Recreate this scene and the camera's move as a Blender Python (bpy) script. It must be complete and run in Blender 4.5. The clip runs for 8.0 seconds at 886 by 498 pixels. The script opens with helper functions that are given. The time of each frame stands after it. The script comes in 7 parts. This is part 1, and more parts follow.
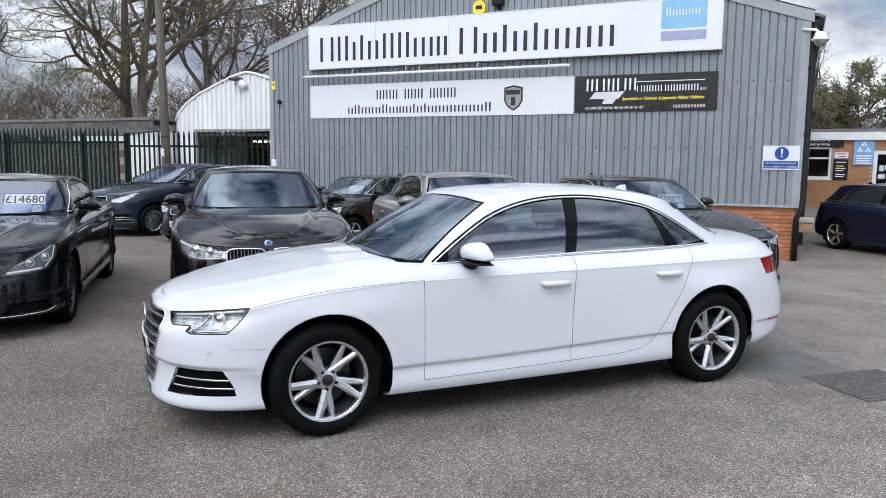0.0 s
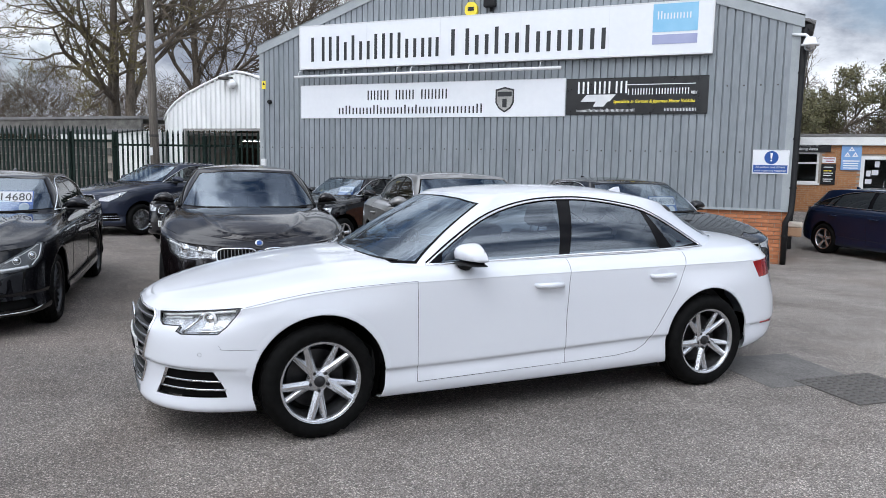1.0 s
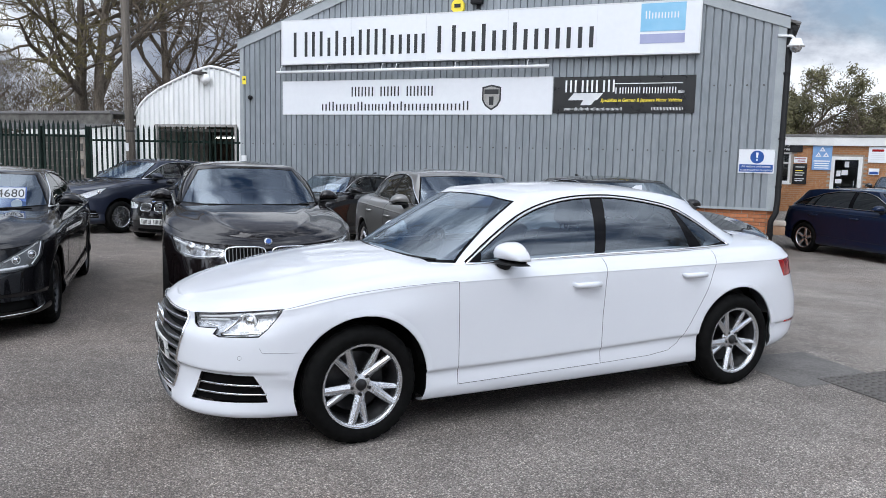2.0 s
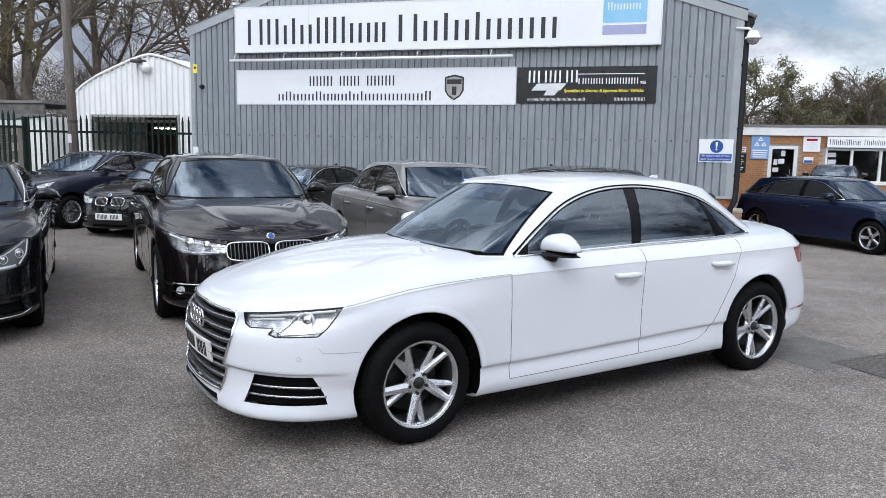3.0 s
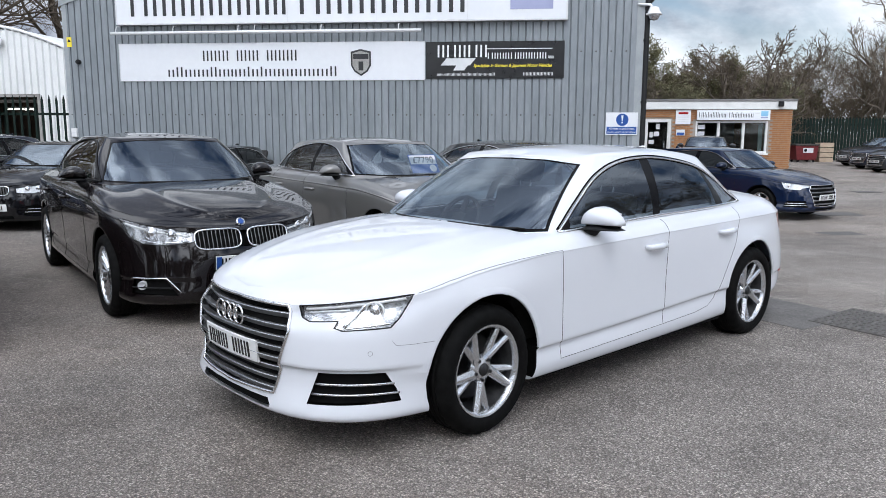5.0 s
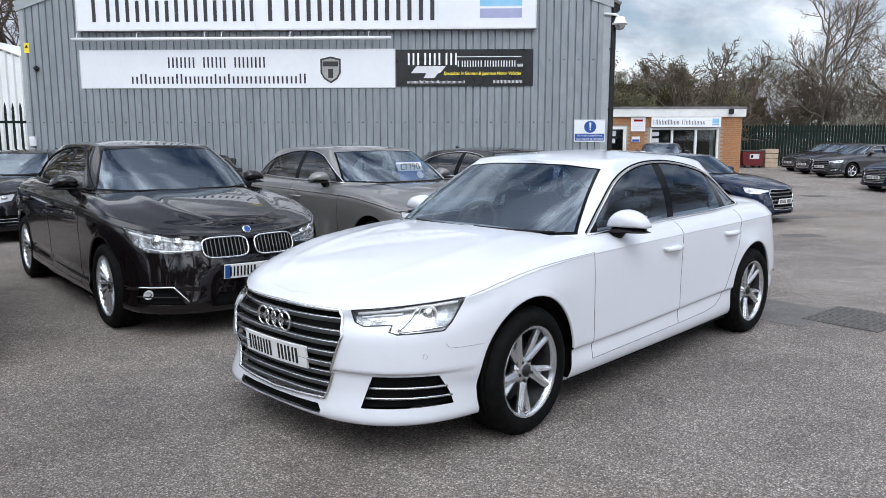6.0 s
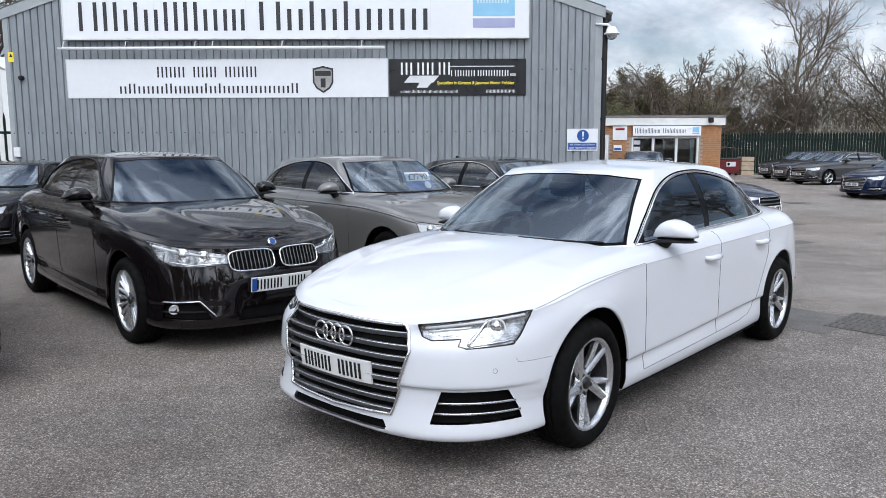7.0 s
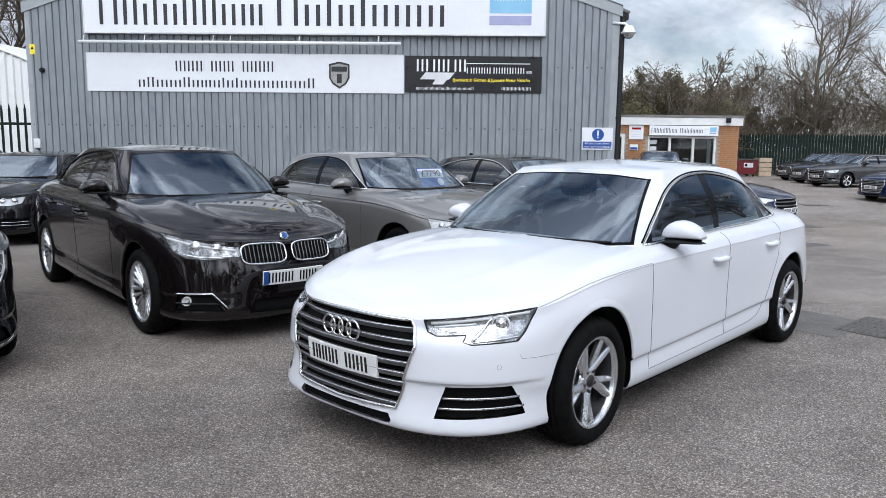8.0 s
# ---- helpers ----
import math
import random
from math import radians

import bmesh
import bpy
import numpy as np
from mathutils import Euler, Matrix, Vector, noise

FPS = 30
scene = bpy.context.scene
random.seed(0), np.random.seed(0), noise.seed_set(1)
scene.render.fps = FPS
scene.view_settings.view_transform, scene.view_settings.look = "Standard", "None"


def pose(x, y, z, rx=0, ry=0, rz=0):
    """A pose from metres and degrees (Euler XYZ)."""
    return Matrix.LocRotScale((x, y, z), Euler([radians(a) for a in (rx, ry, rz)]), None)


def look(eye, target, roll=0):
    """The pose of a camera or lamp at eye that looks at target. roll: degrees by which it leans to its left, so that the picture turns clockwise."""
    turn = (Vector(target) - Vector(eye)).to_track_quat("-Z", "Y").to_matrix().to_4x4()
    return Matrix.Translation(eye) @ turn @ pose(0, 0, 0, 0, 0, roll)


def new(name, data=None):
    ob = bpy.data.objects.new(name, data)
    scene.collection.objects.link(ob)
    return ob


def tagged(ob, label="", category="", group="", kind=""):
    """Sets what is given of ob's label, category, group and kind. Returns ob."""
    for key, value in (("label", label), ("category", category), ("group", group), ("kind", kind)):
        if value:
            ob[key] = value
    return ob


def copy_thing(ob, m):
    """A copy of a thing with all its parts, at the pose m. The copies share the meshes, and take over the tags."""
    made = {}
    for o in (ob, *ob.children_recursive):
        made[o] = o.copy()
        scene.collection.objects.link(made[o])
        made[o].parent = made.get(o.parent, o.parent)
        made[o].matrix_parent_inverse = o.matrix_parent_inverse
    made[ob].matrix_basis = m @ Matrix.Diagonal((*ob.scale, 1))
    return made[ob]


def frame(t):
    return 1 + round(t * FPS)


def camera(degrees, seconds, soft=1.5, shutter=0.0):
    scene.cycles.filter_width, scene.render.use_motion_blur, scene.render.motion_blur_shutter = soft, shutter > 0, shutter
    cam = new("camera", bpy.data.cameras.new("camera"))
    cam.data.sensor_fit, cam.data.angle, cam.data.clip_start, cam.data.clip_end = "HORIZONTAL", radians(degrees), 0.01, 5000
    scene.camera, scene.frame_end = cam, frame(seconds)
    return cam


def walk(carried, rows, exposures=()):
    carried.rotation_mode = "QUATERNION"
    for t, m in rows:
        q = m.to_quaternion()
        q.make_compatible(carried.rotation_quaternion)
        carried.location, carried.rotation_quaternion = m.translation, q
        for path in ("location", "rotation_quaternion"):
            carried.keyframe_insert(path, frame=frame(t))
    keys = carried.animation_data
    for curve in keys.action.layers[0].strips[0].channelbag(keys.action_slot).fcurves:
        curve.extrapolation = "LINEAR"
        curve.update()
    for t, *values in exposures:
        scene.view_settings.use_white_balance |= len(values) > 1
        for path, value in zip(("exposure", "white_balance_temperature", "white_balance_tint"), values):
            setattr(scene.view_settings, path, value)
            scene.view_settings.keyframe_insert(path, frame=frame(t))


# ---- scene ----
# ---- camera ----
cam = camera(61.2, 8.0, soft=0.6)
PATH = [
    (0, (3.022, -4.095, 1.607), (2.181, -2.296, 1.367), 0.5),
    (0.5, (3.02, -4.089, 1.603), (2.189, -2.285, 1.367), 0.8),
    (1, (2.979, -4.077, 1.597), (2.165, -2.265, 1.362), 1.0),
    (2.5, (2.19, -4.203, 1.571), (1.536, -2.329, 1.325), 1.3),
    (3, (1.852, -4.263, 1.565), (1.292, -2.36, 1.306), 1.1),
    (3.5, (1.548, -4.332, 1.561), (1.076, -2.408, 1.282), 0.9),
    (4, (1.289, -4.261, 1.528), (0.913, -2.32, 1.226), 0.6),
    (4.5, (1.047, -4.189, 1.528), (0.757, -2.235, 1.213), 0.3),
    (6, (0.357, -4.303, 1.51), (0.28, -2.325, 1.219), -0.0),
    (6.5, (0.09, -4.291, 1.518), (0.061, -2.311, 1.241), -0.2),
    (7, (-0.078, -4.264, 1.522), (-0.084, -2.282, 1.254), -0.2),
    (7.5, (-0.108, -4.264, 1.529), (-0.119, -2.282, 1.26), 0.1),
    (8, (-0.041, -4.306, 1.529), (-0.086, -2.326, 1.252), 0.6),
]
walk(cam, [(t, look(eye, target, roll)) for t, eye, target, roll in PATH])

# ---- world and sun ----
SUN_AZ, SUN_EL = radians(-88), radians(50)      # azimuth counter-clockwise from +x
world = bpy.data.worlds.new("world")
scene.world = world
world.use_nodes = True
wt = world.node_tree
wt.nodes.clear()


def wn(kind, **values):
    n = wt.nodes.new(kind)
    for k, v in values.items():
        n.inputs[k].default_value = v
    return n


sky = wt.nodes.new("ShaderNodeTexSky")
sky.sky_type, sky.sun_disc = "NISHITA", False
sky.sun_elevation, sky.sun_rotation = SUN_EL, radians(90) - SUN_AZ
co = wt.nodes.new("ShaderNodeTexCoord")
stretch = wt.nodes.new("ShaderNodeMapping")
stretch.inputs["Scale"].default_value = (1.0, 1.0, 1.7)
stretch.inputs["Location"].default_value = (0.35, 0.1, 0.2)
cloud = wn("ShaderNodeTexNoise", Scale=2.3, Detail=9.0, Roughness=0.56, Distortion=0.25)
cover = wt.nodes.new("ShaderNodeMapRange")
cover.inputs["From Min"].default_value, cover.inputs["From Max"].default_value = 0.40, 0.52
shade = wn("ShaderNodeTexNoise", Scale=3.4, Detail=9.0, Roughness=0.58, Distortion=0.1)
ramp = wt.nodes.new("ShaderNodeValToRGB")
ramp.color_ramp.elements[0].position, ramp.color_ramp.elements[0].color = 0.43, (3.9, 4.4, 5.5, 1)
ramp.color_ramp.elements[1].position, ramp.color_ramp.elements[1].color = 0.57, (11.7, 12.4, 13.6, 1)
# clouds are brighter towards the veiled sun
facing = wt.nodes.new("ShaderNodeVectorMath")
facing.operation = "DOT_PRODUCT"
facing.inputs[1].default_value = (math.cos(SUN_AZ) * math.cos(SUN_EL), math.sin(SUN_AZ) * math.cos(SUN_EL), math.sin(SUN_EL))
glow = wt.nodes.new("ShaderNodeMapRange")
for k, v in (("From Min", 0.1), ("From Max", 1.0), ("To Min", 0.84), ("To Max", 2.9)):
    glow.inputs[k].default_value = v
lit = wt.nodes.new("ShaderNodeVectorMath")
lit.operation = "SCALE"
# thicker, whiter cloud towards the horizon
height = wt.nodes.new("ShaderNodeSeparateXYZ")
low_sky = wt.nodes.new("ShaderNodeMapRange")
for k, v in (("From Min", 0.0), ("From Max", 0.5), ("To Min", 0.035), ("To Max", 0.0)):
    low_sky.inputs[k].default_value = v
whiter, thicker = wt.nodes.new("ShaderNodeMath"), wt.nodes.new("ShaderNodeMath")
mix = wt.nodes.new("ShaderNodeMix")
mix.data_type = "RGBA"
back = wn("ShaderNodeBackground", Strength=0.086)
out = wt.nodes.new("ShaderNodeOutputWorld")
L = wt.links.new
L(co.outputs["Generated"], stretch.inputs["Vector"])
L(stretch.outputs["Vector"], cloud.inputs["Vector"])
L(stretch.outputs["Vector"], shade.inputs["Vector"])
L(co.outputs["Generated"], height.inputs["Vector"])
L(height.outputs["Z"], low_sky.inputs["Value"])
L(cloud.outputs["Fac"], thicker.inputs[0])
L(low_sky.outputs["Result"], thicker.inputs[1])
L(thicker.outputs[0], cover.inputs["Value"])
L(shade.outputs["Fac"], whiter.inputs[0])
L(low_sky.outputs["Result"], whiter.inputs[1])
L(whiter.outputs[0], ramp.inputs["Fac"])
L(cover.outputs["Result"], mix.inputs["Factor"])
L(sky.outputs["Color"], mix.inputs["A"])
L(co.outputs["Generated"], facing.inputs[0])
L(facing.outputs["Value"], glow.inputs["Value"])
L(ramp.outputs["Color"], lit.inputs[0])
L(glow.outputs["Result"], lit.inputs["Scale"])
L(lit.outputs["Vector"], mix.inputs["B"])
L(mix.outputs["Result"], back.inputs["Color"])
L(back.outputs["Background"], out.inputs["Surface"])

sun_data = bpy.data.lights.new("sun", "SUN")
sun_data.energy, sun_data.angle, sun_data.color = 1.2, radians(50), (0.955, 0.985, 1.02)
sun = new("sun", sun_data)
sun.matrix_world = look((math.cos(SUN_AZ) * math.cos(SUN_EL) * 50, math.sin(SUN_AZ) * math.cos(SUN_EL) * 50, math.sin(SUN_EL) * 50), (0, 0, 0))
scene.view_settings.exposure = 0.27

# ---- materials ----
def mat(name, c1, c2=None, rough=0.5, metal=0.0, scale=6.0, detail=6.0, bump=0.0, bscale=60.0, coat=0.0, spec=0.5, fine=0.0, island=0.0,
        stretch=(1, 1, 1), rough2=None, alpha=1.0):
    """Principled surface: c1..c2 by a broad noise, fine: strength of a second small-scale noise, island: value shift between pieces."""
    m = bpy.data.materials.new(name)
    m.use_nodes = True
    t = m.node_tree
    b = t.nodes["Principled BSDF"]
    b.inputs["Roughness"].default_value, b.inputs["Metallic"].default_value = rough, metal
    b.inputs["Coat Weight"].default_value, b.inputs["Coat Roughness"].default_value = coat, 0.03
    b.inputs["Specular IOR Level"].default_value = spec
    b.inputs["Coat IOR"].default_value = 1.5
    b.inputs["Base Color"].default_value = (*c1, 1)
    tc = t.nodes.new("ShaderNodeTexCoord")
    mp = t.nodes.new("ShaderNodeMapping")
    mp.inputs["Scale"].default_value = stretch
    t.links.new(tc.outputs["Object"], mp.inputs["Vector"])
    if c2 is not None:
        n = t.nodes.new("ShaderNodeTexNoise")
        n.inputs["Scale"].default_value, n.inputs["Detail"].default_value, n.inputs["Roughness"].default_value = scale, detail, 0.62
        t.links.new(mp.outputs["Vector"], n.inputs["Vector"])
        r = t.nodes.new("ShaderNodeMapRange")
        r.inputs["From Min"].default_value, r.inputs["From Max"].default_value = 0.34, 0.66
        t.links.new(n.outputs["Fac"], r.inputs["Value"])
        x = t.nodes.new("ShaderNodeMix")
        x.data_type = "RGBA"
        x.inputs["A"].default_value, x.inputs["B"].default_value = (*c1, 1), (*c2, 1)
        t.links.new(r.outputs["Result"], x.inputs["Factor"])
        last = x.outputs["Result"]
        if rough2 is not None:
            rr = t.nodes.new("ShaderNodeMapRange")
            rr.inputs["To Min"].default_value, rr.inputs["To Max"].default_value = rough, rough2
            t.links.new(r.outputs["Result"], rr.inputs["Value"])
            t.links.new(rr.outputs["Result"], b.inputs["Roughness"])
        if fine or island:
            h = t.nodes.new("ShaderNodeHueSaturation")
            t.links.new(last, h.inputs["Color"])
            total = None
            if fine:
                n2 = t.nodes.new("ShaderNodeTexNoise")
                n2.inputs["Scale"].default_value, n2.inputs["Detail"].default_value = bscale, 3.0
                t.links.new(mp.outputs["Vector"], n2.inputs["Vector"])
                f = t.nodes.new("ShaderNodeMapRange")
                f.inputs["From Min"].default_value, f.inputs["From Max"].default_value = 0.3, 0.7
                f.inputs["To Min"].default_value, f.inputs["To Max"].default_value = 1 - fine, 1 + fine
                t.links.new(n2.outputs["Fac"], f.inputs["Value"])
                total = f.outputs["Result"]
            if island:
                oi = t.nodes.new("ShaderNodeObjectInfo")
                g = t.nodes.new("ShaderNodeMapRange")
                g.inputs["To Min"].default_value, g.inputs["To Max"].default_value = 1 - island, 1 + island
                t.links.new(oi.outputs["Random"], g.inputs["Value"])
                if total is None:
                    total = g.outputs["Result"]
                else:
                    mm = t.nodes.new("ShaderNodeMath")
                    mm.operation = "MULTIPLY"
                    t.links.new(total, mm.inputs[0])
                    t.links.new(g.outputs["Result"], mm.inputs[1])
                    total = mm.outputs[0]
            t.links.new(total, h.inputs["Value"])
            last = h.outputs["Color"]
        t.links.new(last, b.inputs["Base Color"])
    if bump:
        n3 = t.nodes.new("ShaderNodeTexNoise")
        n3.inputs["Scale"].default_value, n3.inputs["Detail"].default_value = bscale, 5.0
        t.links.new(mp.outputs["Vector"], n3.inputs["Vector"])
        bp = t.nodes.new("ShaderNodeBump")
        bp.inputs["Strength"].default_value, bp.inputs["Distance"].default_value = bump, 0.01
        t.links.new(n3.outputs["Fac"], bp.inputs["Height"])
        t.links.new(bp.outputs["Normal"], b.inputs["Normal"])
    return m


def glass_mat(name, tint, rough=0.0, ior=1.5, sheen=(0.8, 0.8, 0.8)):
    """Tinted pane: sees through with a tint, mirrors by Fresnel."""
    m = bpy.data.materials.new(name)
    m.use_nodes = True
    t = m.node_tree
    t.nodes.clear()
    o = t.nodes.new("ShaderNodeOutputMaterial")
    tr = t.nodes.new("ShaderNodeBsdfTransparent")
    tr.inputs["Color"].default_value = (*tint, 1)
    gl = t.nodes.new("ShaderNodeBsdfGlossy")
    gl.inputs["Roughness"].default_value = rough
    gl.inputs["Color"].default_value = (*sheen, 1)
    # Schlick's curve, alike from both sides of the pane
    f0 = ((ior - 1) / (ior + 1)) ** 2
    lw = t.nodes.new("ShaderNodeLayerWeight")
    lw.inputs["Blend"].default_value = 0.5
    power, scaled = t.nodes.new("ShaderNodeMath"), t.nodes.new("ShaderNodeMath")
    power.operation, scaled.operation = "POWER", "MULTIPLY_ADD"
    power.inputs[1].default_value = 5.0
    scaled.inputs[1].default_value, scaled.inputs[2].default_value = 1 - f0, f0
    t.links.new(lw.outputs["Facing"], power.inputs[0])
    t.links.new(power.outputs[0], scaled.inputs[0])
    mx = t.nodes.new("ShaderNodeMixShader")
    t.links.new(scaled.outputs[0], mx.inputs["Fac"])
    t.links.new(tr.outputs["BSDF"], mx.inputs[1])
    t.links.new(gl.outputs["BSDF"], mx.inputs[2])
    t.links.new(mx.outputs["Shader"], o.inputs["Surface"])
    return m


def asphalt_mat():
    """Worn tarmac: pale stones in dark binder, broad stains, fine cracks."""
    m = bpy.data.materials.new("tarmac")
    m.use_nodes = True
    t = m.node_tree
    b = t.nodes["Principled BSDF"]
    b.inputs["Roughness"].default_value = 0.88
    b.inputs["Specular IOR Level"].default_value = 0.3
    tc = t.nodes.new("ShaderNodeTexCoord")

    def noise_at(scale, detail=4.0, rough=0.6, lo=0.3, hi=0.7, a=0.0, c=1.0, distort=0.0):
        n = t.nodes.new("ShaderNodeTexNoise")
        n.inputs["Scale"].default_value, n.inputs["Detail"].default_value, n.inputs["Roughness"].default_value = scale, detail, rough
        n.inputs["Distortion"].default_value = distort
        t.links.new(tc.outputs["Object"], n.inputs["Vector"])
        r = t.nodes.new("ShaderNodeMapRange")
        for k, v in (("From Min", lo), ("From Max", hi), ("To Min", a), ("To Max", c)):
            r.inputs[k].default_value = v
        t.links.new(n.outputs["Fac"], r.inputs["Value"])
        return r.outputs["Result"]

    vo = t.nodes.new("ShaderNodeTexVoronoi")
    vo.inputs["Scale"].default_value = 118.0
    t.links.new(tc.outputs["Object"], vo.inputs["Vector"])
    sep = t.nodes.new("ShaderNodeSeparateColor")
    t.links.new(vo.outputs["Color"], sep.inputs["Color"])
    stones = t.nodes.new("ShaderNodeValToRGB")
    stones.color_ramp.elements[0].position, stones.color_ramp.elements[0].color = 0.0, (0.190, 0.168, 0.150, 1)
    stones.color_ramp.elements[1].position, stones.color_ramp.elements[1].color = 1.0, (0.56, 0.505, 0.455, 1)
    e = stones.color_ramp.elements.new(0.78)
    e.color = (0.310, 0.277, 0.250, 1)
    t.links.new(sep.outputs["Red"], stones.inputs["Fac"])
    hs = t.nodes.new("ShaderNodeHueSaturation")
    t.links.new(stones.outputs["Color"], hs.inputs["Color"])
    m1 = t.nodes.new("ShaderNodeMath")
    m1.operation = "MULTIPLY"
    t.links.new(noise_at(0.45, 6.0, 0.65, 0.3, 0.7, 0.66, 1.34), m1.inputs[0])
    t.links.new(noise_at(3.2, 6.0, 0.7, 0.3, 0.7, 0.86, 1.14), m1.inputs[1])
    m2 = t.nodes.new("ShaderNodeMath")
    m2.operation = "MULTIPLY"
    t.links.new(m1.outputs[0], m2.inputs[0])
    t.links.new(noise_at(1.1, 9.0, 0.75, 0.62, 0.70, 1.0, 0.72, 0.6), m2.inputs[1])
    # dark binder between the stones
    pits = t.nodes.new("ShaderNodeMapRange")
    for k, v in (("From Min", 0.30), ("From Max", 0.72), ("To Min", 1.10), ("To Max", 0.48)):
        pits.inputs[k].default_value = v
    t.links.new(vo.outputs["Distance"], pits.inputs["Value"])
    m3 = t.nodes.new("ShaderNodeMath")
    m3.operation = "MULTIPLY"
    t.links.new(m2.outputs[0], m3.inputs[0])
    t.links.new(pits.outputs["Result"], m3.inputs[1])
    # paler towards the open side of the yard, along an edge broken by noise
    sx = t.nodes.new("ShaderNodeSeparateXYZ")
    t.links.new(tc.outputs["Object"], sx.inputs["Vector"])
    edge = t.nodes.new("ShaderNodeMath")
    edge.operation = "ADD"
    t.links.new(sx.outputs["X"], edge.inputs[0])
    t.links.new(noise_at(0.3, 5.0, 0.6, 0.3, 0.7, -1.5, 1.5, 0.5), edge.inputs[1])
    tone_by_x = t.nodes.new("ShaderNodeMapRange")
    tone_by_x.interpolation_type = "SMOOTHSTEP"
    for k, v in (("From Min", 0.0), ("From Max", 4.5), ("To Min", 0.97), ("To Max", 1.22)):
        tone_by_x.inputs[k].default_value = v
    t.links.new(edge.outputs[0], tone_by_x.inputs["Value"])
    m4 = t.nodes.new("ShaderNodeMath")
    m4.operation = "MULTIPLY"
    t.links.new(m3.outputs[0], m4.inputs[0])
    t.links.new(tone_by_x.outputs["Result"], m4.inputs[1])
    t.links.new(m4.outputs[0], hs.inputs["Value"])
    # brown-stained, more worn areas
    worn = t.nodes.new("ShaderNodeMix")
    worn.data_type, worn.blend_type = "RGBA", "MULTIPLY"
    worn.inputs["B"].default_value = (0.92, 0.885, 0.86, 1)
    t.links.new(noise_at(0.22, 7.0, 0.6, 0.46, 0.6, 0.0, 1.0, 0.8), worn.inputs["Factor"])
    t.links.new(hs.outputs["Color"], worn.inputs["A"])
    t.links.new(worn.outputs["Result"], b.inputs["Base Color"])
    bp = t.nodes.new("ShaderNodeBump")
    bp.inputs["Strength"].default_value, bp.inputs["Distance"].default_value = 0.9, 0.010
    t.links.new(vo.outputs["Distance"], bp.inputs["Height"])
    t.links.new(bp.outputs["Normal"], b.inputs["Normal"])
    return m


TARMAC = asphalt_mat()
PATCH = mat("tarmac_patch", (0.12, 0.113, 0.107), (0.18, 0.17, 0.16), 0.9, scale=3, bump=0.5, bscale=90, fine=0.35)
CLAD = mat("grey_cladding", (0.198, 0.220, 0.236), (0.253, 0.275, 0.293), 0.42, scale=2.2, bump=0.03, bscale=18, fine=0.09, stretch=(1, 1, 0.25), rough2=0.55)
CLAD_TRIM = mat("grey_flashing", (0.29, 0.315, 0.325), (0.35, 0.37, 0.38), 0.45, scale=3, fine=0.05)
ROOF_SHEET = mat("roof_sheet", (0.12, 0.12, 0.12), (0.2, 0.19, 0.18), 0.8, scale=2, fine=0.2)
WHITE_SHEET = mat("white_sheet", (0.70, 0.71, 0.70), (0.80, 0.80, 0.79), 0.45, scale=2, fine=0.06, stretch=(1, 1, 0.3))
SIGN_WHITE = mat("sign_white", (0.745, 0.76, 0.785), (0.785, 0.795, 0.815), 0.3, scale=0.7, fine=0.015, bscale=9)
SIGN_EDGE = mat("sign_edge", (0.62, 0.63, 0.64), (0.72, 0.72, 0.72), 0.4, scale=4)
SIGN_BLACK = mat("sign_black", (0.012, 0.012, 0.013), (0.02, 0.02, 0.02), 0.25, scale=3)
INK = mat("ink_dark", (0.018, 0.019, 0.021), (0.028, 0.029, 0.032), 0.4, scale=2)
INK_WHITE = mat("ink_white", (0.78, 0.78, 0.78), rough=0.5)
INK_YELLOW = mat("ink_yellow", (0.85, 0.68, 0.05), rough=0.5)
SKY_BLUE = mat("light_blue_panel", (0.20, 0.47, 0.68), (0.28, 0.54, 0.73), 0.35, scale=1.5)
LILAC = mat("lilac_panel", (0.30, 0.32, 0.50), (0.36, 0.38, 0.55), 0.35, scale=1.5)
SIGN_BLUE = mat("sign_blue", (0.015, 0.07, 0.28), (0.02, 0.085, 0.32), 0.35, scale=5)
PALE_BLUE = mat("pale_blue_sign", (0.17, 0.32, 0.58), (0.2, 0.36, 0.62), 0.4, scale=5)
BRICK = mat("brick", (0.34, 0.115, 0.05), (0.47, 0.19, 0.085), 0.85, scale=9, bump=0.35, bscale=120, fine=0.2, island=0.22)
BRICK_PALE = mat("orange_brick", (0.38, 0.17, 0.075), (0.48, 0.25, 0.12), 0.85, scale=9, bump=0.35, bscale=120, fine=0.15, island=0.18)
MORTAR = mat("mortar", (0.30, 0.26, 0.22), (0.4, 0.36, 0.31), 0.95, scale=20, bump=0.4, bscale=150)
FENCE_GREEN = mat("fence_green", (0.004, 0.012, 0.009), (0.007, 0.019, 0.014), 0.55, scale=8, fine=0.15, spec=0.2)
POLE_WOOD = mat("pole_wood", (0.10, 0.085, 0.07), (0.2, 0.175, 0.15), 0.9, scale=3, bump=0.5, bscale=40, fine=0.25, stretch=(6, 6, 0.35))
GLOSS_BLACK = mat("gloss_black", (0.005, 0.005, 0.006), (0.008, 0.008, 0.009), 0.16, scale=10, spec=0.09)
BLACK_PLASTIC = mat("black_plastic", (0.008, 0.008, 0.009), (0.013, 0.013, 0.013), 0.5, scale=30, bump=0.05, bscale=300, spec=0.25)
GAP_GREY = mat("panel_gap", (0.07, 0.072, 0.076), (0.10, 0.102, 0.106), 0.8, scale=10, spec=0.1)
DARK = mat("dark_void", (0.003, 0.003, 0.003), (0.006, 0.006, 0.006), 0.85, scale=10, spec=0.1)
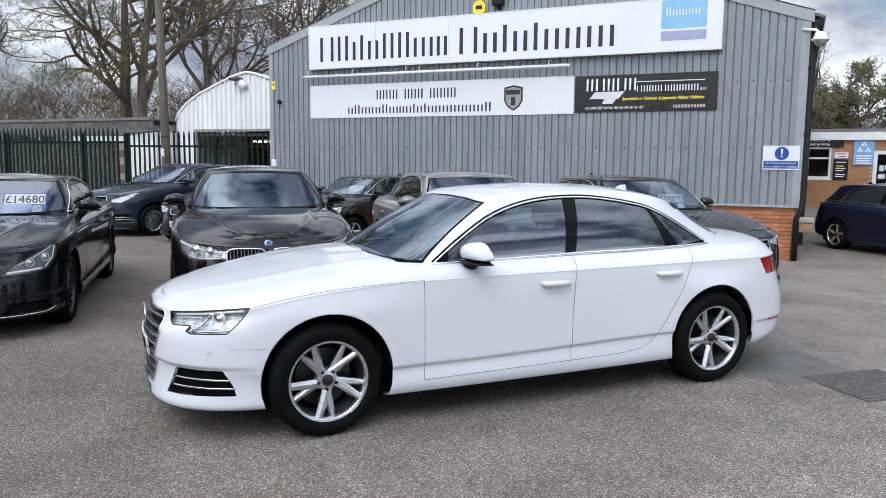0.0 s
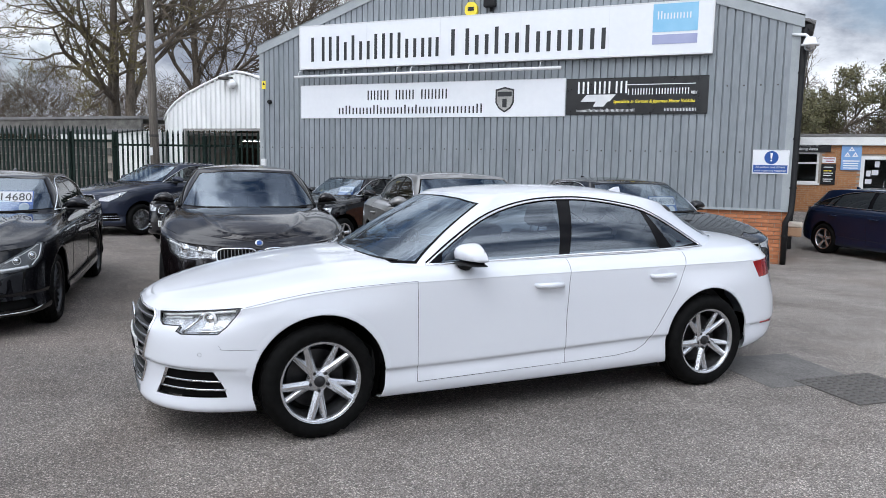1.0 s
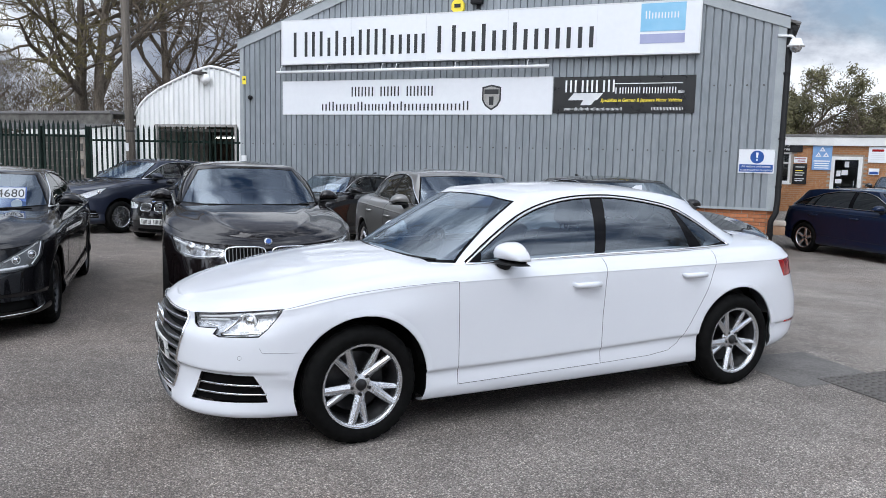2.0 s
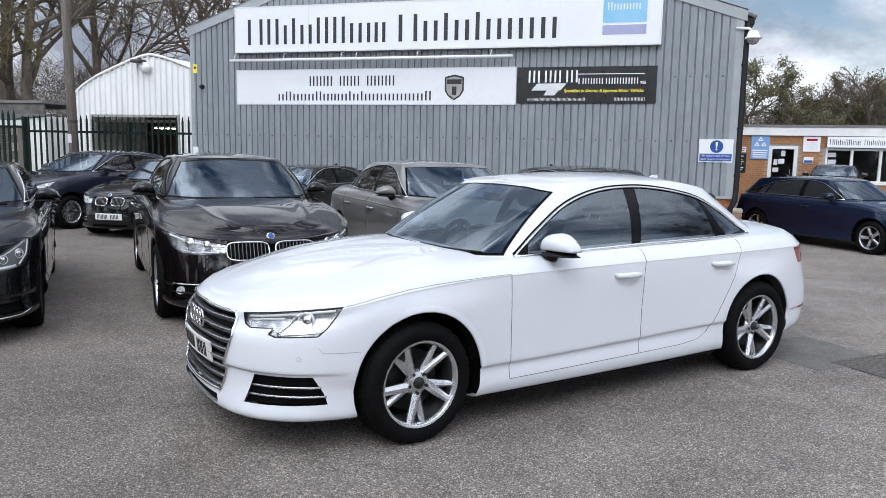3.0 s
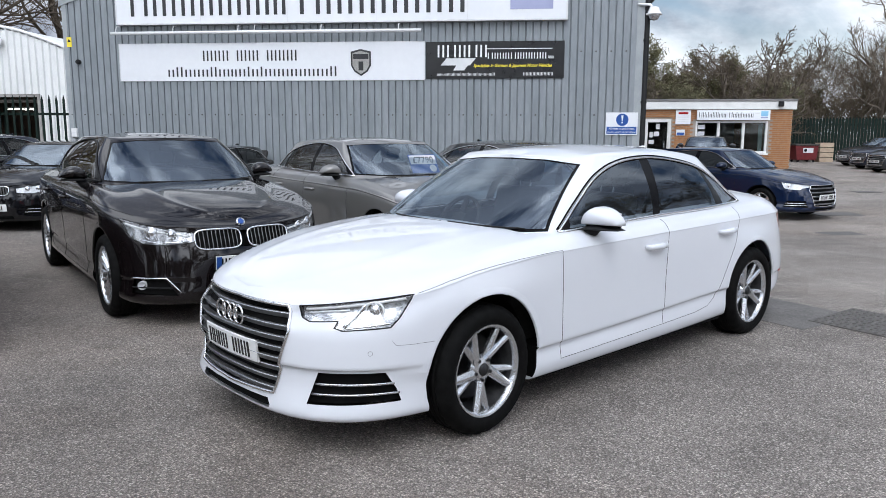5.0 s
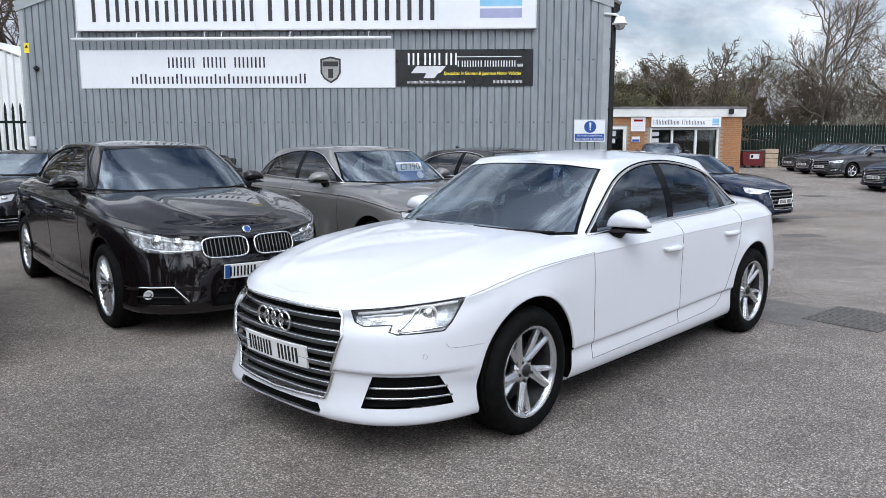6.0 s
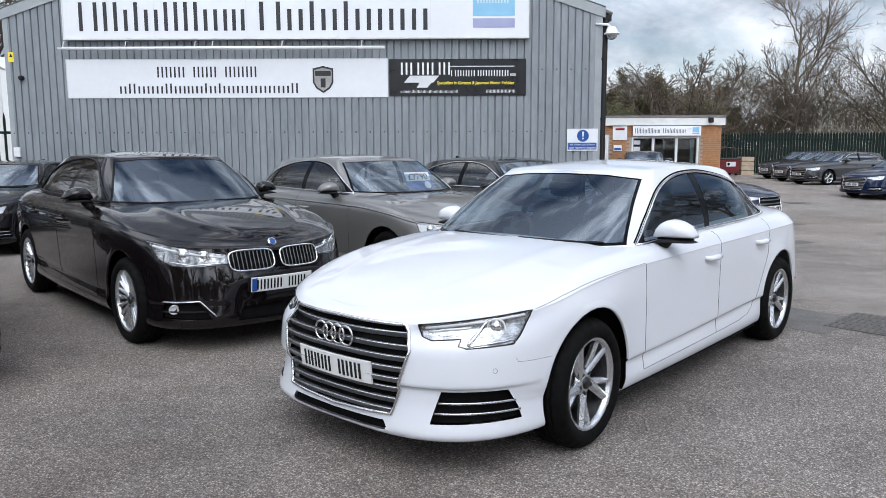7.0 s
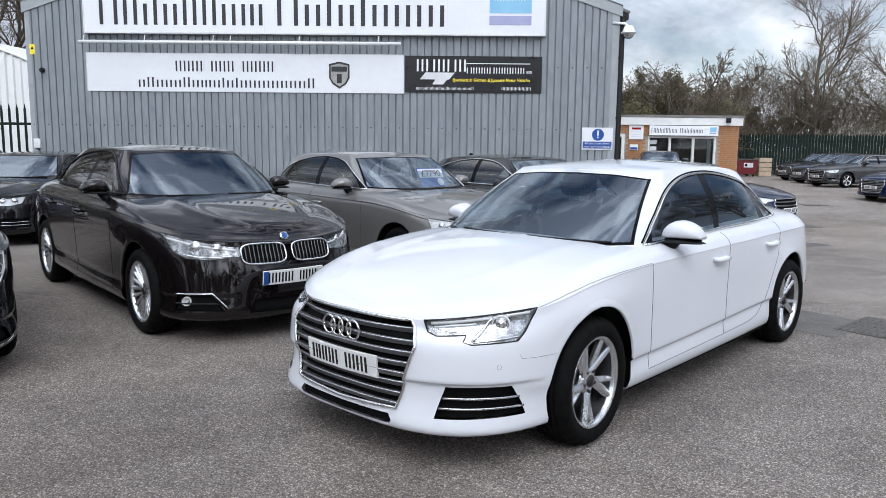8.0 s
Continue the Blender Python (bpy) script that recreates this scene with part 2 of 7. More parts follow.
RUBBER = mat("tyre_rubber", (0.0035, 0.0035, 0.0035), (0.007, 0.007, 0.0068), 0.7, scale=25, bump=0.12, bscale=200, spec=0.08)
ALLOY = mat("alloy_silver", (0.56, 0.57, 0.59), (0.64, 0.65, 0.67), 0.27, metal=0.88, scale=20)
# silver rim barrel with its shade put into a dark colour
BARREL_SHADE = mat("alloy_barrel_shade", (0.045, 0.045, 0.047), (0.09, 0.09, 0.092), 0.5, metal=0.6, scale=20)
ALLOY_DARK = mat("alloy_graphite", (0.035, 0.035, 0.037), (0.05, 0.05, 0.052), 0.35, metal=0.7, scale=20)
CHROME = mat("chrome", (0.80, 0.80, 0.81), rough=0.08, metal=1.0)
SATIN = mat("satin_trim", (0.62, 0.63, 0.64), rough=0.25, metal=1.0)
PLATE_W = mat("plate_white", (0.74, 0.74, 0.73), (0.78, 0.78, 0.77), 0.35, scale=12)
PLATE_Y = mat("plate_yellow", (0.75, 0.52, 0.03), rough=0.35)
PAPER = mat("paper", (0.55, 0.57, 0.59), (0.62, 0.63, 0.65), 0.7, scale=5)
SEAT = mat("seat_cloth", (0.02, 0.02, 0.021), (0.035, 0.034, 0.033), 0.85, scale=30, bump=0.1, bscale=400)
RED_LENS = mat("red_lens", (0.28, 0.008, 0.012), (0.36, 0.012, 0.015), 0.12, coat=0.6, scale=30)
REFLECTOR = mat("reflector_chrome", (0.74, 0.75, 0.77), (0.84, 0.85, 0.86), 0.28, metal=0.25, scale=14, detail=2)
LAMP_BOWL = mat("lamp_bowl", (0.30, 0.305, 0.31), (0.62, 0.63, 0.64), 0.22, metal=0.75, scale=22, detail=2)
LAMP_SMOKE = mat("lamp_smoke", (0.12, 0.12, 0.123), (0.62, 0.625, 0.63), 0.22, metal=0.75, scale=26, detail=2)
SLAT_GREY = mat("slat_grey", (0.17, 0.172, 0.176), (0.21, 0.213, 0.217), 0.3, metal=0.5, scale=10)
LAMP_WHITE = mat("lamp_white", (0.8, 0.8, 0.8), rough=0.2, coat=0.5)
GLASS = glass_mat("car_glass", (0.52, 0.57, 0.59), ior=1.8)
GLASS_SIDE = glass_mat("side_glass", (0.46, 0.53, 0.57), ior=2.3, sheen=(0.70, 0.78, 0.88))
GLASS_CLEAR = glass_mat("clear_glass", (0.80, 0.83, 0.83), ior=2.3)
GLASS_DARK = glass_mat("privacy_glass", (0.06, 0.065, 0.07), ior=2.6)
SCREEN = glass_mat("windscreen_glass", (0.62, 0.69, 0.72), ior=2.85, sheen=(0.74, 0.84, 0.95))
LENS = glass_mat("clear_lens", (0.92, 0.93, 0.94), ior=1.45)
PANE = glass_mat("window_pane", (0.55, 0.6, 0.6), ior=1.5)
BARK = mat("bark", (0.07, 0.056, 0.043), (0.16, 0.13, 0.10), 0.95, scale=5, bump=0.6, bscale=30, fine=0.25, stretch=(1, 1, 0.3))
TWIG = mat("twig", (0.075, 0.055, 0.04), (0.14, 0.11, 0.075), 0.9, scale=3)
TWIG_PALE = mat("twig_pale", (0.15, 0.125, 0.10), (0.25, 0.215, 0.175), 0.9, scale=3)
TWIG_GREEN = mat("twig_olive", (0.10, 0.08, 0.035), (0.17, 0.14, 0.06), 0.9, scale=3)
LEAF = mat("ivy_leaf", (0.028, 0.05, 0.018), (0.07, 0.095, 0.03), 0.55, scale=2.5, fine=0.2, bscale=9)
LEAF_OLIVE = mat("olive_leaf", (0.07, 0.070, 0.030), (0.14, 0.124, 0.056), 0.7, scale=2.5, fine=0.2, bscale=9)
RED_BIN = mat("bin_red", (0.10, 0.008, 0.010), (0.14, 0.012, 0.014), 0.45, scale=5, fine=0.1)
CONCRETE = mat("concrete", (0.26, 0.25, 0.235), (0.38, 0.37, 0.35), 0.9, scale=2.5, bump=0.3, bscale=60, fine=0.15)
BLOCK_DARK = mat("stained_block", (0.075, 0.071, 0.064), (0.155, 0.147, 0.134), 0.92, scale=3, bump=0.3, bscale=50, fine=0.15, island=0.12)
RENDER_WHITE = mat("white_render", (0.62, 0.62, 0.6), (0.75, 0.75, 0.73), 0.8, scale=1.5, fine=0.06)
# brown of the shed interior, darkened so the colour carries its shade
SHED_SHADE = mat("shed_shade", (0.035, 0.022, 0.016), (0.06, 0.038, 0.026), 0.9, scale=3, fine=0.2)
GRATE = mat("worn_grating", (0.085, 0.078, 0.072), (0.135, 0.125, 0.116), 0.8, scale=9, bump=0.3, bscale=120, fine=0.2)
CREAM = mat("cream_plastic", (0.5, 0.45, 0.38), (0.58, 0.53, 0.46), 0.6, scale=9)
TAN = mat("tan_plastic", (0.36, 0.22, 0.13), (0.42, 0.27, 0.17), 0.6, scale=9)
STUD = mat("worn_studs", (0.085, 0.078, 0.073), (0.15, 0.14, 0.13), 0.75, scale=9, bump=0.3, bscale=120, fine=0.2)
COVER = mat("worn_cover", (0.10, 0.094, 0.09), (0.15, 0.142, 0.135), 0.8, metal=0.1, scale=12, bump=0.3, bscale=120, fine=0.2)
IRON = mat("cast_iron", (0.05, 0.047, 0.045), (0.1, 0.09, 0.08), 0.7, metal=0.4, scale=15, bump=0.3, bscale=150)
ORANGE_WOOD = mat("varnished_wood", (0.20, 0.07, 0.03), (0.27, 0.1, 0.045), 0.5, scale=4, stretch=(1, 1, 0.2))
TUBE_GLOW = bpy.data.materials.new("tube_glow")
TUBE_GLOW.use_nodes = True
TUBE_GLOW.node_tree.nodes["Principled BSDF"].inputs["Emission Color"].default_value = (1, 0.98, 0.92, 1)
TUBE_GLOW.node_tree.nodes["Principled BSDF"].inputs["Emission Strength"].default_value = 6.0


def paint(name, c, c2=None, flake=0.0, rough=0.35):
    """Clear-coated car paint."""
    return mat(name, c, c2 or tuple(v * 1.12 for v in c), rough, metal=flake, scale=1.2, coat=1.0, spec=0.03)


P_WHITE = paint("paint_white", (0.705, 0.72, 0.76), (0.725, 0.74, 0.775))
P_BROWN = paint("paint_black_brown", (0.0072, 0.0052, 0.0056), flake=0.3, rough=0.26)
P_BLACK = paint("paint_black", (0.006, 0.006, 0.0075), flake=0.3, rough=0.26)
P_GREY = paint("paint_grey", (0.235, 0.228, 0.22), flake=0.65, rough=0.4)
P_NAVY = paint("paint_navy", (0.0045, 0.012, 0.038), flake=0.25)
P_SLATE = paint("paint_slate_blue", (0.022, 0.027, 0.045), flake=0.4)
P_CHAR = paint("paint_charcoal", (0.045, 0.047, 0.05), flake=0.5)


# ---- geometry helpers ----
def mesh_from(name, bm, material, smooth=False):
    me = bpy.data.meshes.new(name)
    bm.to_mesh(me)
    bm.free()
    for m in (material if isinstance(material, (list, tuple)) else [material]):
        me.materials.append(m)
    if smooth:
        me.polygons.foreach_set("use_smooth", [True] * len(me.polygons))
    return me


def part(name, bm, material, parent=None, label="", smooth=False):
    ob = new(name, mesh_from(name, bm, material, smooth))
    if parent is not None:
        ob.parent = parent
    if label:
        tagged(ob, label)
    return ob


def empty(name, m=None, label="", category="", group="", kind=""):
    ob = new(name)
    ob.empty_display_size = 0.1
    if m is not None:
        ob.matrix_basis = m
    return tagged(ob, label, category, group, kind)


def box(bm, x0, x1, y0, y1, z0, z1, m=None, bevel=0.0):
    vs = [bm.verts.new((x, y, z)) for x in (x0, x1) for y in (y0, y1) for z in (z0, z1)]
    if m is not None:
        for v in vs:
            v.co = m @ v.co
    fs = [bm.faces.new([vs[i] for i in q]) for q in ((0, 1, 3, 2), (4, 6, 7, 5), (0, 4, 5, 1), (2, 3, 7, 6), (0, 2, 6, 4), (1, 5, 7, 3))]
    if bevel:
        es = list({e for f in fs for e in f.edges})
        bmesh.ops.bevel(bm, geom=es, offset=bevel, segments=2, affect="EDGES", profile=0.5)
    return bm


def boxed(*a, **k):
    return box(bmesh.new(), *a, **k)


def tube(bm, pts, r, sides=6, cap=True):
    """A round bar along pts; r a number or one per point."""
    pts = [Vector(p) for p in pts]
    rs = r if isinstance(r, (list, tuple, np.ndarray)) else [r] * len(pts)
    rings, side = [], None
    for i, p in enumerate(pts):
        d = (pts[min(i + 1, len(pts) - 1)] - pts[max(i - 1, 0)]).normalized()
        if side is None:
            side = d.orthogonal().normalized()
        side = (side - d * side.dot(d)).normalized()
        up = d.cross(side)
        rings.append([bm.verts.new(p + rs[i] * (math.cos(a) * side + math.sin(a) * up)) for a in (2 * math.pi * k / sides for k in range(sides))])
    for a, b in zip(rings, rings[1:]):
        for k in range(sides):
            bm.faces.new((a[k], a[(k + 1) % sides], b[(k + 1) % sides], b[k]))
    if cap:
        bm.faces.new(rings[0][::-1])
        bm.faces.new(rings[-1])
    return bm


def lathe(bm, profile, seg=48, axis="y"):
    """Profile of (radius, along) turned round the axis."""
    rows = []
    for r, h in profile:
        row = []
        for k in range(seg):
            a = 2 * math.pi * k / seg
            u, v = r * math.cos(a), r * math.sin(a)
            row.append(bm.verts.new({"y": (u, h, v), "z": (u, v, h), "x": (h, u, v)}[axis]))
        rows.append(row)
    for a, b in zip(rows, rows[1:]):
        for k in range(seg):
            bm.faces.new((a[k], b[k], b[(k + 1) % seg], a[(k + 1) % seg]))
    return bm


def prism(bm, poly, lo, hi, axis="y"):
    """An outline of (a, b) pushed from lo to hi along the axis: y takes (x, z), z takes (x, y), x takes (y, z)."""
    put = {"y": lambda a, b, c: (a, c, b), "z": lambda a, b, c: (a, b, c), "x": lambda a, b, c: (c, a, b)}[axis]
    a = [bm.verts.new(put(p, q, lo)) for p, q in poly]
    b = [bm.verts.new(put(p, q, hi)) for p, q in poly]
    n = len(poly)
    bm.faces.new(a)
    bm.faces.new(b[::-1])
    for i in range(n):
        bm.faces.new((a[i], b[i], b[(i + 1) % n], a[(i + 1) % n]))
    bmesh.ops.recalc_face_normals(bm, faces=bm.faces)
    return bm


def smooth01(a, b, v):
    t = min(1.0, max(0.0, (v - a) / (b - a)))
    return t * t * (3 - 2 * t)


def ground_z(x, y):
    """The yard falls a little towards the gully by the workshop's corner."""
    return -0.25 * smooth01(-12, -4, x) * smooth01(3.5, 11, y) * (1 - smooth01(15, 23, y))


def text_mesh(words, height, material, parent, place, name="lettering", align="LEFT", width=None, shear=0.0, bold=0.0):
    """Words in the built-in font, standing in the xz plane, capital letters of the given height."""
    cu = bpy.data.curves.new("t", "FONT")
    cu.body, cu.size, cu.align_x, cu.extrude, cu.shear, cu.offset = words, height / 0.69, align, 0.002, shear, bold
    cu.resolution_u = 3
    tmp = bpy.data.objects.new("t", cu)
    me = bpy.data.meshes.new_from_object(tmp)
    bpy.data.objects.remove(tmp)
    bpy.data.curves.remove(cu)
    me.name = name
    me.materials.clear()
    me.materials.append(material)
    s = 1.0
    if width:
        xs = [v.co.x for v in me.vertices]
        s = width / (max(xs) - min(xs))
    me.transform(Matrix.Diagonal((s, 1, 1, 1)))
    ob = new(name, me)
    ob.parent = parent
    ob.matrix_basis = place @ pose(0, 0, 0, 90)
    return ob


def bar_word(pattern, x, z, height, width, y, material, parent, name="lettering_bar", tall=1.0, low=0.74, gap=0.45):
    """A word as plain upright bars, two to a letter: t tall, s short, w wide short, W wide tall, i and r one bar, space."""
    span = {"t": 1.0, "s": 1.0, "w": 1.55, "W": 1.35, "i": 0.3, "r": 0.3, " ": 0.7}
    total = sum(span[c] + gap for c in pattern) - gap
    u = width / total
    at = x
    for c in pattern:
        if c != " ":
            h = height * (tall if c in "tWi" else low)
            n = {"i": 1, "r": 1, "w": 3}.get(c, 2)
            b = 0.27 * u
            for k in range(n):
                q = at + (span[c] * u - b) * (k / (n - 1) if n > 1 else 0)
                part(name, boxed(q, q + b, y - 0.004, y, z, z + h), material, parent)
        at += (span[c] + gap) * u

# ---- ground ----
def build_ground():
    bm = bmesh.new()
    xs = [-600, -200, -80, -50] + [-36 + 1.5 * i for i in range(49)] + [50, 80, 200, 600]
    ys = [-600, -200, -80, -40, -25] + [-15 + 1.5 * i for i in range(41)] + [60, 90, 200, 600]
    grid = [[bm.verts.new((x, y, ground_z(x, y))) for y in ys] for x in xs]
    for a, b in zip(grid, grid[1:]):
        for j in range(len(ys) - 1):
            bm.faces.new((a[j], b[j], b[j + 1], a[j + 1]))
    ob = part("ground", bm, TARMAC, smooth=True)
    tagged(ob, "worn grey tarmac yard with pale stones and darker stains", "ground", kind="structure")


build_ground()


def build_gully():
    """The cast-iron block grating beside the white car and the darker tarmac strip cut for it."""
    ob = part("tarmac_repair", box(bmesh.new(), -0.80, 0.02, -0.42, 0.40, -0.02, 0.004, bevel=0.003), PATCH)
    ob.matrix_basis = pose(3.35, 2.55, ground_z(3.3, 2.5), 0, 0, 40)
    tagged(ob, "darker square tarmac repair in the yard", "tarmac patch", kind="structure")
    root = empty("drain_cover", pose(3.62, 2.02, 0.004, 0, 0, 42), "worn grey drain cover with raised oval studs set in tarmac", "drain cover")
    part("frame", boxed(-0.36, 0.36, -0.30, 0.30, -0.03, 0.006), GRATE, root)
    bm = lathe(bmesh.new(), [(0.029, -0.002), (0.027, 0.007), (0.021, 0.010), (0.0, 0.011)], 10, "z")
    for v in bm.verts:
        v.co.y *= 0.46
    me = mesh_from("raised_block", bm, STUD)
    for i in range(10):
        for j in range(10):
            o = new("raised_block", me)
            o.parent = root
            o.matrix_basis = pose(-0.315 + i * 0.07, -0.26 + j * 0.0575 + 0.012 * (i % 2), 0.006)
    root2 = empty("drain_cover", pose(7.6, 12.9, ground_z(7.6, 12.9) + 0.003, 0, 0, 10), "flat dark iron drain cover set in tarmac", "drain cover")
    part("frame", boxed(-0.5, 0.5, -0.3, 0.3, -0.03, 0.006), COVER, root2)
    for x, y, turn in ((6.3, 9.3, 12), (10.5, 18.3, 16)):
        plain = empty("drain_cover", pose(x, y, ground_z(x, y) + 0.003, 0, 0, turn), "small flat iron drain cover worn into the tarmac", "drain cover")
        part("frame", boxed(-0.34, 0.34, -0.24, 0.24, -0.03, 0.004), COVER, plain)
        part("lid", boxed(-0.30, 0.30, -0.20, 0.20, 0.003, 0.008), COVER, plain)


build_gully()

# ---- workshop ----
FX0, FX1, FY, BACK = -9.03, 3.11, 11.41, 27.0
EAVE, APEX = 4.30, 6.33
MID = (FX0 + FX1) / 2


def gable(x):
    return APEX - (APEX - EAVE) * abs(x - MID) / (FX1 - MID)


def corrugated(bm, u0, u1, low, high, pitch, depth, put, flat=0.62):
    """A ribbed sheet: u runs along the wall, put(u, out, z) gives the place."""
    prof, u = [], u0
    w = pitch * (1 - flat) / 3
    while u < u1 - 1e-6:
        prof += [(u, 0), (u + pitch * flat, 0), (u + pitch * flat + w, depth), (u + pitch * flat + 2 * w, depth)]
        u += pitch
    prof = [(min(a, u1), d) for a, d in prof] + [(u1, 0)]
    prev = None
    for a, d in prof:
        col = (bm.verts.new(put(a, d, low(a))), bm.verts.new(put(a, d, high(a))))
        if prev and (prev[0].co - col[0].co).length > 1e-6:
            bm.faces.new((prev[0], col[0], col[1], prev[1]))
        prev = col
    return bm


def bricks(parent, x0, x1, z0, z1, put, material, length=0.215, height=0.065, joint=0.010, depth=0.03, cap=300, name="brick"):
    """Running-bond bricks as parts; put(x, z) gives a brick's pose."""
    me = mesh_from(name, box(bmesh.new(), 0, length, -0.008, depth, 0, height, bevel=0.003), material)
    half = mesh_from(name, box(bmesh.new(), 0, length / 2 - joint / 2, -0.008, depth, 0, height, bevel=0.003), material)
    n, row, z = 0, 0, z0
    while z + height <= z1 + 0.005:
        x = x0
        first = row % 2
        while x < x1 - 0.05 and n < cap:
            use_half = first or x + length > x1 + 0.01
            o = new(name, half if use_half else me)
            o.parent = parent
            o.matrix_basis = put(x, z) @ pose(0, random.uniform(-0.002, 0.002), 0)
            x += (length / 2 - joint / 2 if use_half else length) + joint
            first, n = False, n + 1
        z += height + joint
        row += 1


def build_workshop():
    """Grey ribbed-steel shed with a gable front on a brick base."""
    front = empty("wall_front", None, "grey ribbed steel gable wall on a brick base", "wall", kind="structure")
    zb = 0.78
    bm = corrugated(bmesh.new(), FX0, FX1, lambda u: zb, lambda u: gable(u) - 0.02, 0.147, -0.032, lambda u, d, z: (u, FY - 0.045 - d, z), flat=0.80)
    part("cladding", bm, CLAD, front)
    core = [(FX0, -0.4), (FX1 - 0.02, -0.4), (FX1 - 0.02, EAVE - 0.1), (MID, APEX - 0.1), (FX0, EAVE - 0.1)]
    part("wall_core", prism(bmesh.new(), core, FY + 0.06, FY + 0.26), MORTAR, front)
    # drip flashing, corner and verge trims
    part("drip_flashing", box(bmesh.new(), FX0, FX1, FY - 0.065, FY + 0.05, zb - 0.035, zb + 0.012), CLAD_TRIM, front)
    part("corner_flashing", box(bmesh.new(), FX1 - 0.13, FX1 + 0.012, FY - 0.052, FY + 0.02, zb + 0.013, EAVE - 0.03), CLAD_TRIM, front)
    part("corner_flashing", box(bmesh.new(), FX0 - 0.012, FX0 + 0.09, FY - 0.052, FY + 0.02, zb + 0.013, EAVE - 0.03), CLAD_TRIM, front)
    for s in (-1, 1):
        e = FX1 + 0.06 if s > 0 else FX0 - 0.06
        poly = [(e, gable(e) - 0.17), (MID, APEX - 0.15), (MID, APEX + 0.06), (e, gable(e) + 0.05)]
        part("verge_flashing", prism(bmesh.new(), poly, FY - 0.072, FY - 0.055), CLAD_TRIM, front)
        poly = [(e, gable(e) + 0.03), (MID, APEX + 0.04), (MID, APEX + 0.065), (e, gable(e) + 0.055)]
        part("verge_cap", prism(bmesh.new(), poly, FY - 0.072, FY + 0.1), CLAD_TRIM, front)
    # fixing screws in level rows
    me = mesh_from("fixing_screw", lathe(bmesh.new(), [(0.0, -0.012), (0.011, -0.011), (0.016, 0.0)], 8), IRON)
    for z in (1.85, 3.1):
        u = FX0 + 0.062
        while u < FX1 - 0.2:
            if not (z > 2.5 and u < 1.7):
                o = new("fixing_screw", me)
                o.parent = front
                o.matrix_basis = pose(u, FY - 0.045, z)
            u += 0.294
    part("brick_backing", boxed(FX0 + 0.01, FX1 - 0.01, FY + 0.012, FY + 0.058, -0.4, zb - 0.036), MORTAR, front)
    bricks(front, -1.15, FX1 - 0.025, -0.30, zb - 0.04, lambda x, z: pose(x, FY, z), BRICK)
    side = empty("wall_east", None, "grey ribbed steel side wall on a brick base", "wall", kind="structure")
    bm = corrugated(bmesh.new(), FY + 0.02, BACK, lambda u: zb, lambda u: EAVE - 0.05, 0.2, 0.032, lambda u, d, z: (FX1 - 0.02 + d, u, z))
    part("cladding", bm, CLAD, side)
    part("wall_core", boxed(FX1 - 0.24, FX1 - 0.03, FY + 0.265, BACK, -0.4, EAVE - 0.1), MORTAR, side)
    bricks(side, FY + 0.14, FY + 3.2, -0.30, zb - 0.04, lambda x, z: pose(FX1 - 0.02, x, z, 0, 0, 90), BRICK, cap=200)
    part("drip_flashing", boxed(FX1 - 0.03, FX1 + 0.05, FY + 0.06, BACK, zb - 0.035, zb + 0.012), CLAD_TRIM, side)
    part("side_door_frame", boxed(FX1 + 0.02, FX1 + 0.14, 14.4, 16.8, -0.28, 2.5), BLACK_PLASTIC, side)
    west = empty("wall_west", None, "grey ribbed steel side wall", "wall", kind="structure")
    part("cladding", corrugated(bmesh.new(), FY + 0.02, BACK, lambda u: -0.3, lambda u: EAVE - 0.05, 0.2, 0.032, lambda u, d, z: (FX0 + 0.02 - d, u, z)), CLAD, west)
    part("wall_core", boxed(FX0 + 0.05, FX0 + 0.24, FY + 0.265, BACK, -0.4, EAVE - 0.1), MORTAR, west)
    back = empty("wall_back", None, "grey steel back wall", "wall", kind="structure")
    part("wall_core", prism(bmesh.new(), core, BACK - 0.2, BACK), CLAD, back)
    roof = empty("roof", None, "weathered corrugated roof sheets", "roof", kind="structure")
    for s in (-1, 1):
        e = FX1 + 0.16 if s > 0 else FX0 - 0.16
        poly = [(MID, APEX + 0.0), (e, gable(e) - 0.02), (e, gable(e) + 0.03), (MID, APEX + 0.05)]
        part("roof_slope", prism(bmesh.new(), poly, FY + 0.1, BACK), ROOF_SHEET, roof)
    # wavy sheet ends over the side eave
    bm = bmesh.new()
    for i in range(60):
        y = FY + 0.15 + i * 0.15
        tube(bm, [(FX1 + 0.10, y, EAVE - 0.03), (FX1 + 0.24, y, EAVE - 0.085)], 0.042, 6)
    tagged(part("eave_sheet_ends", bm, ROOF_SHEET, roof), kind="stuff")
    gut = empty("gutter", None, "black plastic gutter with downpipe on the shed corner", "gutter", kind="structure")
    part("trough", boxed(FX1 + 0.07, FX1 + 0.19, FY - 0.03, BACK, EAVE - 0.24, EAVE - 0.13), BLACK_PLASTIC, gut)
    part("downpipe", tube(bmesh.new(), [(FX1 + 0.085, FY + 0.0, EAVE - 0.2), (FX1 + 0.07, FY - 0.04, EAVE - 0.36), (FX1 + 0.062, FY - 0.045, 0.95), (FX1 + 0.05, FY - 0.10, 0.72), (FX1 - 0.03, FY - 0.11, 0.55), (FX1 - 0.03, FY - 0.11, -0.24)], 0.054, 10), BLACK_PLASTIC, gut, smooth=True)
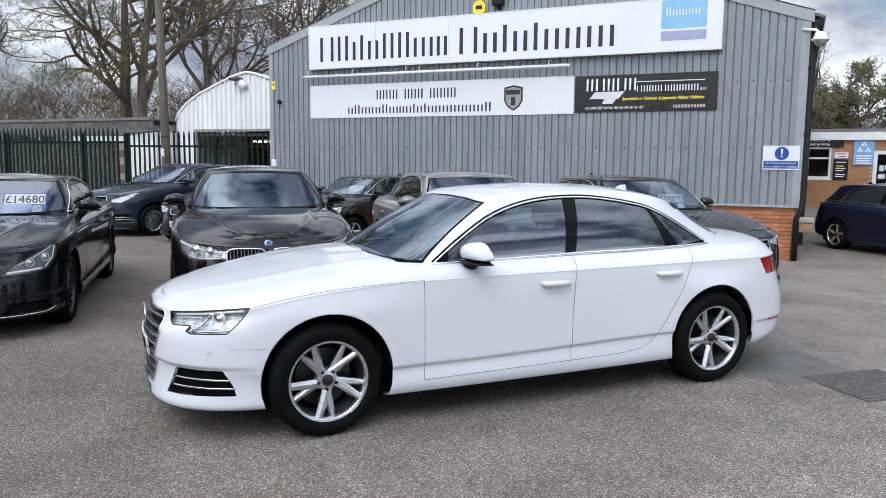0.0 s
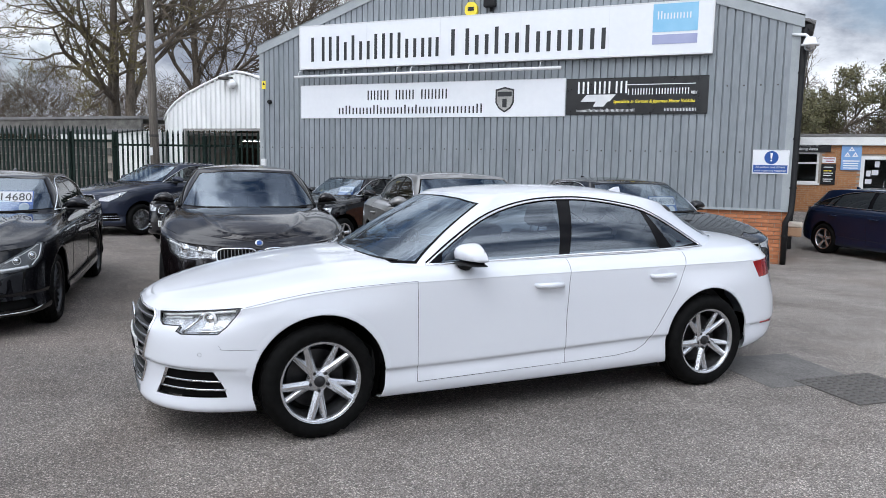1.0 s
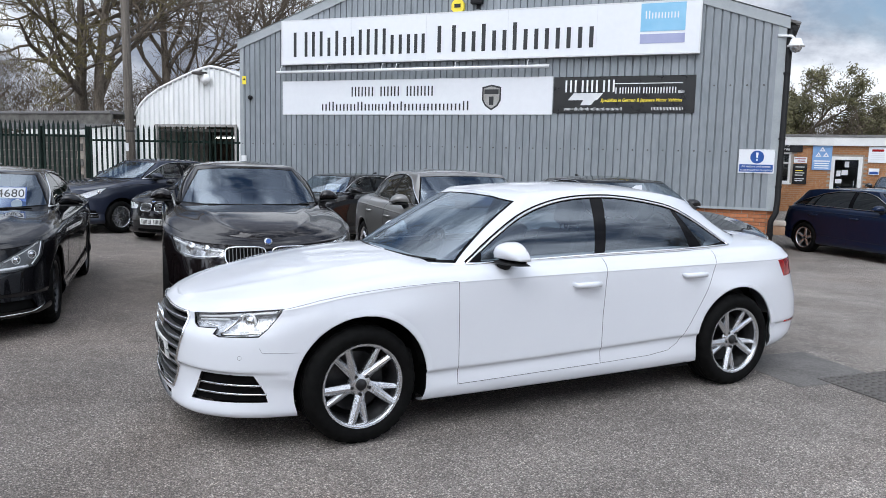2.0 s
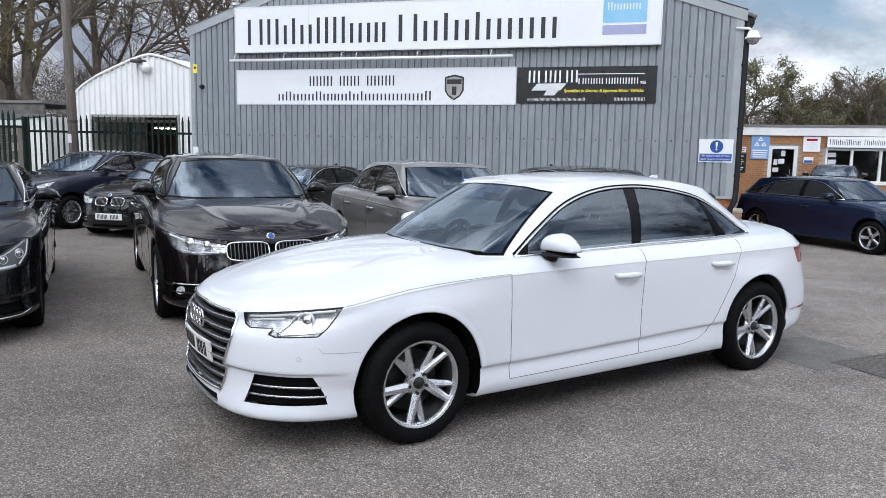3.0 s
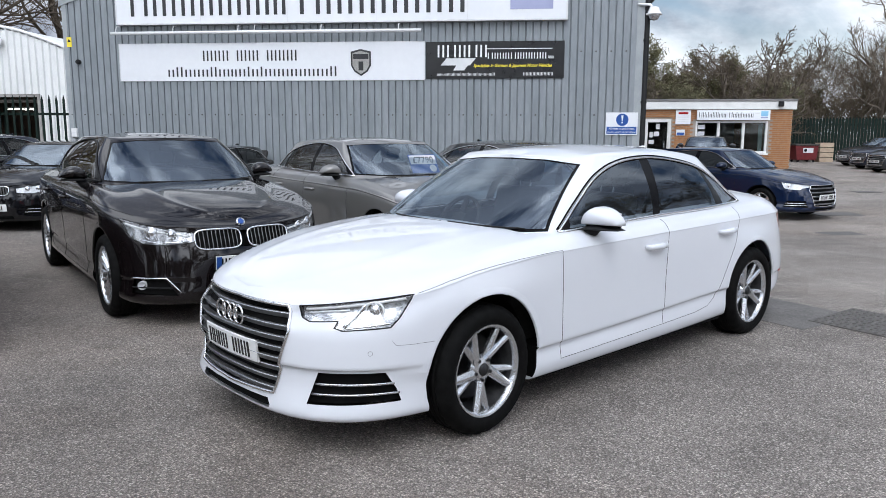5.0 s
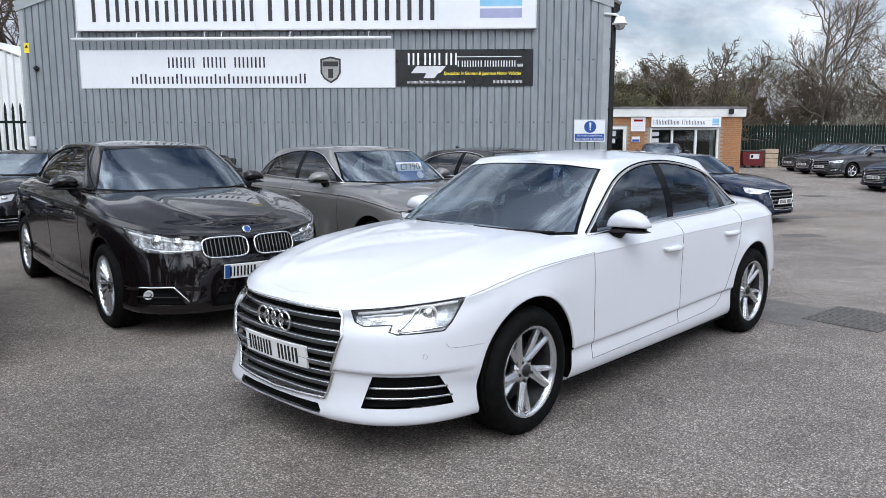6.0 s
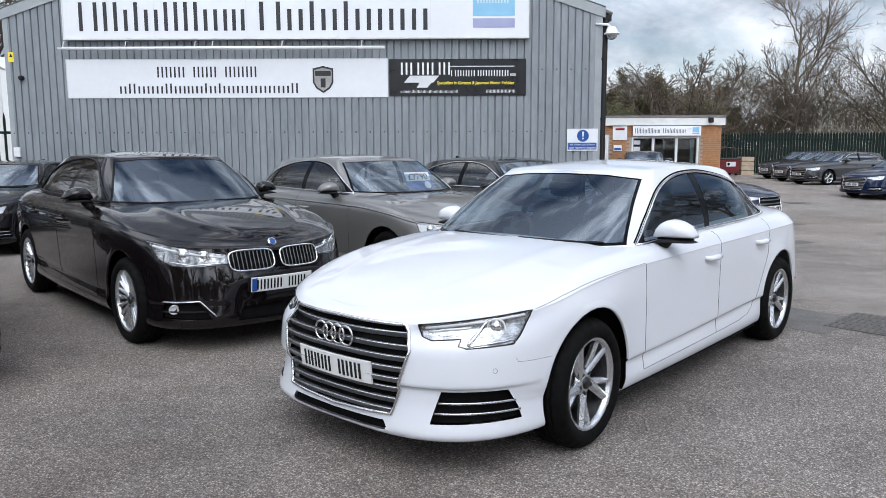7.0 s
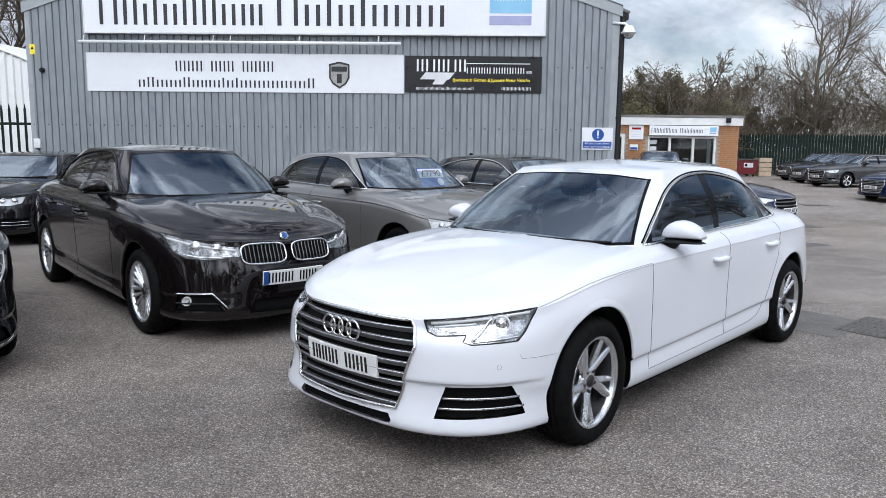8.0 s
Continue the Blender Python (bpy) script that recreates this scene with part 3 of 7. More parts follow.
    for z in (3.3, 2.1, 1.2, 0.3):
        part("pipe_clip", lathe(bmesh.new(), [(0.056, -0.02), (0.064, -0.02), (0.064, 0.02), (0.056, 0.02)], 14, "z"), BLACK_PLASTIC, gut).matrix_basis = pose(FX1 + 0.06 - (0.09 if z < 0.6 else 0), FY - (0.11 if z < 0.6 else 0.04), z)


build_workshop()


def sign_board(name, x0, x1, z0, z1, face, edge, thick, label, y=FY - 0.047):
    root = empty(name, pose(x0, y - thick, z0), label, "sign")
    w, h = x1 - x0, z1 - z0
    part("panel", box(bmesh.new(), 0.012, w - 0.012, 0.004, thick, 0.012, h - 0.012), face, root)
    t = 0.03 if thick > 0.08 else 0.013
    part("frame_rail", box(bmesh.new(), 0, w, 0, thick, 0, t - 0.002), edge, root)
    part("frame_rail", box(bmesh.new(), 0, w, 0, thick, h - t + 0.002, h), edge, root)
    part("frame_stile", box(bmesh.new(), 0, t - 0.002, 0, thick, t, h - t), edge, root)
    part("frame_stile", box(bmesh.new(), w - t + 0.002, w, 0, thick, t, h - t), edge, root)
    return root


def build_signs():
    r = sign_board("fascia_sign", -7.76, 1.62, 3.70, 4.71, SIGN_WHITE, SIGN_EDGE, 0.13, "long white box sign with dark lettering bars and blue panel")
    bar_word("Wiiristtsw", 0.34, 0.17, 0.56, 3.33, 0.002, INK, r)
    bar_word("Wsisissrs", 3.97, 0.17, 0.56, 3.37, 0.002, INK, r)
    part("blue_panel", boxed(8.25, 9.09, -0.002, 0.003, 0.44, 0.97), SKY_BLUE, r)
    part("lilac_panel", boxed(8.25, 9.09, -0.002, 0.003, 0.21, 0.39), LILAC, r)
    bar_word("tsssrs", 8.34, 0.68, 0.15, 0.62, -0.003, INK_WHITE, r)
    for x in (1.85, 3.7, 5.55, 7.4):
        part("panel_joint", boxed(x, x + 0.006, 0.001, 0.004, 0.03, 0.98), SIGN_EDGE, r)
    # floodlight strip under the box sign
    strip = empty("sign_light_strip", pose(-7.84, FY - 0.26, 3.52), "slim white tube light on brackets above the sign", "sign light")
    part("tube", tube(bmesh.new(), [(0, 0, 0), (6.56, 0, 0)], 0.034, 10), LAMP_WHITE, strip, smooth=True)
    for x in (0.1, 1.35, 2.75, 3.1, 4.5, 6.1):
        part("bracket", tube(bmesh.new(), [(x, 0, 0.03), (x, 0.05, 0.14), (x, 0.2, 0.16)], 0.009, 5), SIGN_EDGE, strip)
    r = sign_board("contact_sign", -7.80, -1.23, 2.55, 3.33, SIGN_WHITE, SIGN_EDGE, 0.02, "white sign board with dark lettering bars and a shield")
    bar_word("ttit tst tttt", 1.86, 0.41, 0.215, 2.02, 0.002, INK, r, low=1.0)
    bar_word("siirsrstswsisissrsrssrst", 1.08, 0.09, 0.20, 3.64, 0.002, INK, r)
    sh = [(5.03, 0.58), (5.03, 0.30), (5.10, 0.18), (5.24, 0.09), (5.38, 0.18), (5.45, 0.30), (5.45, 0.58), (5.24, 0.63)]
    part("shield", prism(bmesh.new(), sh, -0.004, 0.003), INK, r, "dark grey shield emblem")
    shi = [(5.24 + (x - 5.24) * 0.84, 0.36 + (z - 0.36) * 0.86) for x, z in sh]
    part("shield_face", prism(bmesh.new(), shi, -0.007, -0.0045), CONCRETE, r)
    part("shield_band", boxed(5.08, 5.40, -0.010, -0.0075, 0.43, 0.53), INK, r)
    part("shield_band", boxed(5.19, 5.29, -0.010, -0.0075, 0.2, 0.38), INK, r)
    r = sign_board("dealer_sign", -1.21, 1.58, 2.58, 3.31, SIGN_BLACK, SIGN_BLACK, 0.02, "black sign board with white lettering bars and a chequered flag")
    bar_word("tWtWt", 0.24, 0.42, 0.24, 1.0, 0.002, INK_WHITE, r)
    bar_word("WtttWtttitt", 1.26, 0.385, 0.12, 1.17, 0.002, INK_WHITE, r)
    bar_word("ttt", 2.47, 0.385, 0.055, 0.11, 0.002, INK_WHITE, r)
    part("white_line", boxed(1.22, 2.55, -0.002, 0.002, 0.575, 0.59), INK_WHITE, r)
    flag = [(0.3, 0.26), (0.9, 0.26), (1.02, 0.40), (0.42, 0.40)]
    part("flag", prism(bmesh.new(), flag, -0.001, 0.003), SIGN_EDGE, r)
    flag = [(0.62, 0.26), (0.86, 0.26), (0.78, 0.16), (0.56, 0.16)]
    part("flag_tail", prism(bmesh.new(), flag, -0.001, 0.003), SIGN_EDGE, r)
    text_mesh("Specialists in German & Japanese Motor Vehicles", 0.062, INK_YELLOW, r, pose(0.97, 0.0, 0.225), width=1.58, shear=0.2, bold=0.002)
    bar_word("wwwrtstssisstsssissrssrst", 0.23, 0.055, 0.06, 1.17, 0.002, INK_WHITE, r)
    bar_word("ttttttttttt", 1.98, 0.055, 0.06, 0.59, 0.002, INK_WHITE, r)
    r = sign_board("visitor_sign", 2.44, 3.07, 1.45, 1.90, SIGN_WHITE, SIGN_WHITE, 0.012, "blue and white notice telling visitors to report to reception", y=FY - 0.053)
    part("blue_field", boxed(0.02, 0.61, -0.001, 0.003, 0.025, 0.165), SIGN_BLUE, r)
    disc = lathe(bmesh.new(), [(0.0, -0.001), (0.122, -0.001), (0.122, 0.003)], 36)
    part("blue_disc", disc, SIGN_BLUE, r).matrix_basis = pose(0.325, 0, 0.305)
    part("exclamation_mark", prism(bmesh.new(), [(0.313, 0.285), (0.337, 0.285), (0.347, 0.39), (0.303, 0.39)], -0.004, -0.0015), INK_WHITE, r)
    part("exclamation_dot", lathe(bmesh.new(), [(0.0, -0.004), (0.017, -0.004), (0.017, -0.0015)], 14), INK_WHITE, r).matrix_basis = pose(0.325, 0, 0.25)
    text_mesh("All visitors and drivers", 0.04, INK_WHITE, r, pose(0.06, -0.002, 0.11), width=0.51)
    text_mesh("must report to reception", 0.04, INK_WHITE, r, pose(0.04, -0.002, 0.045), width=0.55)
    # small fittings on the cladding
    r = empty("warning_label", pose(-8.97, FY - 0.047, 3.28), "small yellow warning label", "label")
    part("plate", boxed(0, 0.11, -0.006, 0, 0, 0.2), INK_YELLOW, r)
    part("symbol", prism(bmesh.new(), [(0.02, 0.1), (0.09, 0.1), (0.055, 0.17)], -0.008, -0.0065), SIGN_BLACK, r)
    r = empty("outlet_box", pose(-8.98, FY - 0.047, 1.36), "small white outlet box", "junction box")
    part("body", box(bmesh.new(), 0, 0.13, -0.06, 0, 0, 0.2, bevel=0.008), LAMP_WHITE, r)
    part("lid", box(bmesh.new(), 0.015, 0.115, -0.068, -0.061, 0.02, 0.12), SIGN_EDGE, r)
    r = empty("wall_lamp", pose(-8.72, FY - 0.047, 2.96), "small dark round sensor lamp", "sensor")
    part("body", lathe(bmesh.new(), [(0.0, -0.09), (0.04, -0.085), (0.055, -0.05), (0.05, 0.0)], 14), BLACK_PLASTIC, r)
    r = empty("alarm_box", pose(-3.36, FY - 0.047, 4.83), "yellow octagonal alarm box", "alarm box")
    oct_ = [(0.15 * math.cos(a), 0.17 * math.sin(a)) for a in (radians(22.5 + 45 * k) for k in range(8))]
    part("body", prism(bmesh.new(), oct_, -0.09, 0), INK_YELLOW, r)
    part("badge", boxed(-0.07, 0.07, -0.097, -0.091, -0.03, 0.05), SIGN_BLACK, r)
    r = empty("floodlight", pose(-2.92, FY - 0.05, 4.95), "small black floodlight on the wall", "floodlight")
    part("body", box(bmesh.new(), -0.13, 0.13, -0.16, -0.02, -0.1, 0.1, bevel=0.02), BLACK_PLASTIC, r)
    part("bracket", boxed(-0.03, 0.03, -0.03, 0.03, -0.18, -0.05), BLACK_PLASTIC, r)
    # dome camera on its arm at the corner
    r = empty("dome_camera", pose(FX1 - 0.07, FY + 0.0, 3.82), "white dome security camera on a wall arm", "security camera")
    part("arm", tube(bmesh.new(), [(-0.06, -0.05, 0.17), (0.16, -0.16, 0.14), (0.24, -0.17, 0.06)], 0.026, 10), LAMP_WHITE, r, smooth=True)
    part("housing", lathe(bmesh.new(), [(0.0, 0.10), (0.05, 0.10), (0.09, 0.085), (0.13, -0.02), (0.155, -0.03), (0.15, -0.055), (0.11, -0.06)], 24, "z"), LAMP_WHITE, r, smooth=True).matrix_basis = pose(0.24, -0.17, 0)
    part("dome", lathe(bmesh.new(), [(0.105, -0.058), (0.10, -0.10), (0.07, -0.145), (0.0, -0.165)], 20, "z"), SATIN, r, smooth=True).matrix_basis = pose(0.24, -0.17, 0)
    # plastic tub and things by the corner drain
    r = empty("plastic_tub", pose(FX1 + 0.20, FY + 0.9, 0.34), "small cream plastic box on the side wall", "box")
    part("body", box(bmesh.new(), -0.2, 0.08, -0.1, 0.1, -0.12, 0.06, bevel=0.02), TAN, r)
    part("lid", box(bmesh.new(), -0.2, 0.09, -0.11, 0.11, 0.062, 0.17, bevel=0.03), CREAM, r)


build_signs()


# ---- reception ----
def build_reception():
    X0, X1, Y, H = 2.4, 10.85, 25.7, 2.70
    root = empty("reception_building", None, "flat-roofed orange brick reception with white fascia", "building")
    wall = part("wall", boxed(X0, X1, Y + 0.03, Y + 0.32, -0.3, 2.36), MORTAR, root)
    # openings are cut through the wall by building it in panels
    bpy.data.objects.remove(wall)
    holes = [(3.35, 4.12, 1.02, 2.12), (5.42, 6.40, -0.3, 1.99), (7.32, 9.98, 0.72, 1.93)]
    xs = [X0]
    for a, b, c, d in holes:
        part("wall_panel", boxed(xs[-1], a, Y + 0.03, Y + 0.32, -0.3, 2.36), MORTAR, root)
        part("wall_panel", boxed(a, b, Y + 0.03, Y + 0.32, d, 2.36), MORTAR, root)
        if c > 0:
            part("wall_panel", boxed(a, b, Y + 0.03, Y + 0.32, -0.3, c), MORTAR, root)
        xs.append(b)
    part("wall_panel", boxed(xs[-1], X1, Y + 0.03, Y + 0.32, -0.3, 2.36), MORTAR, root)
    part("side_wall", boxed(X1 - 0.3, X1 - 0.005, Y + 0.325, Y + 7, -0.3, 2.36), BRICK_PALE, root)
    part("side_wall", boxed(X0, X0 + 0.3, Y + 0.325, Y + 7, -0.3, 2.36), BRICK_PALE, root)
    part("back_wall", boxed(X0 + 0.3, X1 - 0.3, Y + 6.8, Y + 7, -0.3, 2.36), RENDER_WHITE, root)
    part("floor_slab", boxed(X0 + 0.3, X1 - 0.3, Y + 0.33, Y + 6.8, -0.3, 0.02), CONCRETE, root)
    # brick courses
    me = {}
    z = -0.26
    row = 0
    bm = bmesh.new()
    while z < 2.33:
        x = X0 + (0.1 if row % 2 else 0)
        while x < X1 - 0.06:
            w = min(0.215, X1 - x)
            free = all(not (x + w > a - 0.005 and x < b + 0.005 and z + 0.065 > c - 0.01 and z < d + 0.01) for a, b, c, d in holes)
            if free:
                box(bm, x, x + w, Y + random.uniform(-0.002, 0.002), Y + 0.029, z, z + 0.065)
            x += 0.225
        z += 0.075
        row += 1
    tagged(part("brickwork", bm, BRICK_PALE, root), kind="stuff")
    roof = part("roof", boxed(X0 - 0.1, X1 + 0.12, Y - 0.12, Y + 7.1, H - 0.04, H + 0.05), ROOF_SHEET, root)
    part("fascia", boxed(X0 - 0.08, X1 + 0.10, Y - 0.10, Y + 7.05, 2.365, H - 0.045), RENDER_WHITE, root)
    # door
    d = part("door", boxed(5.54, 6.28, Y + 0.12, Y + 0.16, -0.2, 1.88), PANE, root, "glazed white-framed door with notices")
    for a, b, c, e in ((5.42, 5.54, -0.3, 1.99), (6.28, 6.40, -0.3, 1.99), (5.54, 6.28, 1.88, 1.99), (5.54, 6.28, 0.55, 0.62)):
        part("door_frame", boxed(a, b, Y + 0.02, Y + 0.2, c, e), RENDER_WHITE, d)
    for a, b, c, e in ((5.62, 5.75, 1.3, 1.5), (5.78, 5.98, 1.35, 1.52), (5.86, 6.0, 1.62, 1.82), (5.6, 5.8, 1.05, 1.2)):
        part("notice", boxed(a, b, Y + 0.112, Y + 0.118, c, e), PAPER, d)
    part("door_handle", boxed(6.16, 6.19, Y + 0.07, Y + 0.12, 0.9, 1.15), SATIN, d)
    # windows
    for a, b, c, e, mull in ((7.32, 9.98, 0.72, 1.93, (8.18, 9.10)), (3.35, 4.12, 1.02, 2.12, ())):
        w = part("window", boxed(a + 0.06, b - 0.06, Y + 0.12, Y + 0.14, c + 0.06, e - 0.06), PANE, root)
        for q in ((a, b, c, c + 0.07), (a, b, e - 0.07, e)):
            part("window_frame", boxed(q[0], q[1], Y + 0.03, Y + 0.18, q[2], q[3]), RENDER_WHITE, w)
        for q in (a, b - 0.07) + tuple(m - 0.045 for m in mull):
            part("window_frame", boxed(q, q + (0.07 if q in (a, b - 0.07) else 0.09), Y + 0.03, Y + 0.18, c + 0.07, e - 0.07), RENDER_WHITE, w)
        if not mull:
            part("window_frame", boxed(a + 0.07, b - 0.07, Y + 0.06, Y + 0.16, e - 0.42, e - 0.36), RENDER_WHITE, w)
        part("window_sill", boxed(a - 0.05, b + 0.05, Y - 0.04, Y + 0.1, c - 0.06, c - 0.004), RENDER_WHITE, w)
    for z in (1.7, 1.45, 1.2):
        o = boxed(7.42, 7.68, Y + 0.108, Y + 0.116, z - 0.08, z + 0.08)
        part("notice", o, PAPER, root)
    part("curtain", boxed(9.72, 9.86, Y + 0.25, Y + 0.3, 0.8, 1.86), RENDER_WHITE, root)
    part("reception_desk", box(bmesh.new(), 7.6, 9.6, Y + 2.2, Y + 2.8, 0.02, 1.05, bevel=0.02), ORANGE_WOOD, root)
    # signs fixed to the wall
    r = empty("shop_sign", pose(7.32, Y - 0.13, 1.96), "white shop sign with dark lettering bars and blue panel", "sign")
    part("panel", box(bmesh.new(), 0, 2.68, 0, 0.03, 0, 0.38, bevel=0.006), SIGN_WHITE, r)
    bar_word("Wiiristtsw Wsisissrs", 0.08, 0.10, 0.19, 1.98, -0.001, INK, r)
    part("blue_panel", boxed(2.34, 2.6, -0.004, -0.001, 0.14, 0.33), SKY_BLUE, r)
    part("lilac_panel", boxed(2.34, 2.6, -0.004, -0.001, 0.07, 0.12), LILAC, r)
    part("grey_bar", boxed(2.12, 2.31, -0.004, -0.001, 0.24, 0.28), SIGN_EDGE, r)
    r = empty("test_station_sign", pose(4.80, Y - 0.04, 1.50), "blue vehicle test station sign with three triangles", "sign")
    part("panel", box(bmesh.new(), 0, 0.62, 0, 0.03, 0, 0.9, bevel=0.005), PALE_BLUE, r)
    for x, z in ((0.31, 0.66), (0.19, 0.47), (0.43, 0.47)):
        part("triangle", prism(bmesh.new(), [(x - 0.1, z), (x + 0.1, z), (x, z + 0.16)], -0.004, -0.001), INK_WHITE, r)
        part("triangle_centre", prism(bmesh.new(), [(x - 0.04, z + 0.035), (x + 0.04, z + 0.035), (x, z + 0.095)], -0.008, -0.005), PALE_BLUE, r)
    part("white_band", boxed(0.05, 0.57, -0.004, -0.001, 0.3, 0.34), INK_WHITE, r)
    for z in (0.22, 0.14, 0.06):
        part("lettering_bar", boxed(0.08, 0.54, -0.004, -0.001, z, z + 0.035), INK_WHITE, r)
    r = empty("reception_sign", pose(3.15, Y - 0.04, 2.12), "black reception and waiting area sign", "sign")
    part("panel", box(bmesh.new(), 0, 1.32, 0, 0.03, 0, 0.36, bevel=0.005), SIGN_BLACK, r)
    text_mesh("Reception &", 0.095, INK_WHITE, r, pose(0.12, -0.001, 0.2), width=0.78)
    text_mesh("Waiting Area", 0.095, INK_WHITE, r, pose(0.12, -0.001, 0.06), width=0.78)
    r = empty("info_board", pose(4.2, Y - 0.04, 0.98), "tall black information board with faint lines", "sign")
    part("panel", box(bmesh.new(), 0, 0.46, 0, 0.03, 0, 0.72, bevel=0.005), SIGN_BLACK, r)
    for i, z in enumerate((0.6, 0.47, 0.39, 0.31, 0.18, 0.11)):
        part("lettering_bar", boxed(0.08, 0.38 - 0.05 * (i % 2), -0.004, -0.001, z, z + 0.03), INK_YELLOW if i == 1 else SIGN_EDGE, r)
    r = empty("notice_board", pose(4.22, Y - 0.04, 1.74), "small white and red notice", "sign")
    part("panel", boxed(0, 0.42, 0, 0.02, 0, 0.2), SIGN_WHITE, r)
    part("lettering_bar", boxed(0.03, 0.39, -0.004, -0.001, 0.13, 0.16), RED_LENS, r)
    part("lettering_bar", boxed(0.12, 0.36, -0.004, -0.001, 0.05, 0.08), RED_LENS, r)
    r = empty("white_notice", pose(6.55, Y - 0.04, 1.8), "white notice panel with pale red and grey bars", "sign")
    part("panel", boxed(0, 0.56, 0, 0.02, 0, 0.54), SIGN_WHITE, r)
    part("lettering_bar", boxed(0.1, 0.46, -0.004, -0.001, 0.38, 0.46), RED_LENS, r)
    for z in (0.3, 0.24, 0.18, 0.1):
        part("lettering_bar", boxed(0.07, 0.49, -0.004, -0.001, z, z + 0.02), SIGN_EDGE, r)
    r = empty("small_blue_notice", pose(6.6, Y - 0.04, 1.38), "small blue and white notice", "sign")
    part("panel", boxed(0, 0.32, 0, 0.02, 0, 0.22), SIGN_WHITE, r)
    part("blue_field", boxed(0.02, 0.3, -0.004, -0.001, 0.02, 0.11), SIGN_BLUE, r)
    r = empty("fascia_lamp", pose(10.35, Y - 0.16, 2.56), "small dark lamp on the fascia", "lamp")
    part("body", box(bmesh.new(), -0.09, 0.09, -0.1, 0.05, -0.1, 0.1, bevel=0.03), BLACK_PLASTIC, r)


build_reception()


# ---- arched white workshop, fence and store walls ----
def build_hut():
    HX, HY, HALF = -15.4, 18.2, 3.5
    rise = ((0.0, 4.68), (0.35, 4.62), (0.7, 4.53), (1.4, 4.29), (2.3, 3.95), (2.9, 3.63), (3.3, 3.3), (3.5, 2.95))
    root = empty("arched_shed", None, "white ribbed steel shed with a curved roof and open roller door", "shed")
    top = lambda x: float(np.interp(abs(x - HX), *zip(*rise)))
    DX0, DX1, DZ = -17.94, -14.28, 2.63
    put = lambda u, d, z: (u, HY - d, z)
    u0, step = HX - HALF + 0.02, 0.23
    part("gable_cladding", corrugated(bmesh.new(), u0, HX + HALF - 0.02, lambda u: DZ, top, step, 0.06, put), WHITE_SHEET, root)
    part("gable_cladding", corrugated(bmesh.new(), u0, u0 + 4 * step, lambda u: -0.1, lambda u: DZ, step, 0.06, put), WHITE_SHEET, root)
    part("gable_cladding", corrugated(bmesh.new(), u0 + 20 * step, HX + HALF - 0.02, lambda u: -0.1, lambda u: DZ, step, 0.06, put), WHITE_SHEET, root)
    n = 40
    arc = [(HX + HALF - 2 * HALF * k / n, top(HX + HALF - 2 * HALF * k / n)) for k in range(n + 1)]
    shell = arc + [(x, z - 0.08) for x, z in arc[::-1]]
    part("curved_roof", prism(bmesh.new(), shell, HY, HY + 12), WHITE_SHEET, root)
    part("roof_edge_trim", tube(bmesh.new(), [(x, HY - 0.02, z) for x, z in arc], 0.05, 6), WHITE_SHEET, root, smooth=True)
    for x in (HX - HALF, HX + HALF - 0.08):
        part("side_wall", boxed(x, x + 0.08, HY, HY + 12, -0.1, 2.55), WHITE_SHEET, root)
    back = [(x, z) for x, z in arc] + [(HX - HALF, -0.1), (HX + HALF, -0.1)]
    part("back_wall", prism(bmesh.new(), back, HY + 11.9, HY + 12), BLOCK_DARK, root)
    for x in (DX0, DX1 - 0.08):
        part("door_jamb", boxed(x, x + 0.08, HY - 0.05, HY + 0.15, -0.1, DZ), CONCRETE, root)
    rd = part("roller_door", boxed(DX0 + 0.08, DX1 - 0.08, HY + 0.0, HY + 0.12, DZ - 0.09, DZ), CONCRETE, root, "grey roller shutter rolled up in its box")
    for i in range(2):
        part("slat", tube(bmesh.new(), [(DX0 + 0.09, HY + 0.06, DZ - 0.2 - 0.05 * i), (DX1 - 0.09, HY + 0.06, DZ - 0.2 - 0.05 * i)], 0.026, 6), IRON, rd)
    # added dark partition and roof sheet stand for the gloom inside the door
    part("inner_partition", boxed(DX0 - 0.9, DX1 + 0.9, HY + 4.0, HY + 4.1, 0, 3.2), SHED_SHADE, root)
    shade_arc = [(x, z - 0.1) for x, z in arc] + [(x, z - 0.14) for x, z in arc[::-1]]
    part("roof_lining", prism(bmesh.new(), shade_arc, HY + 0.1, HY + 11.8), SHED_SHADE, root)
    for x in (DX0 + 1.2, DX0 + 2.4):
        part("inner_post", boxed(x, x + 0.09, HY + 1.6, HY + 1.7, 0, 2.9), FENCE_GREEN, root)
    part("timber_door", boxed(DX0 + 0.9, DX0 + 2.9, HY + 3.9, HY + 3.98, 0, 2.0), ORANGE_WOOD, root)
    lamp = empty("arch_floodlight", pose(-15.62, HY - 0.06, 4.28), "round white floodlight with a cowl on the shed gable", "floodlight")
    part("body", lathe(bmesh.new(), [(0.0, -0.2), (0.17, -0.18), (0.18, -0.05), (0.1, 0.0)], 20), LAMP_WHITE, lamp, smooth=True).matrix_basis = pose(0.12, 0, -0.05)
    part("cowl", box(bmesh.new(), -0.35, 0.1, -0.3, 0.02, 0.1, 0.2, bevel=0.03), IRON, lamp)
    tb = empty("ceiling_tube_lamp", pose(-16.35, HY + 2.2, 2.2), "row of bright fluorescent tubes hanging inside the shed", "lamp")
    part("batten", boxed(-0.65, 0.65, -0.06, 0.06, 0.04, 0.1), LAMP_WHITE, tb)
    for i in range(8):
        part("tube", boxed(-0.62 + i * 0.16, -0.5 + i * 0.16, -0.04, 0.04, 0, 0.036), TUBE_GLOW, tb)


build_hut()


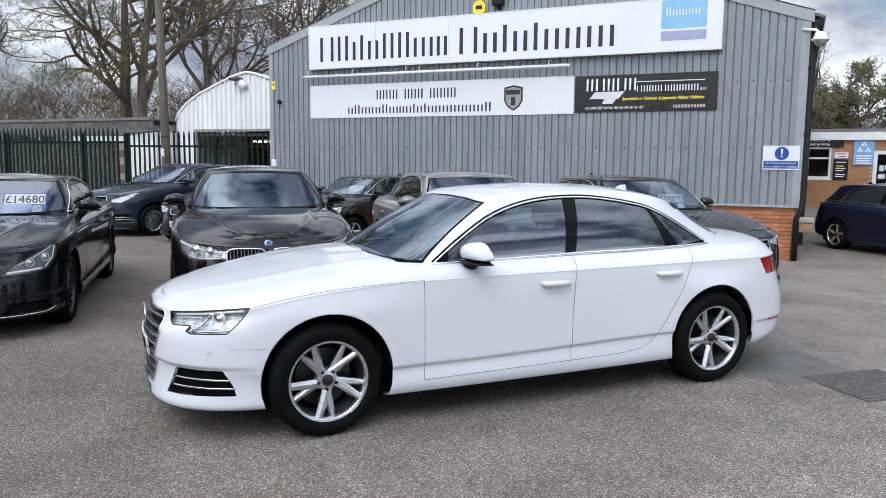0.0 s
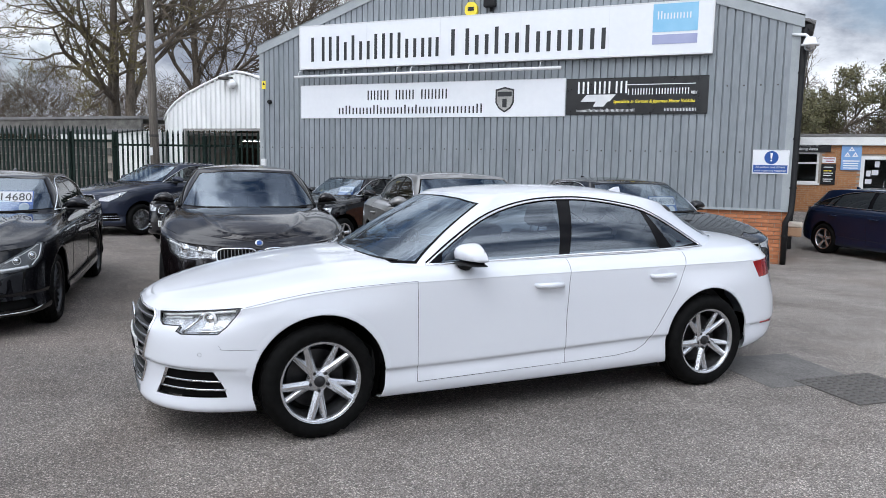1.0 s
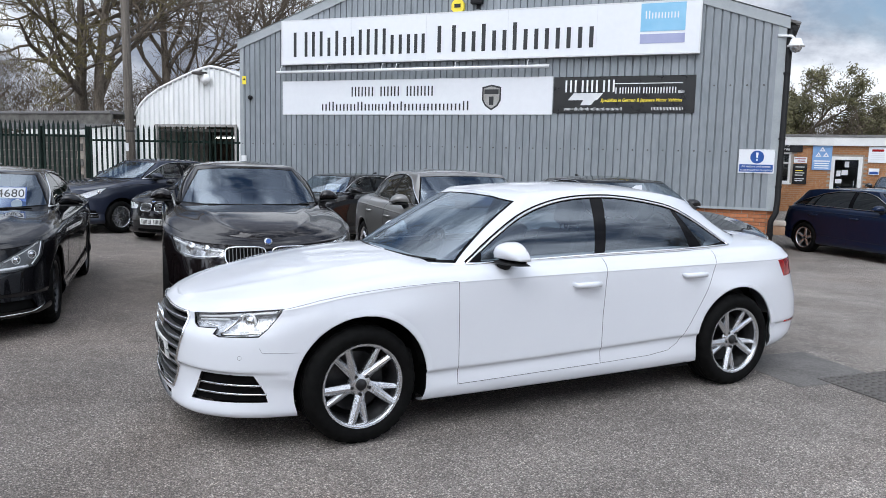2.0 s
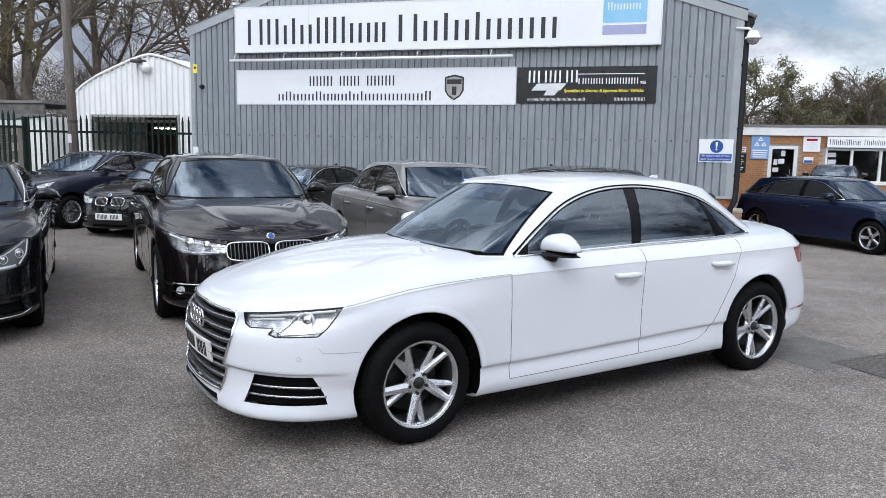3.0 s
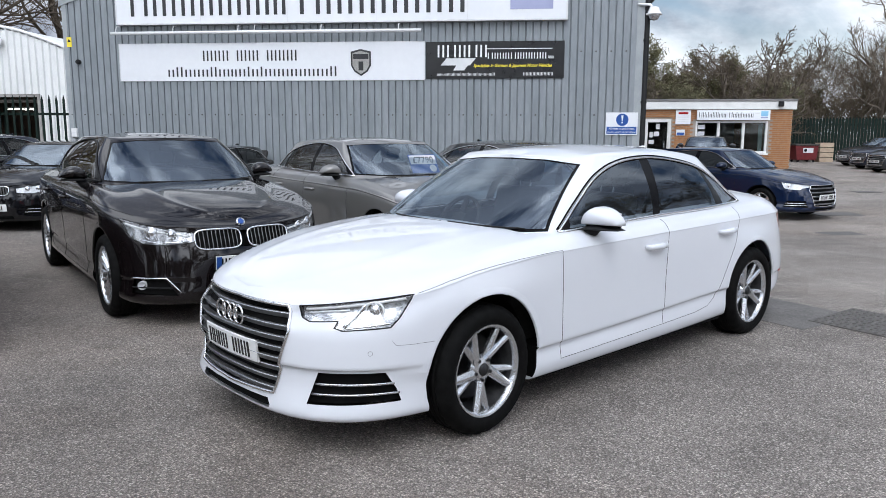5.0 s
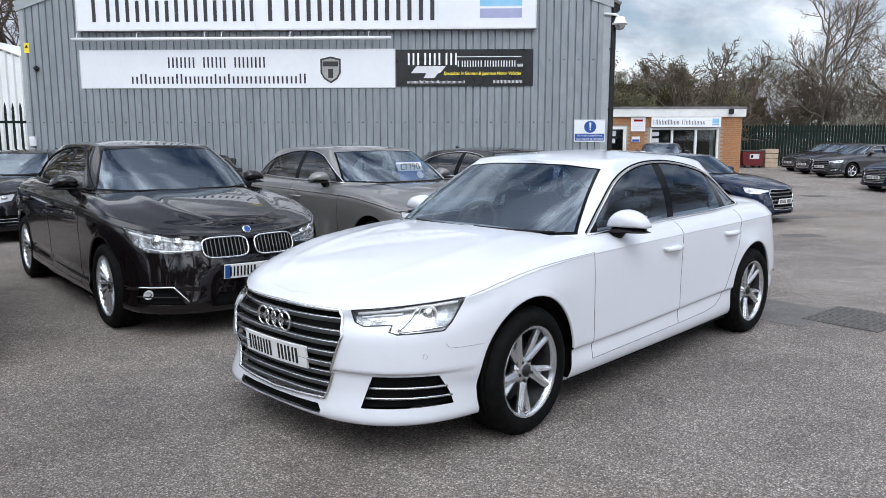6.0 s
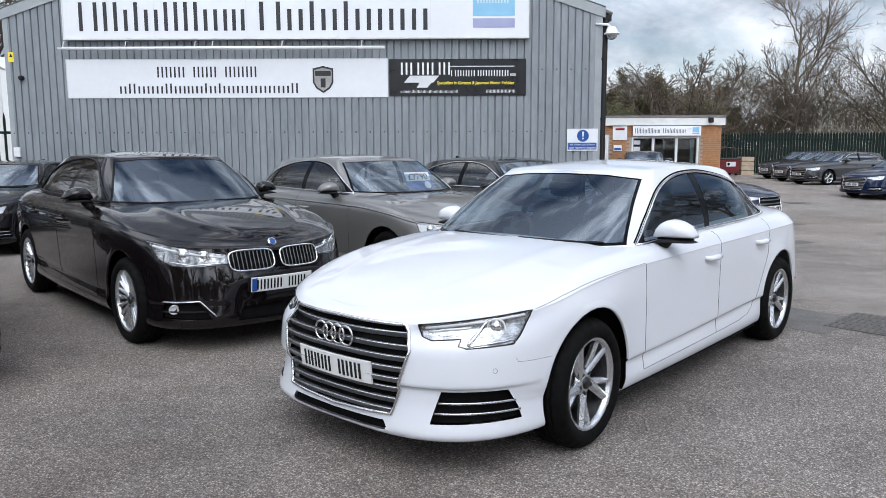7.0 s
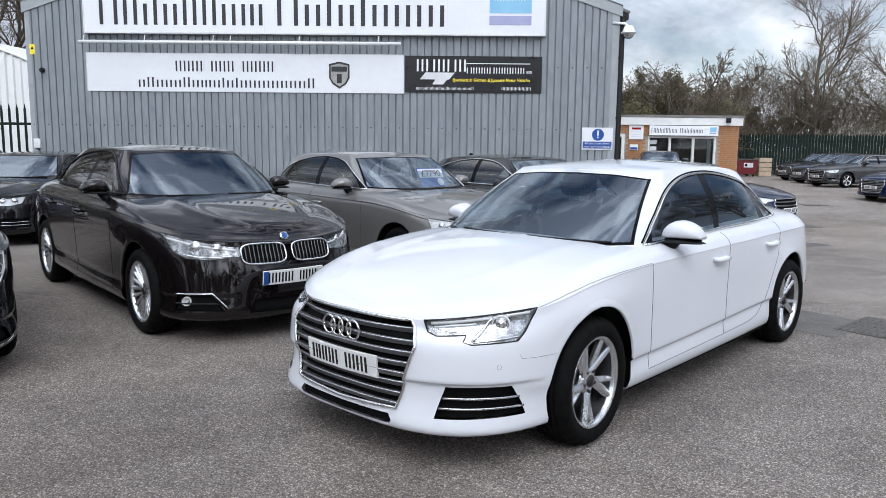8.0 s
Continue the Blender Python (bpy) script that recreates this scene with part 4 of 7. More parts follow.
def palisade(a, b, z0, height, label, name="palisade_fence", wide=0.065):
    """Green steel palisade from a to b in plan: posts, two rails, pointed pales."""
    a, b = Vector(a), Vector(b)
    d = b - a
    root = empty(name, pose(a.x, a.y, z0, 0, 0, math.degrees(math.atan2(d.y, d.x))), label, "fence")
    n = int(d.length / 0.155)
    bm = bmesh.new()
    poly = [(0, 0), (wide, 0), (wide, height - 0.12), (wide / 2, height), (0, height - 0.12)]
    prism(bm, poly, -0.012, 0.012)
    me = mesh_from("pale", bm, FENCE_GREEN)
    for i in range(n):
        o = new("pale", me)
        o.parent = root
        o.matrix_basis = pose(i * 0.155, -0.03, 0.05 + random.uniform(-0.01, 0.01))
    for z in (0.4, height - 0.38):
        part("rail", boxed(0, d.length, 0, 0.05, z, z + 0.055), FENCE_GREEN, root)
    m = int(d.length / 2.75) + 1
    pm = mesh_from("post", boxed(-0.05, 0.05, 0.05, 0.13, -0.1, height - 0.1), FENCE_GREEN)
    for i in range(m + 1):
        o = new("post", pm)
        o.parent = root
        o.matrix_basis = pose(min(i * 2.75, d.length), 0, 0)
    return root


palisade((-13.6, 10.9), (-9.15, 11.65), 0.0, 2.22, "dark green steel palisade fence with pointed pales", wide=0.045)
palisade((-26.0, 9.4), (-13.62, 10.9), 0.0, 2.32, "dark green steel palisade fence before a stained wall")


def build_left_stores():
    w = empty("store_wall", pose(-27, 11.1, 0, 0, 0, 6.5), "stained grey concrete block wall behind the fence", "wall", kind="structure")
    part("wall_core", boxed(0, 11.7, 0.03, 0.25, -0.1, 2.05), MORTAR, w)
    me = mesh_from("block", box(bmesh.new(), 0, 0.44, 0, 0.06, 0, 0.215, bevel=0.004), BLOCK_DARK)
    for r in range(9):
        for c in range(26):
            o = new("block", me)
            o.parent = w
            o.matrix_basis = pose(c * 0.45 + (0.0 if r % 2 else -0.22) + 0.0, random.uniform(-0.003, 0.003), r * 0.225)
    # corrugated lean-to roof over the store
    r = empty("store_roof", pose(-27, 11.0, 2.1, 0, 0, 6.5), "dark corrugated store roof", "roof", kind="structure")
    bm = corrugated(bmesh.new(), 0, 11.9, lambda u: 0.0, lambda u: 1.6, 0.15, 0.05, lambda u, d, v: (u, v - 0.15, 0.08 + 0.12 * v + d))
    part("sheet", bm, ROOF_SHEET, r)
    s = empty("white_store", None, "low white rendered store with a felt roof", "shed")
    part("wall", boxed(-23.5, -18.95, 17.2, 18.6, -0.1, 2.5), RENDER_WHITE, s)
    part("roof", boxed(-34, -18.95, 17.0, 21.0, 2.95, 3.05), ROOF_SHEET, s)
    part("fascia", boxed(-34, -18.95, 17.05, 17.15, 2.55, 2.94), BLOCK_DARK, s)
    p = empty("utility_pole", pose(-11.76, 10.60, 0, 0.8, -0.6, 0), "weathered grey wooden utility pole", "utility pole")
    part("shaft", tube(bmesh.new(), [(0, 0, -0.1), (0, 0, 3), (0.02, 0, 6), (0.03, 0, 9.5)], [0.115, 0.105, 0.095, 0.085], 14), POLE_WOOD, p, smooth=True)
    part("band", lathe(bmesh.new(), [(0.108, -0.03), (0.113, -0.03), (0.113, 0.03), (0.108, 0.03)], 14, "z"), IRON, p).matrix_basis = pose(0, 0, 2.1)
    part("pole_plate", boxed(-0.05, 0.05, -0.122, -0.112, 1.6, 1.8), SIGN_EDGE, p)


build_left_stores()


# ---- far side of the yard ----
def build_far_yard():
    palisade((13.0, 38.2), (60.0, 30.5), 0.0, 2.25, "long dark green palisade fence at the yard end", wide=0.125)
    r = empty("waste_bin", pose(15.0, 36.2, 0, 0, 0, 8) @ Matrix.Scale(0.8, 4), "dark red wheeled waste container with a white notice", "waste bin")
    part("body", prism(bmesh.new(), [(-0.62, 0.16), (0.62, 0.16), (0.74, 1.05), (-0.74, 1.05)], -0.5, 0.5), RED_BIN, r)
    part("lid", box(bmesh.new(), -0.78, 0.78, -0.55, 0.55, 1.055, 1.16, bevel=0.04), IRON, r)
    part("notice", boxed(-0.25, 0.4, -0.512, -0.505, 0.6, 0.9), PAPER, r)
    part("notice_spot", lathe(bmesh.new(), [(0, -0.52), (0.1, -0.52), (0.1, -0.513)], 16), SIGN_BLACK, r).matrix_basis = pose(-0.1, 0, 0.76)
    for x in (-0.5, 0.5):
        for y in (-0.4, 0.4):
            part("wheel", lathe(bmesh.new(), [(0, -0.03), (0.08, -0.03), (0.08, 0.03), (0, 0.03)], 12), BLACK_PLASTIC, r).matrix_basis = pose(x, y, 0.08)
    c = empty("wooden_crate_stack", pose(16.1, 36.4, 0, 0, 0, 5), "stack of pale wooden crates by the bin", "crates")
    for i in range(4):
        part("crate", box(bmesh.new(), -0.35, 0.35, -0.3, 0.3, 0.01 + i * 0.25, 0.23 + i * 0.25, bevel=0.01), mat("pale_wood", (0.36, 0.27, 0.19), (0.48, 0.38, 0.28), 0.8, scale=4) if i == 0 else bpy.data.materials["pale_wood"], c)
    s = empty("scrap_heap", pose(18.6, 36.3, 0), "low heap of mixed car parts under the fence", "scrap heap", kind="stuff")
    bm = bmesh.new()
    for i in range(40):
        x, y = random.uniform(-1.3, 1.6), random.uniform(-0.4, 0.4)
        box(bm, -0.25, 0.25, -0.12, 0.12, -0.06, 0.06, pose(x, y, 0.1 + random.uniform(0, 0.55) * (1 - abs(x) / 2), random.uniform(0, 90), random.uniform(0, 40), random.uniform(0, 180)), bevel=0.02)
    part("pieces", bm, IRON, s)


build_far_yard()


# ---- cars: one generator, x runs to the tail from the front axle, y to the car's right ----
from mathutils.bvhtree import BVHTree
from mathutils.interpolate import poly_3d_calc


def pchip(xk, yk, x):
    """Monotone cubic through (xk, yk)."""
    xk, yk, x = np.asarray(xk, float), np.asarray(yk, float), np.asarray(x, float)
    h, d = np.diff(xk), np.diff(yk) / np.diff(xk)
    m = np.zeros(len(xk))
    m[0], m[-1] = d[0], d[-1]
    for i in range(1, len(xk) - 1):
        if d[i - 1] * d[i] > 0:
            w1, w2 = 2 * h[i] + h[i - 1], h[i] + 2 * h[i - 1]
            m[i] = (w1 + w2) / (w1 / d[i - 1] + w2 / d[i])
    k = np.clip(np.searchsorted(xk, x) - 1, 0, len(h) - 1)
    t = np.clip((x - xk[k]) / h[k], 0, 1)
    return (yk[k] * (1 + 2 * t) * (1 - t) ** 2 + h[k] * m[k] * t * (1 - t) ** 2 + yk[k + 1] * t * t * (3 - 2 * t) + h[k] * m[k + 1] * t * t * (t - 1))


S_KNOTS = (0.0, 0.2, 0.38, 0.62, 0.8, 1.0)


def contour(xn, xt, w, af, nf, ar, nr, z, count, taper=(0.03, 0.05)):
    """Half a plan contour (y <= 0) from the front centre round to the rear centre."""
    cf, cs, cr = count
    s, xs, ys = [], [], []
    for i in range(cf):
        th = (math.pi / 2) * i / cf
        s.append(0.3 * i / cf)
        xs.append(xn + af * (1 - math.cos(th) ** (2 / nf)))
        ys.append(math.sin(th) ** (2 / nf))
    for i in range(cs + 1):
        s.append(0.3 + 0.4 * i / cs)
        xs.append(xn + af + (xt - ar - xn - af) * i / cs)
        ys.append(1.0)
    for i in range(1, cr + 1):
        th = (math.pi / 2) * (1 - i / cr)
        s.append(0.7 + 0.3 * i / cr)
        xs.append(xt - ar * (1 - math.cos(th) ** (2 / nr)))
        ys.append(max(0.0, math.sin(th)) ** (2 / nr))
    s, xs, ys = np.array(s), np.array(xs), np.array(ys)
    xm = 0.5 * (xn + xt)
    q = (xs - xm) / (0.5 * (xt - xn))
    ys = -w * ys * (1 - np.where(q < 0, taper[0], taper[1]) * np.abs(q) ** 2.5)
    ys[0] = ys[-1] = 0.0
    return np.stack([xs, ys, pchip(S_KNOTS, z, s)], 1)


def rings_to_grid(rings, rows):
    """Rings stacked bottom to top, refined by a monotone cubic between them."""
    r = np.stack(rings)
    k = np.arange(len(rings))
    out = np.empty((rows, r.shape[1], 3))
    v = np.linspace(0, len(rings) - 1, rows)
    for j in range(r.shape[1]):
        for c in range(3):
            out[:, j, c] = pchip(k, r[:, j, c], v)
    return out


def grid_mesh(bm, g, flip=False):
    vs = [[bm.verts.new(p) for p in row] for row in g]
    for a, b in zip(vs, vs[1:]):
        for j in range(len(a) - 1):
            q = [a[j], a[j + 1], b[j + 1], b[j]]
            q = [v for i, v in enumerate(q) if i == 0 or (v.co - q[i - 1].co).length > 1e-5]
            if len(q) > 2 and (q[0].co - q[-1].co).length < 1e-5:
                q = q[:-1]
            if len(q) > 2:
                bm.faces.new(q[::-1] if flip else q)


class Shell:
    """Half a car skin that outlines can be cut out of; keeps the uncut skin's normals."""

    def __init__(self, bm):
        bmesh.ops.remove_doubles(bm, verts=bm.verts, dist=1e-5)
        bm.normal_update()
        self.bm = bm
        self.tree = BVHTree.FromBMesh(bm)
        bm.verts.ensure_lookup_table()
        bm.faces.ensure_lookup_table()
        for v in bm.verts:
            if abs(v.co.y) < 1e-5:
                v.normal = Vector((v.normal.x, 0, v.normal.z)).normalized()
        self.faces = [([v.co.copy() for v in f.verts], [v.normal.copy() for v in f.verts]) for f in bm.faces]
        self.layer = bm.faces.layers.int.new("part")

    def normal_at(self, p):
        _, n, i, _ = self.tree.find_nearest(p)
        cos, nos = self.faces[i]
        w = poly_3d_calc(cos, p)
        v = sum((b * a for a, b in zip(w, nos)), Vector((0, 0, 0)))
        return v.normalized() if v.length > 1e-6 else n

    def stamp(self, poly, A, B, ok, tag, only=0):
        """Cut the outline poly, in the view spanned by A and B, into the faces that ok() accepts, and tag what lies inside."""
        A, B = Vector(A), Vector(B)
        a0, a1 = min(p[0] for p in poly) - 0.02, max(p[0] for p in poly) + 0.02
        b0, b1 = min(p[1] for p in poly) - 0.02, max(p[1] for p in poly) + 0.02

        def near():
            out = []
            for f in self.bm.faces:
                if f[self.layer] != only or not ok(f):
                    continue
                aa = [v.co.dot(A) for v in f.verts]
                bb = [v.co.dot(B) for v in f.verts]
                if max(aa) > a0 and min(aa) < a1 and max(bb) > b0 and min(bb) < b1:
                    out.append((f, min(aa), max(aa), min(bb), max(bb)))
            return out

        n = len(poly)
        for i in range(n):
            p, q = poly[i], poly[(i + 1) % n]
            lo, hi = (min(p[0], q[0]) - 0.004, min(p[1], q[1]) - 0.004), (max(p[0], q[0]) + 0.004, max(p[1], q[1]) + 0.004)
            fs = [f for f, x0, x1, y0, y1 in near() if x1 > lo[0] and x0 < hi[0] and y1 > lo[1] and y0 < hi[1]]
            if not fs:
                continue
            no = A * (q[1] - p[1]) - B * (q[0] - p[0])
            geom = list({e for f in fs for e in f.edges} | {v for f in fs for v in f.verts}) + fs
            bmesh.ops.bisect_plane(self.bm, geom=geom, dist=1e-6, plane_co=A * p[0] + B * p[1], plane_no=no.normalized())

        def inside(a, b):
            hit = False
            for i in range(n):
                (x1, y1), (x2, y2) = poly[i], poly[(i + 1) % n]
                if (y1 > b) != (y2 > b) and a < (x2 - x1) * (b - y1) / (y2 - y1) + x1:
                    hit = not hit
            return hit

        for f, *_ in near():
            c = f.calc_center_median()
            if inside(c.dot(A), c.dot(B)):
                f[self.layer] = tag

    def take(self, tag, side=0, offset=0.0, shift=(0, 0, 0)):
        """The faces of a tag as (verts, faces, normals): side 0 both halves as one, -1 the built half, 1 its mirror."""
        vs, fs, ns, index = [], [], [], {}
        for f in self.bm.faces:
            if f[self.layer] != tag:
                continue
            ids = []
            for v in f.verts:
                if v.index not in index or index[v.index] is None:
                    index[v.index] = len(vs)
                    n = self.normal_at(v.co)
                    vs.append(v.co + n * offset + Vector(shift))
                    ns.append(n)
                ids.append(index[v.index])
            fs.append(ids)
        flip = lambda v: Vector((v.x, -v.y, v.z))
        if side >= 0 and vs:
            mv, mn, mf = [flip(v) for v in vs], [flip(v) for v in ns], [q[::-1] for q in fs]
            if side == 1:
                return mv, mf, mn
            k = len(vs)
            weld = [i if abs(vs[i].y) < 1e-5 else k + i for i in range(k)]
            fs = fs + [[weld[i] for i in q] for q in mf]
            vs, ns = vs + mv, ns + mn
        return vs, fs, ns


def skin(name, data, material, parent, label=""):
    vs, fs, ns = data
    if not fs:
        return None
    used = sorted({i for q in fs for i in q})
    m = {o: i for i, o in enumerate(used)}
    me = bpy.data.meshes.new(name)
    me.from_pydata([vs[i] for i in used], [], [[m[i] for i in q] for q in fs])
    me.polygons.foreach_set("use_smooth", [True] * len(me.polygons))
    me.normals_split_custom_set_from_vertices([ns[i] for i in used])
    me.materials.append(material)
    ob = new(name, me)
    ob.parent = parent
    if label:
        tagged(ob, label)
    return ob


def on_skin(tree, pts, view, lift=0.0):
    """Lay points of a side ("y") or front ("x") view on the skin."""
    out = []
    for p in pts:
        if view == "y":
            hit = tree.ray_cast(Vector((p[0], -2, p[1])), Vector((0, 1, 0)))
        else:
            hit = tree.ray_cast(Vector((-3, p[0], p[1])), Vector((1, 0, 0)))
        if hit[0] is not None:
            n = hit[1] if (hit[1].y if view == "y" else hit[1].x) < 0 else -hit[1]
            out.append(hit[0] + n * lift)
    return out


def dense(pts, step=0.03, closed=False):
    out = []
    q = list(pts) + ([pts[0]] if closed else [])
    for a, b in zip(q, q[1:]):
        n = max(1, int(math.dist(a, b) / step))
        out += [tuple(a[k] + (b[k] - a[k]) * i / n for k in range(len(a))) for i in range(n)]
    return out + [q[-1]]


def curve2(pts, n=6):
    """A smooth open curve through 2D points (Catmull-Rom)."""
    p = [Vector((*a, 0)) for a in pts]
    p = [2 * p[0] - p[1]] + p + [2 * p[-1] - p[-2]]
    out = []
    for i in range(1, len(p) - 2):
        for k in range(n):
            t = k / n
            v = 0.5 * (2 * p[i] + (p[i + 1] - p[i - 1]) * t + (2 * p[i - 1] - 5 * p[i] + 4 * p[i + 1] - p[i + 2]) * t * t + (3 * p[i] - p[i - 1] - 3 * p[i + 1] + p[i + 2]) * t ** 3)
            out.append((v.x, v.y))
    return out + [tuple(pts[-1])]


# ---- wheels ----
WHEELS = {}


def wheel_meshes(kind, R, rr, width, alloy):
    """Meshes of one wheel, outer face towards -y: tyre, rim, spokes, disc, cap."""
    key = (kind, round(R, 3), round(rr, 3), alloy.name)
    if key in WHEELS:
        return WHEELS[key]
    h = width / 2
    prof = [(rr - 0.004, -h + 0.02), (rr + 0.012, -h + 0.002), (rr + 0.03, -h - 0.004), (rr + (R - rr) * 0.62, -h - 0.008), (R - 0.022, -h + 0.006), (R - 0.008, -h + 0.022), (R, -h + 0.045)]
    for g in (-0.055, -0.02, 0.02, 0.055):
        prof += [(R, g - 0.006), (R - 0.008, g - 0.004), (R - 0.008, g + 0.004), (R, g + 0.006)]
    prof += [(R, h - 0.045), (R - 0.01, h - 0.02), (rr + (R - rr) * 0.6, h + 0.006), (rr, h - 0.01), (rr - 0.004, h - 0.03)]
    bm = lathe(bmesh.new(), prof, 112)
    for v in bm.verts:
        r = math.hypot(v.co.x, v.co.z)
        if r > R - 0.026 and abs(v.co.y) > 0.03 and round(math.atan2(v.co.z, v.co.x) * 112 / (2 * math.pi)) % 4 == 0:
            k = (r - 0.006) / r
            v.co.x, v.co.z = v.co.x * k, v.co.z * k
    tyre = mesh_from("wheel", bm, RUBBER, True)
    bm = bmesh.new()
    lathe(bm, [(rr + 0.002, -h + 0.006), (rr + 0.006, -h + 0.012), (rr - 0.004, -h + 0.004), (rr - 0.014, -h + 0.014), (rr - 0.018, -h + 0.034)], 56)
    rim = mesh_from("rim", bm, alloy, True)
    barrel = mesh_from("barrel", lathe(bmesh.new(), [(rr - 0.0185, -h + 0.034), (rr - 0.022, -h + 0.06), (rr - 0.03, h - 0.04), (rr - 0.01, h - 0.01)], 56), BARREL_SHADE, True)
    bm = bmesh.new()
    y0 = -h + 0.018

    def blade(a0, r0, w0, a1, r1, w1, d0=0.028, d1=0.008, th=0.03):
        ring = []
        for a, r, w, d in ((a0, r0, w0, d0), (a1, r1, w1, d1)):
            c, s = math.cos(a), math.sin(a)
            ring.append([bm.verts.new((r * c - o * s, y0 + d + e, r * s + o * c)) for o, e in ((-w, 0.017), (-w * 0.2, 0), (w * 0.4, 0.002), (w, 0.012), (w, th), (-w, th))])
        for k in range(6):
            bm.faces.new((ring[0][k], ring[0][(k + 1) % 6], ring[1][(k + 1) % 6], ring[1][k]))
        bm.faces.new(ring[0][::-1])
        bm.faces.new(ring[1])

    q = rr - 0.012
    if kind == "twin":
        for i in range(5):
            a = -math.pi / 2 + i * 2 * math.pi / 5
            blade(a + 0.16, 0.05, 0.030, a - 0.19, q, 0.0205, 0.022, 0.0)
            blade(a + 0.02, 0.05, 0.027, a + 0.20, q, 0.0175, 0.032, 0.010)
            blade(a - 0.12, 0.045, 0.022, a - 0.10, 0.12, 0.012, 0.03, 0.02)
    elif kind == "multi":
        for i in range(20):
            a = i * 2 * math.pi / 20
            blade(a, 0.05, 0.010, a + 0.12, q, 0.019, 0.026, 0.002, 0.02)
    elif kind == "mesh":
        for i in range(10):
            a = i * 2 * math.pi / 10
            blade(a, 0.04, 0.010, a + 0.16, q, 0.008)
            blade(a, 0.04, 0.010, a - 0.16, q, 0.008)
    else:
        for i in range(5):
            a = math.pi / 2 + i * 2 * math.pi / 5
            blade(a, 0.04, 0.03, a, q, 0.034)
    lathe(bm, [(0.0, y0 + 0.022), (0.03, y0 + 0.022), (0.06, y0 + 0.03), (0.072, y0 + 0.05), (0.06, y0 + 0.08)], 28)
    bmesh.ops.recalc_face_normals(bm, faces=bm.faces)
    spokes = mesh_from("spokes", bm, alloy)
    # disc coloured dark for the shade seen between the spokes
    bm = lathe(bmesh.new(), [(0.0, 0.02), (rr * 0.72, 0.02), (rr * 0.74, 0.03), (rr * 0.74, 0.045), (rr - 0.03, 0.06), (rr - 0.025, h - 0.05)], 40)
    disc = mesh_from("brake_disc", bm, ALLOY_DARK)
    bm = lathe(bmesh.new(), [(0.0, y0 + 0.008), (0.026, y0 + 0.010), (0.033, y0 + 0.016), (0.033, y0 + 0.03)], 24)
    cap = mesh_from("centre_cap", bm, ALLOY_DARK, True)
    nuts = mesh_from("wheel_bolt", tube(bmesh.new(), [(0, y0 + 0.02, 0), (0, y0 + 0.045, 0)], 0.010, 8), ALLOY_DARK)
    WHEELS[key] = (tyre, rim, spokes, disc, cap, nuts, barrel)
    return WHEELS[key]


def add_wheels(root, spec):
    R, rr, wd = spec["tyre"], spec["rim"], 0.225
    ms = wheel_meshes(spec["wheel"], R, rr, wd, spec.get("alloy", ALLOY))
    for x in (0.0, spec["wb"]):
        for s in (-1, 1):
            y = s * (spec["track"])
            t = new("wheel", ms[0])
            t.parent = root
            t.matrix_basis = pose(x, y, R - 0.006, 0, spec.get("spin", 0), 0 if s < 0 else 180) @ pose(0, 0, 0, 0, random.uniform(0, 60) if not spec.get("spin") else 0)
            if x == 0 and spec.get("steer"):
                t.matrix_basis = pose(x, y, R - 0.006, 0, 0, spec["steer"] + (0 if s < 0 else 180)) @ pose(0, 0, 0, 0, spec.get("spin", 0))
            for n, m in zip(("rim", "spokes", "brake_disc", "centre_cap", "barrel"), ms[1:5] + ms[6:7]):
                o = new(n, m)
                o.parent = t
            for i in range(5 if spec.get("fine", 1) else 0):
                a = math.pi / 2 + (i + 0.5) * 2 * math.pi / 5
                o = new("wheel_bolt", ms[5])
                o.parent = t
                o.matrix_basis = pose(0.056 * math.cos(a), 0, 0.056 * math.sin(a))


def number_plate(root, x, z, yellow=False, tilt=-6, badge=False):
    bow = lambda y: 0.21 * y * y            # the plate follows the curve of the bumper
    bm = bmesh.new()
    rows = [[bm.verts.new((bow(y) + dx, y, dz)) for dx, dz in ((-0.006, -0.0535), (-0.006, 0.0535), (-0.004, 0.0555), (0.004, 0.0555), (0.004, -0.0555), (-0.004, -0.0555))] for y in (-0.26 + 0.04 * k for k in range(14))]
    for a, b in zip(rows, rows[1:]):
        for k in range(6):
            bm.faces.new((a[k], a[(k + 1) % 6], b[(k + 1) % 6], b[k]))
    bm.faces.new(rows[0])
    bm.faces.new(rows[-1][::-1])
    bmesh.ops.recalc_face_normals(bm, faces=bm.faces)
    p = part("number_plate", bm, PLATE_Y if yellow else PLATE_W, root, "white number plate with dark bars")
    p.matrix_basis = pose(x, 0, z, 0, tilt, 0)
    for i, y in enumerate((0.20, 0.145, 0.09, 0.035, -0.065, -0.12, -0.175)):
        for k in (-0.0225, 0.0055):
            part("plate_bar", boxed(bow(y) - 0.009, bow(y) - 0.0045, y + k, y + k + 0.0125, -0.0385, 0.0385), SIGN_BLACK, p)
    if badge:
        part("blue_band", boxed(bow(0.235) - 0.009, bow(0.235) - 0.0025, 0.215, 0.256, -0.05, 0.05), SIGN_BLUE, p)
    return p


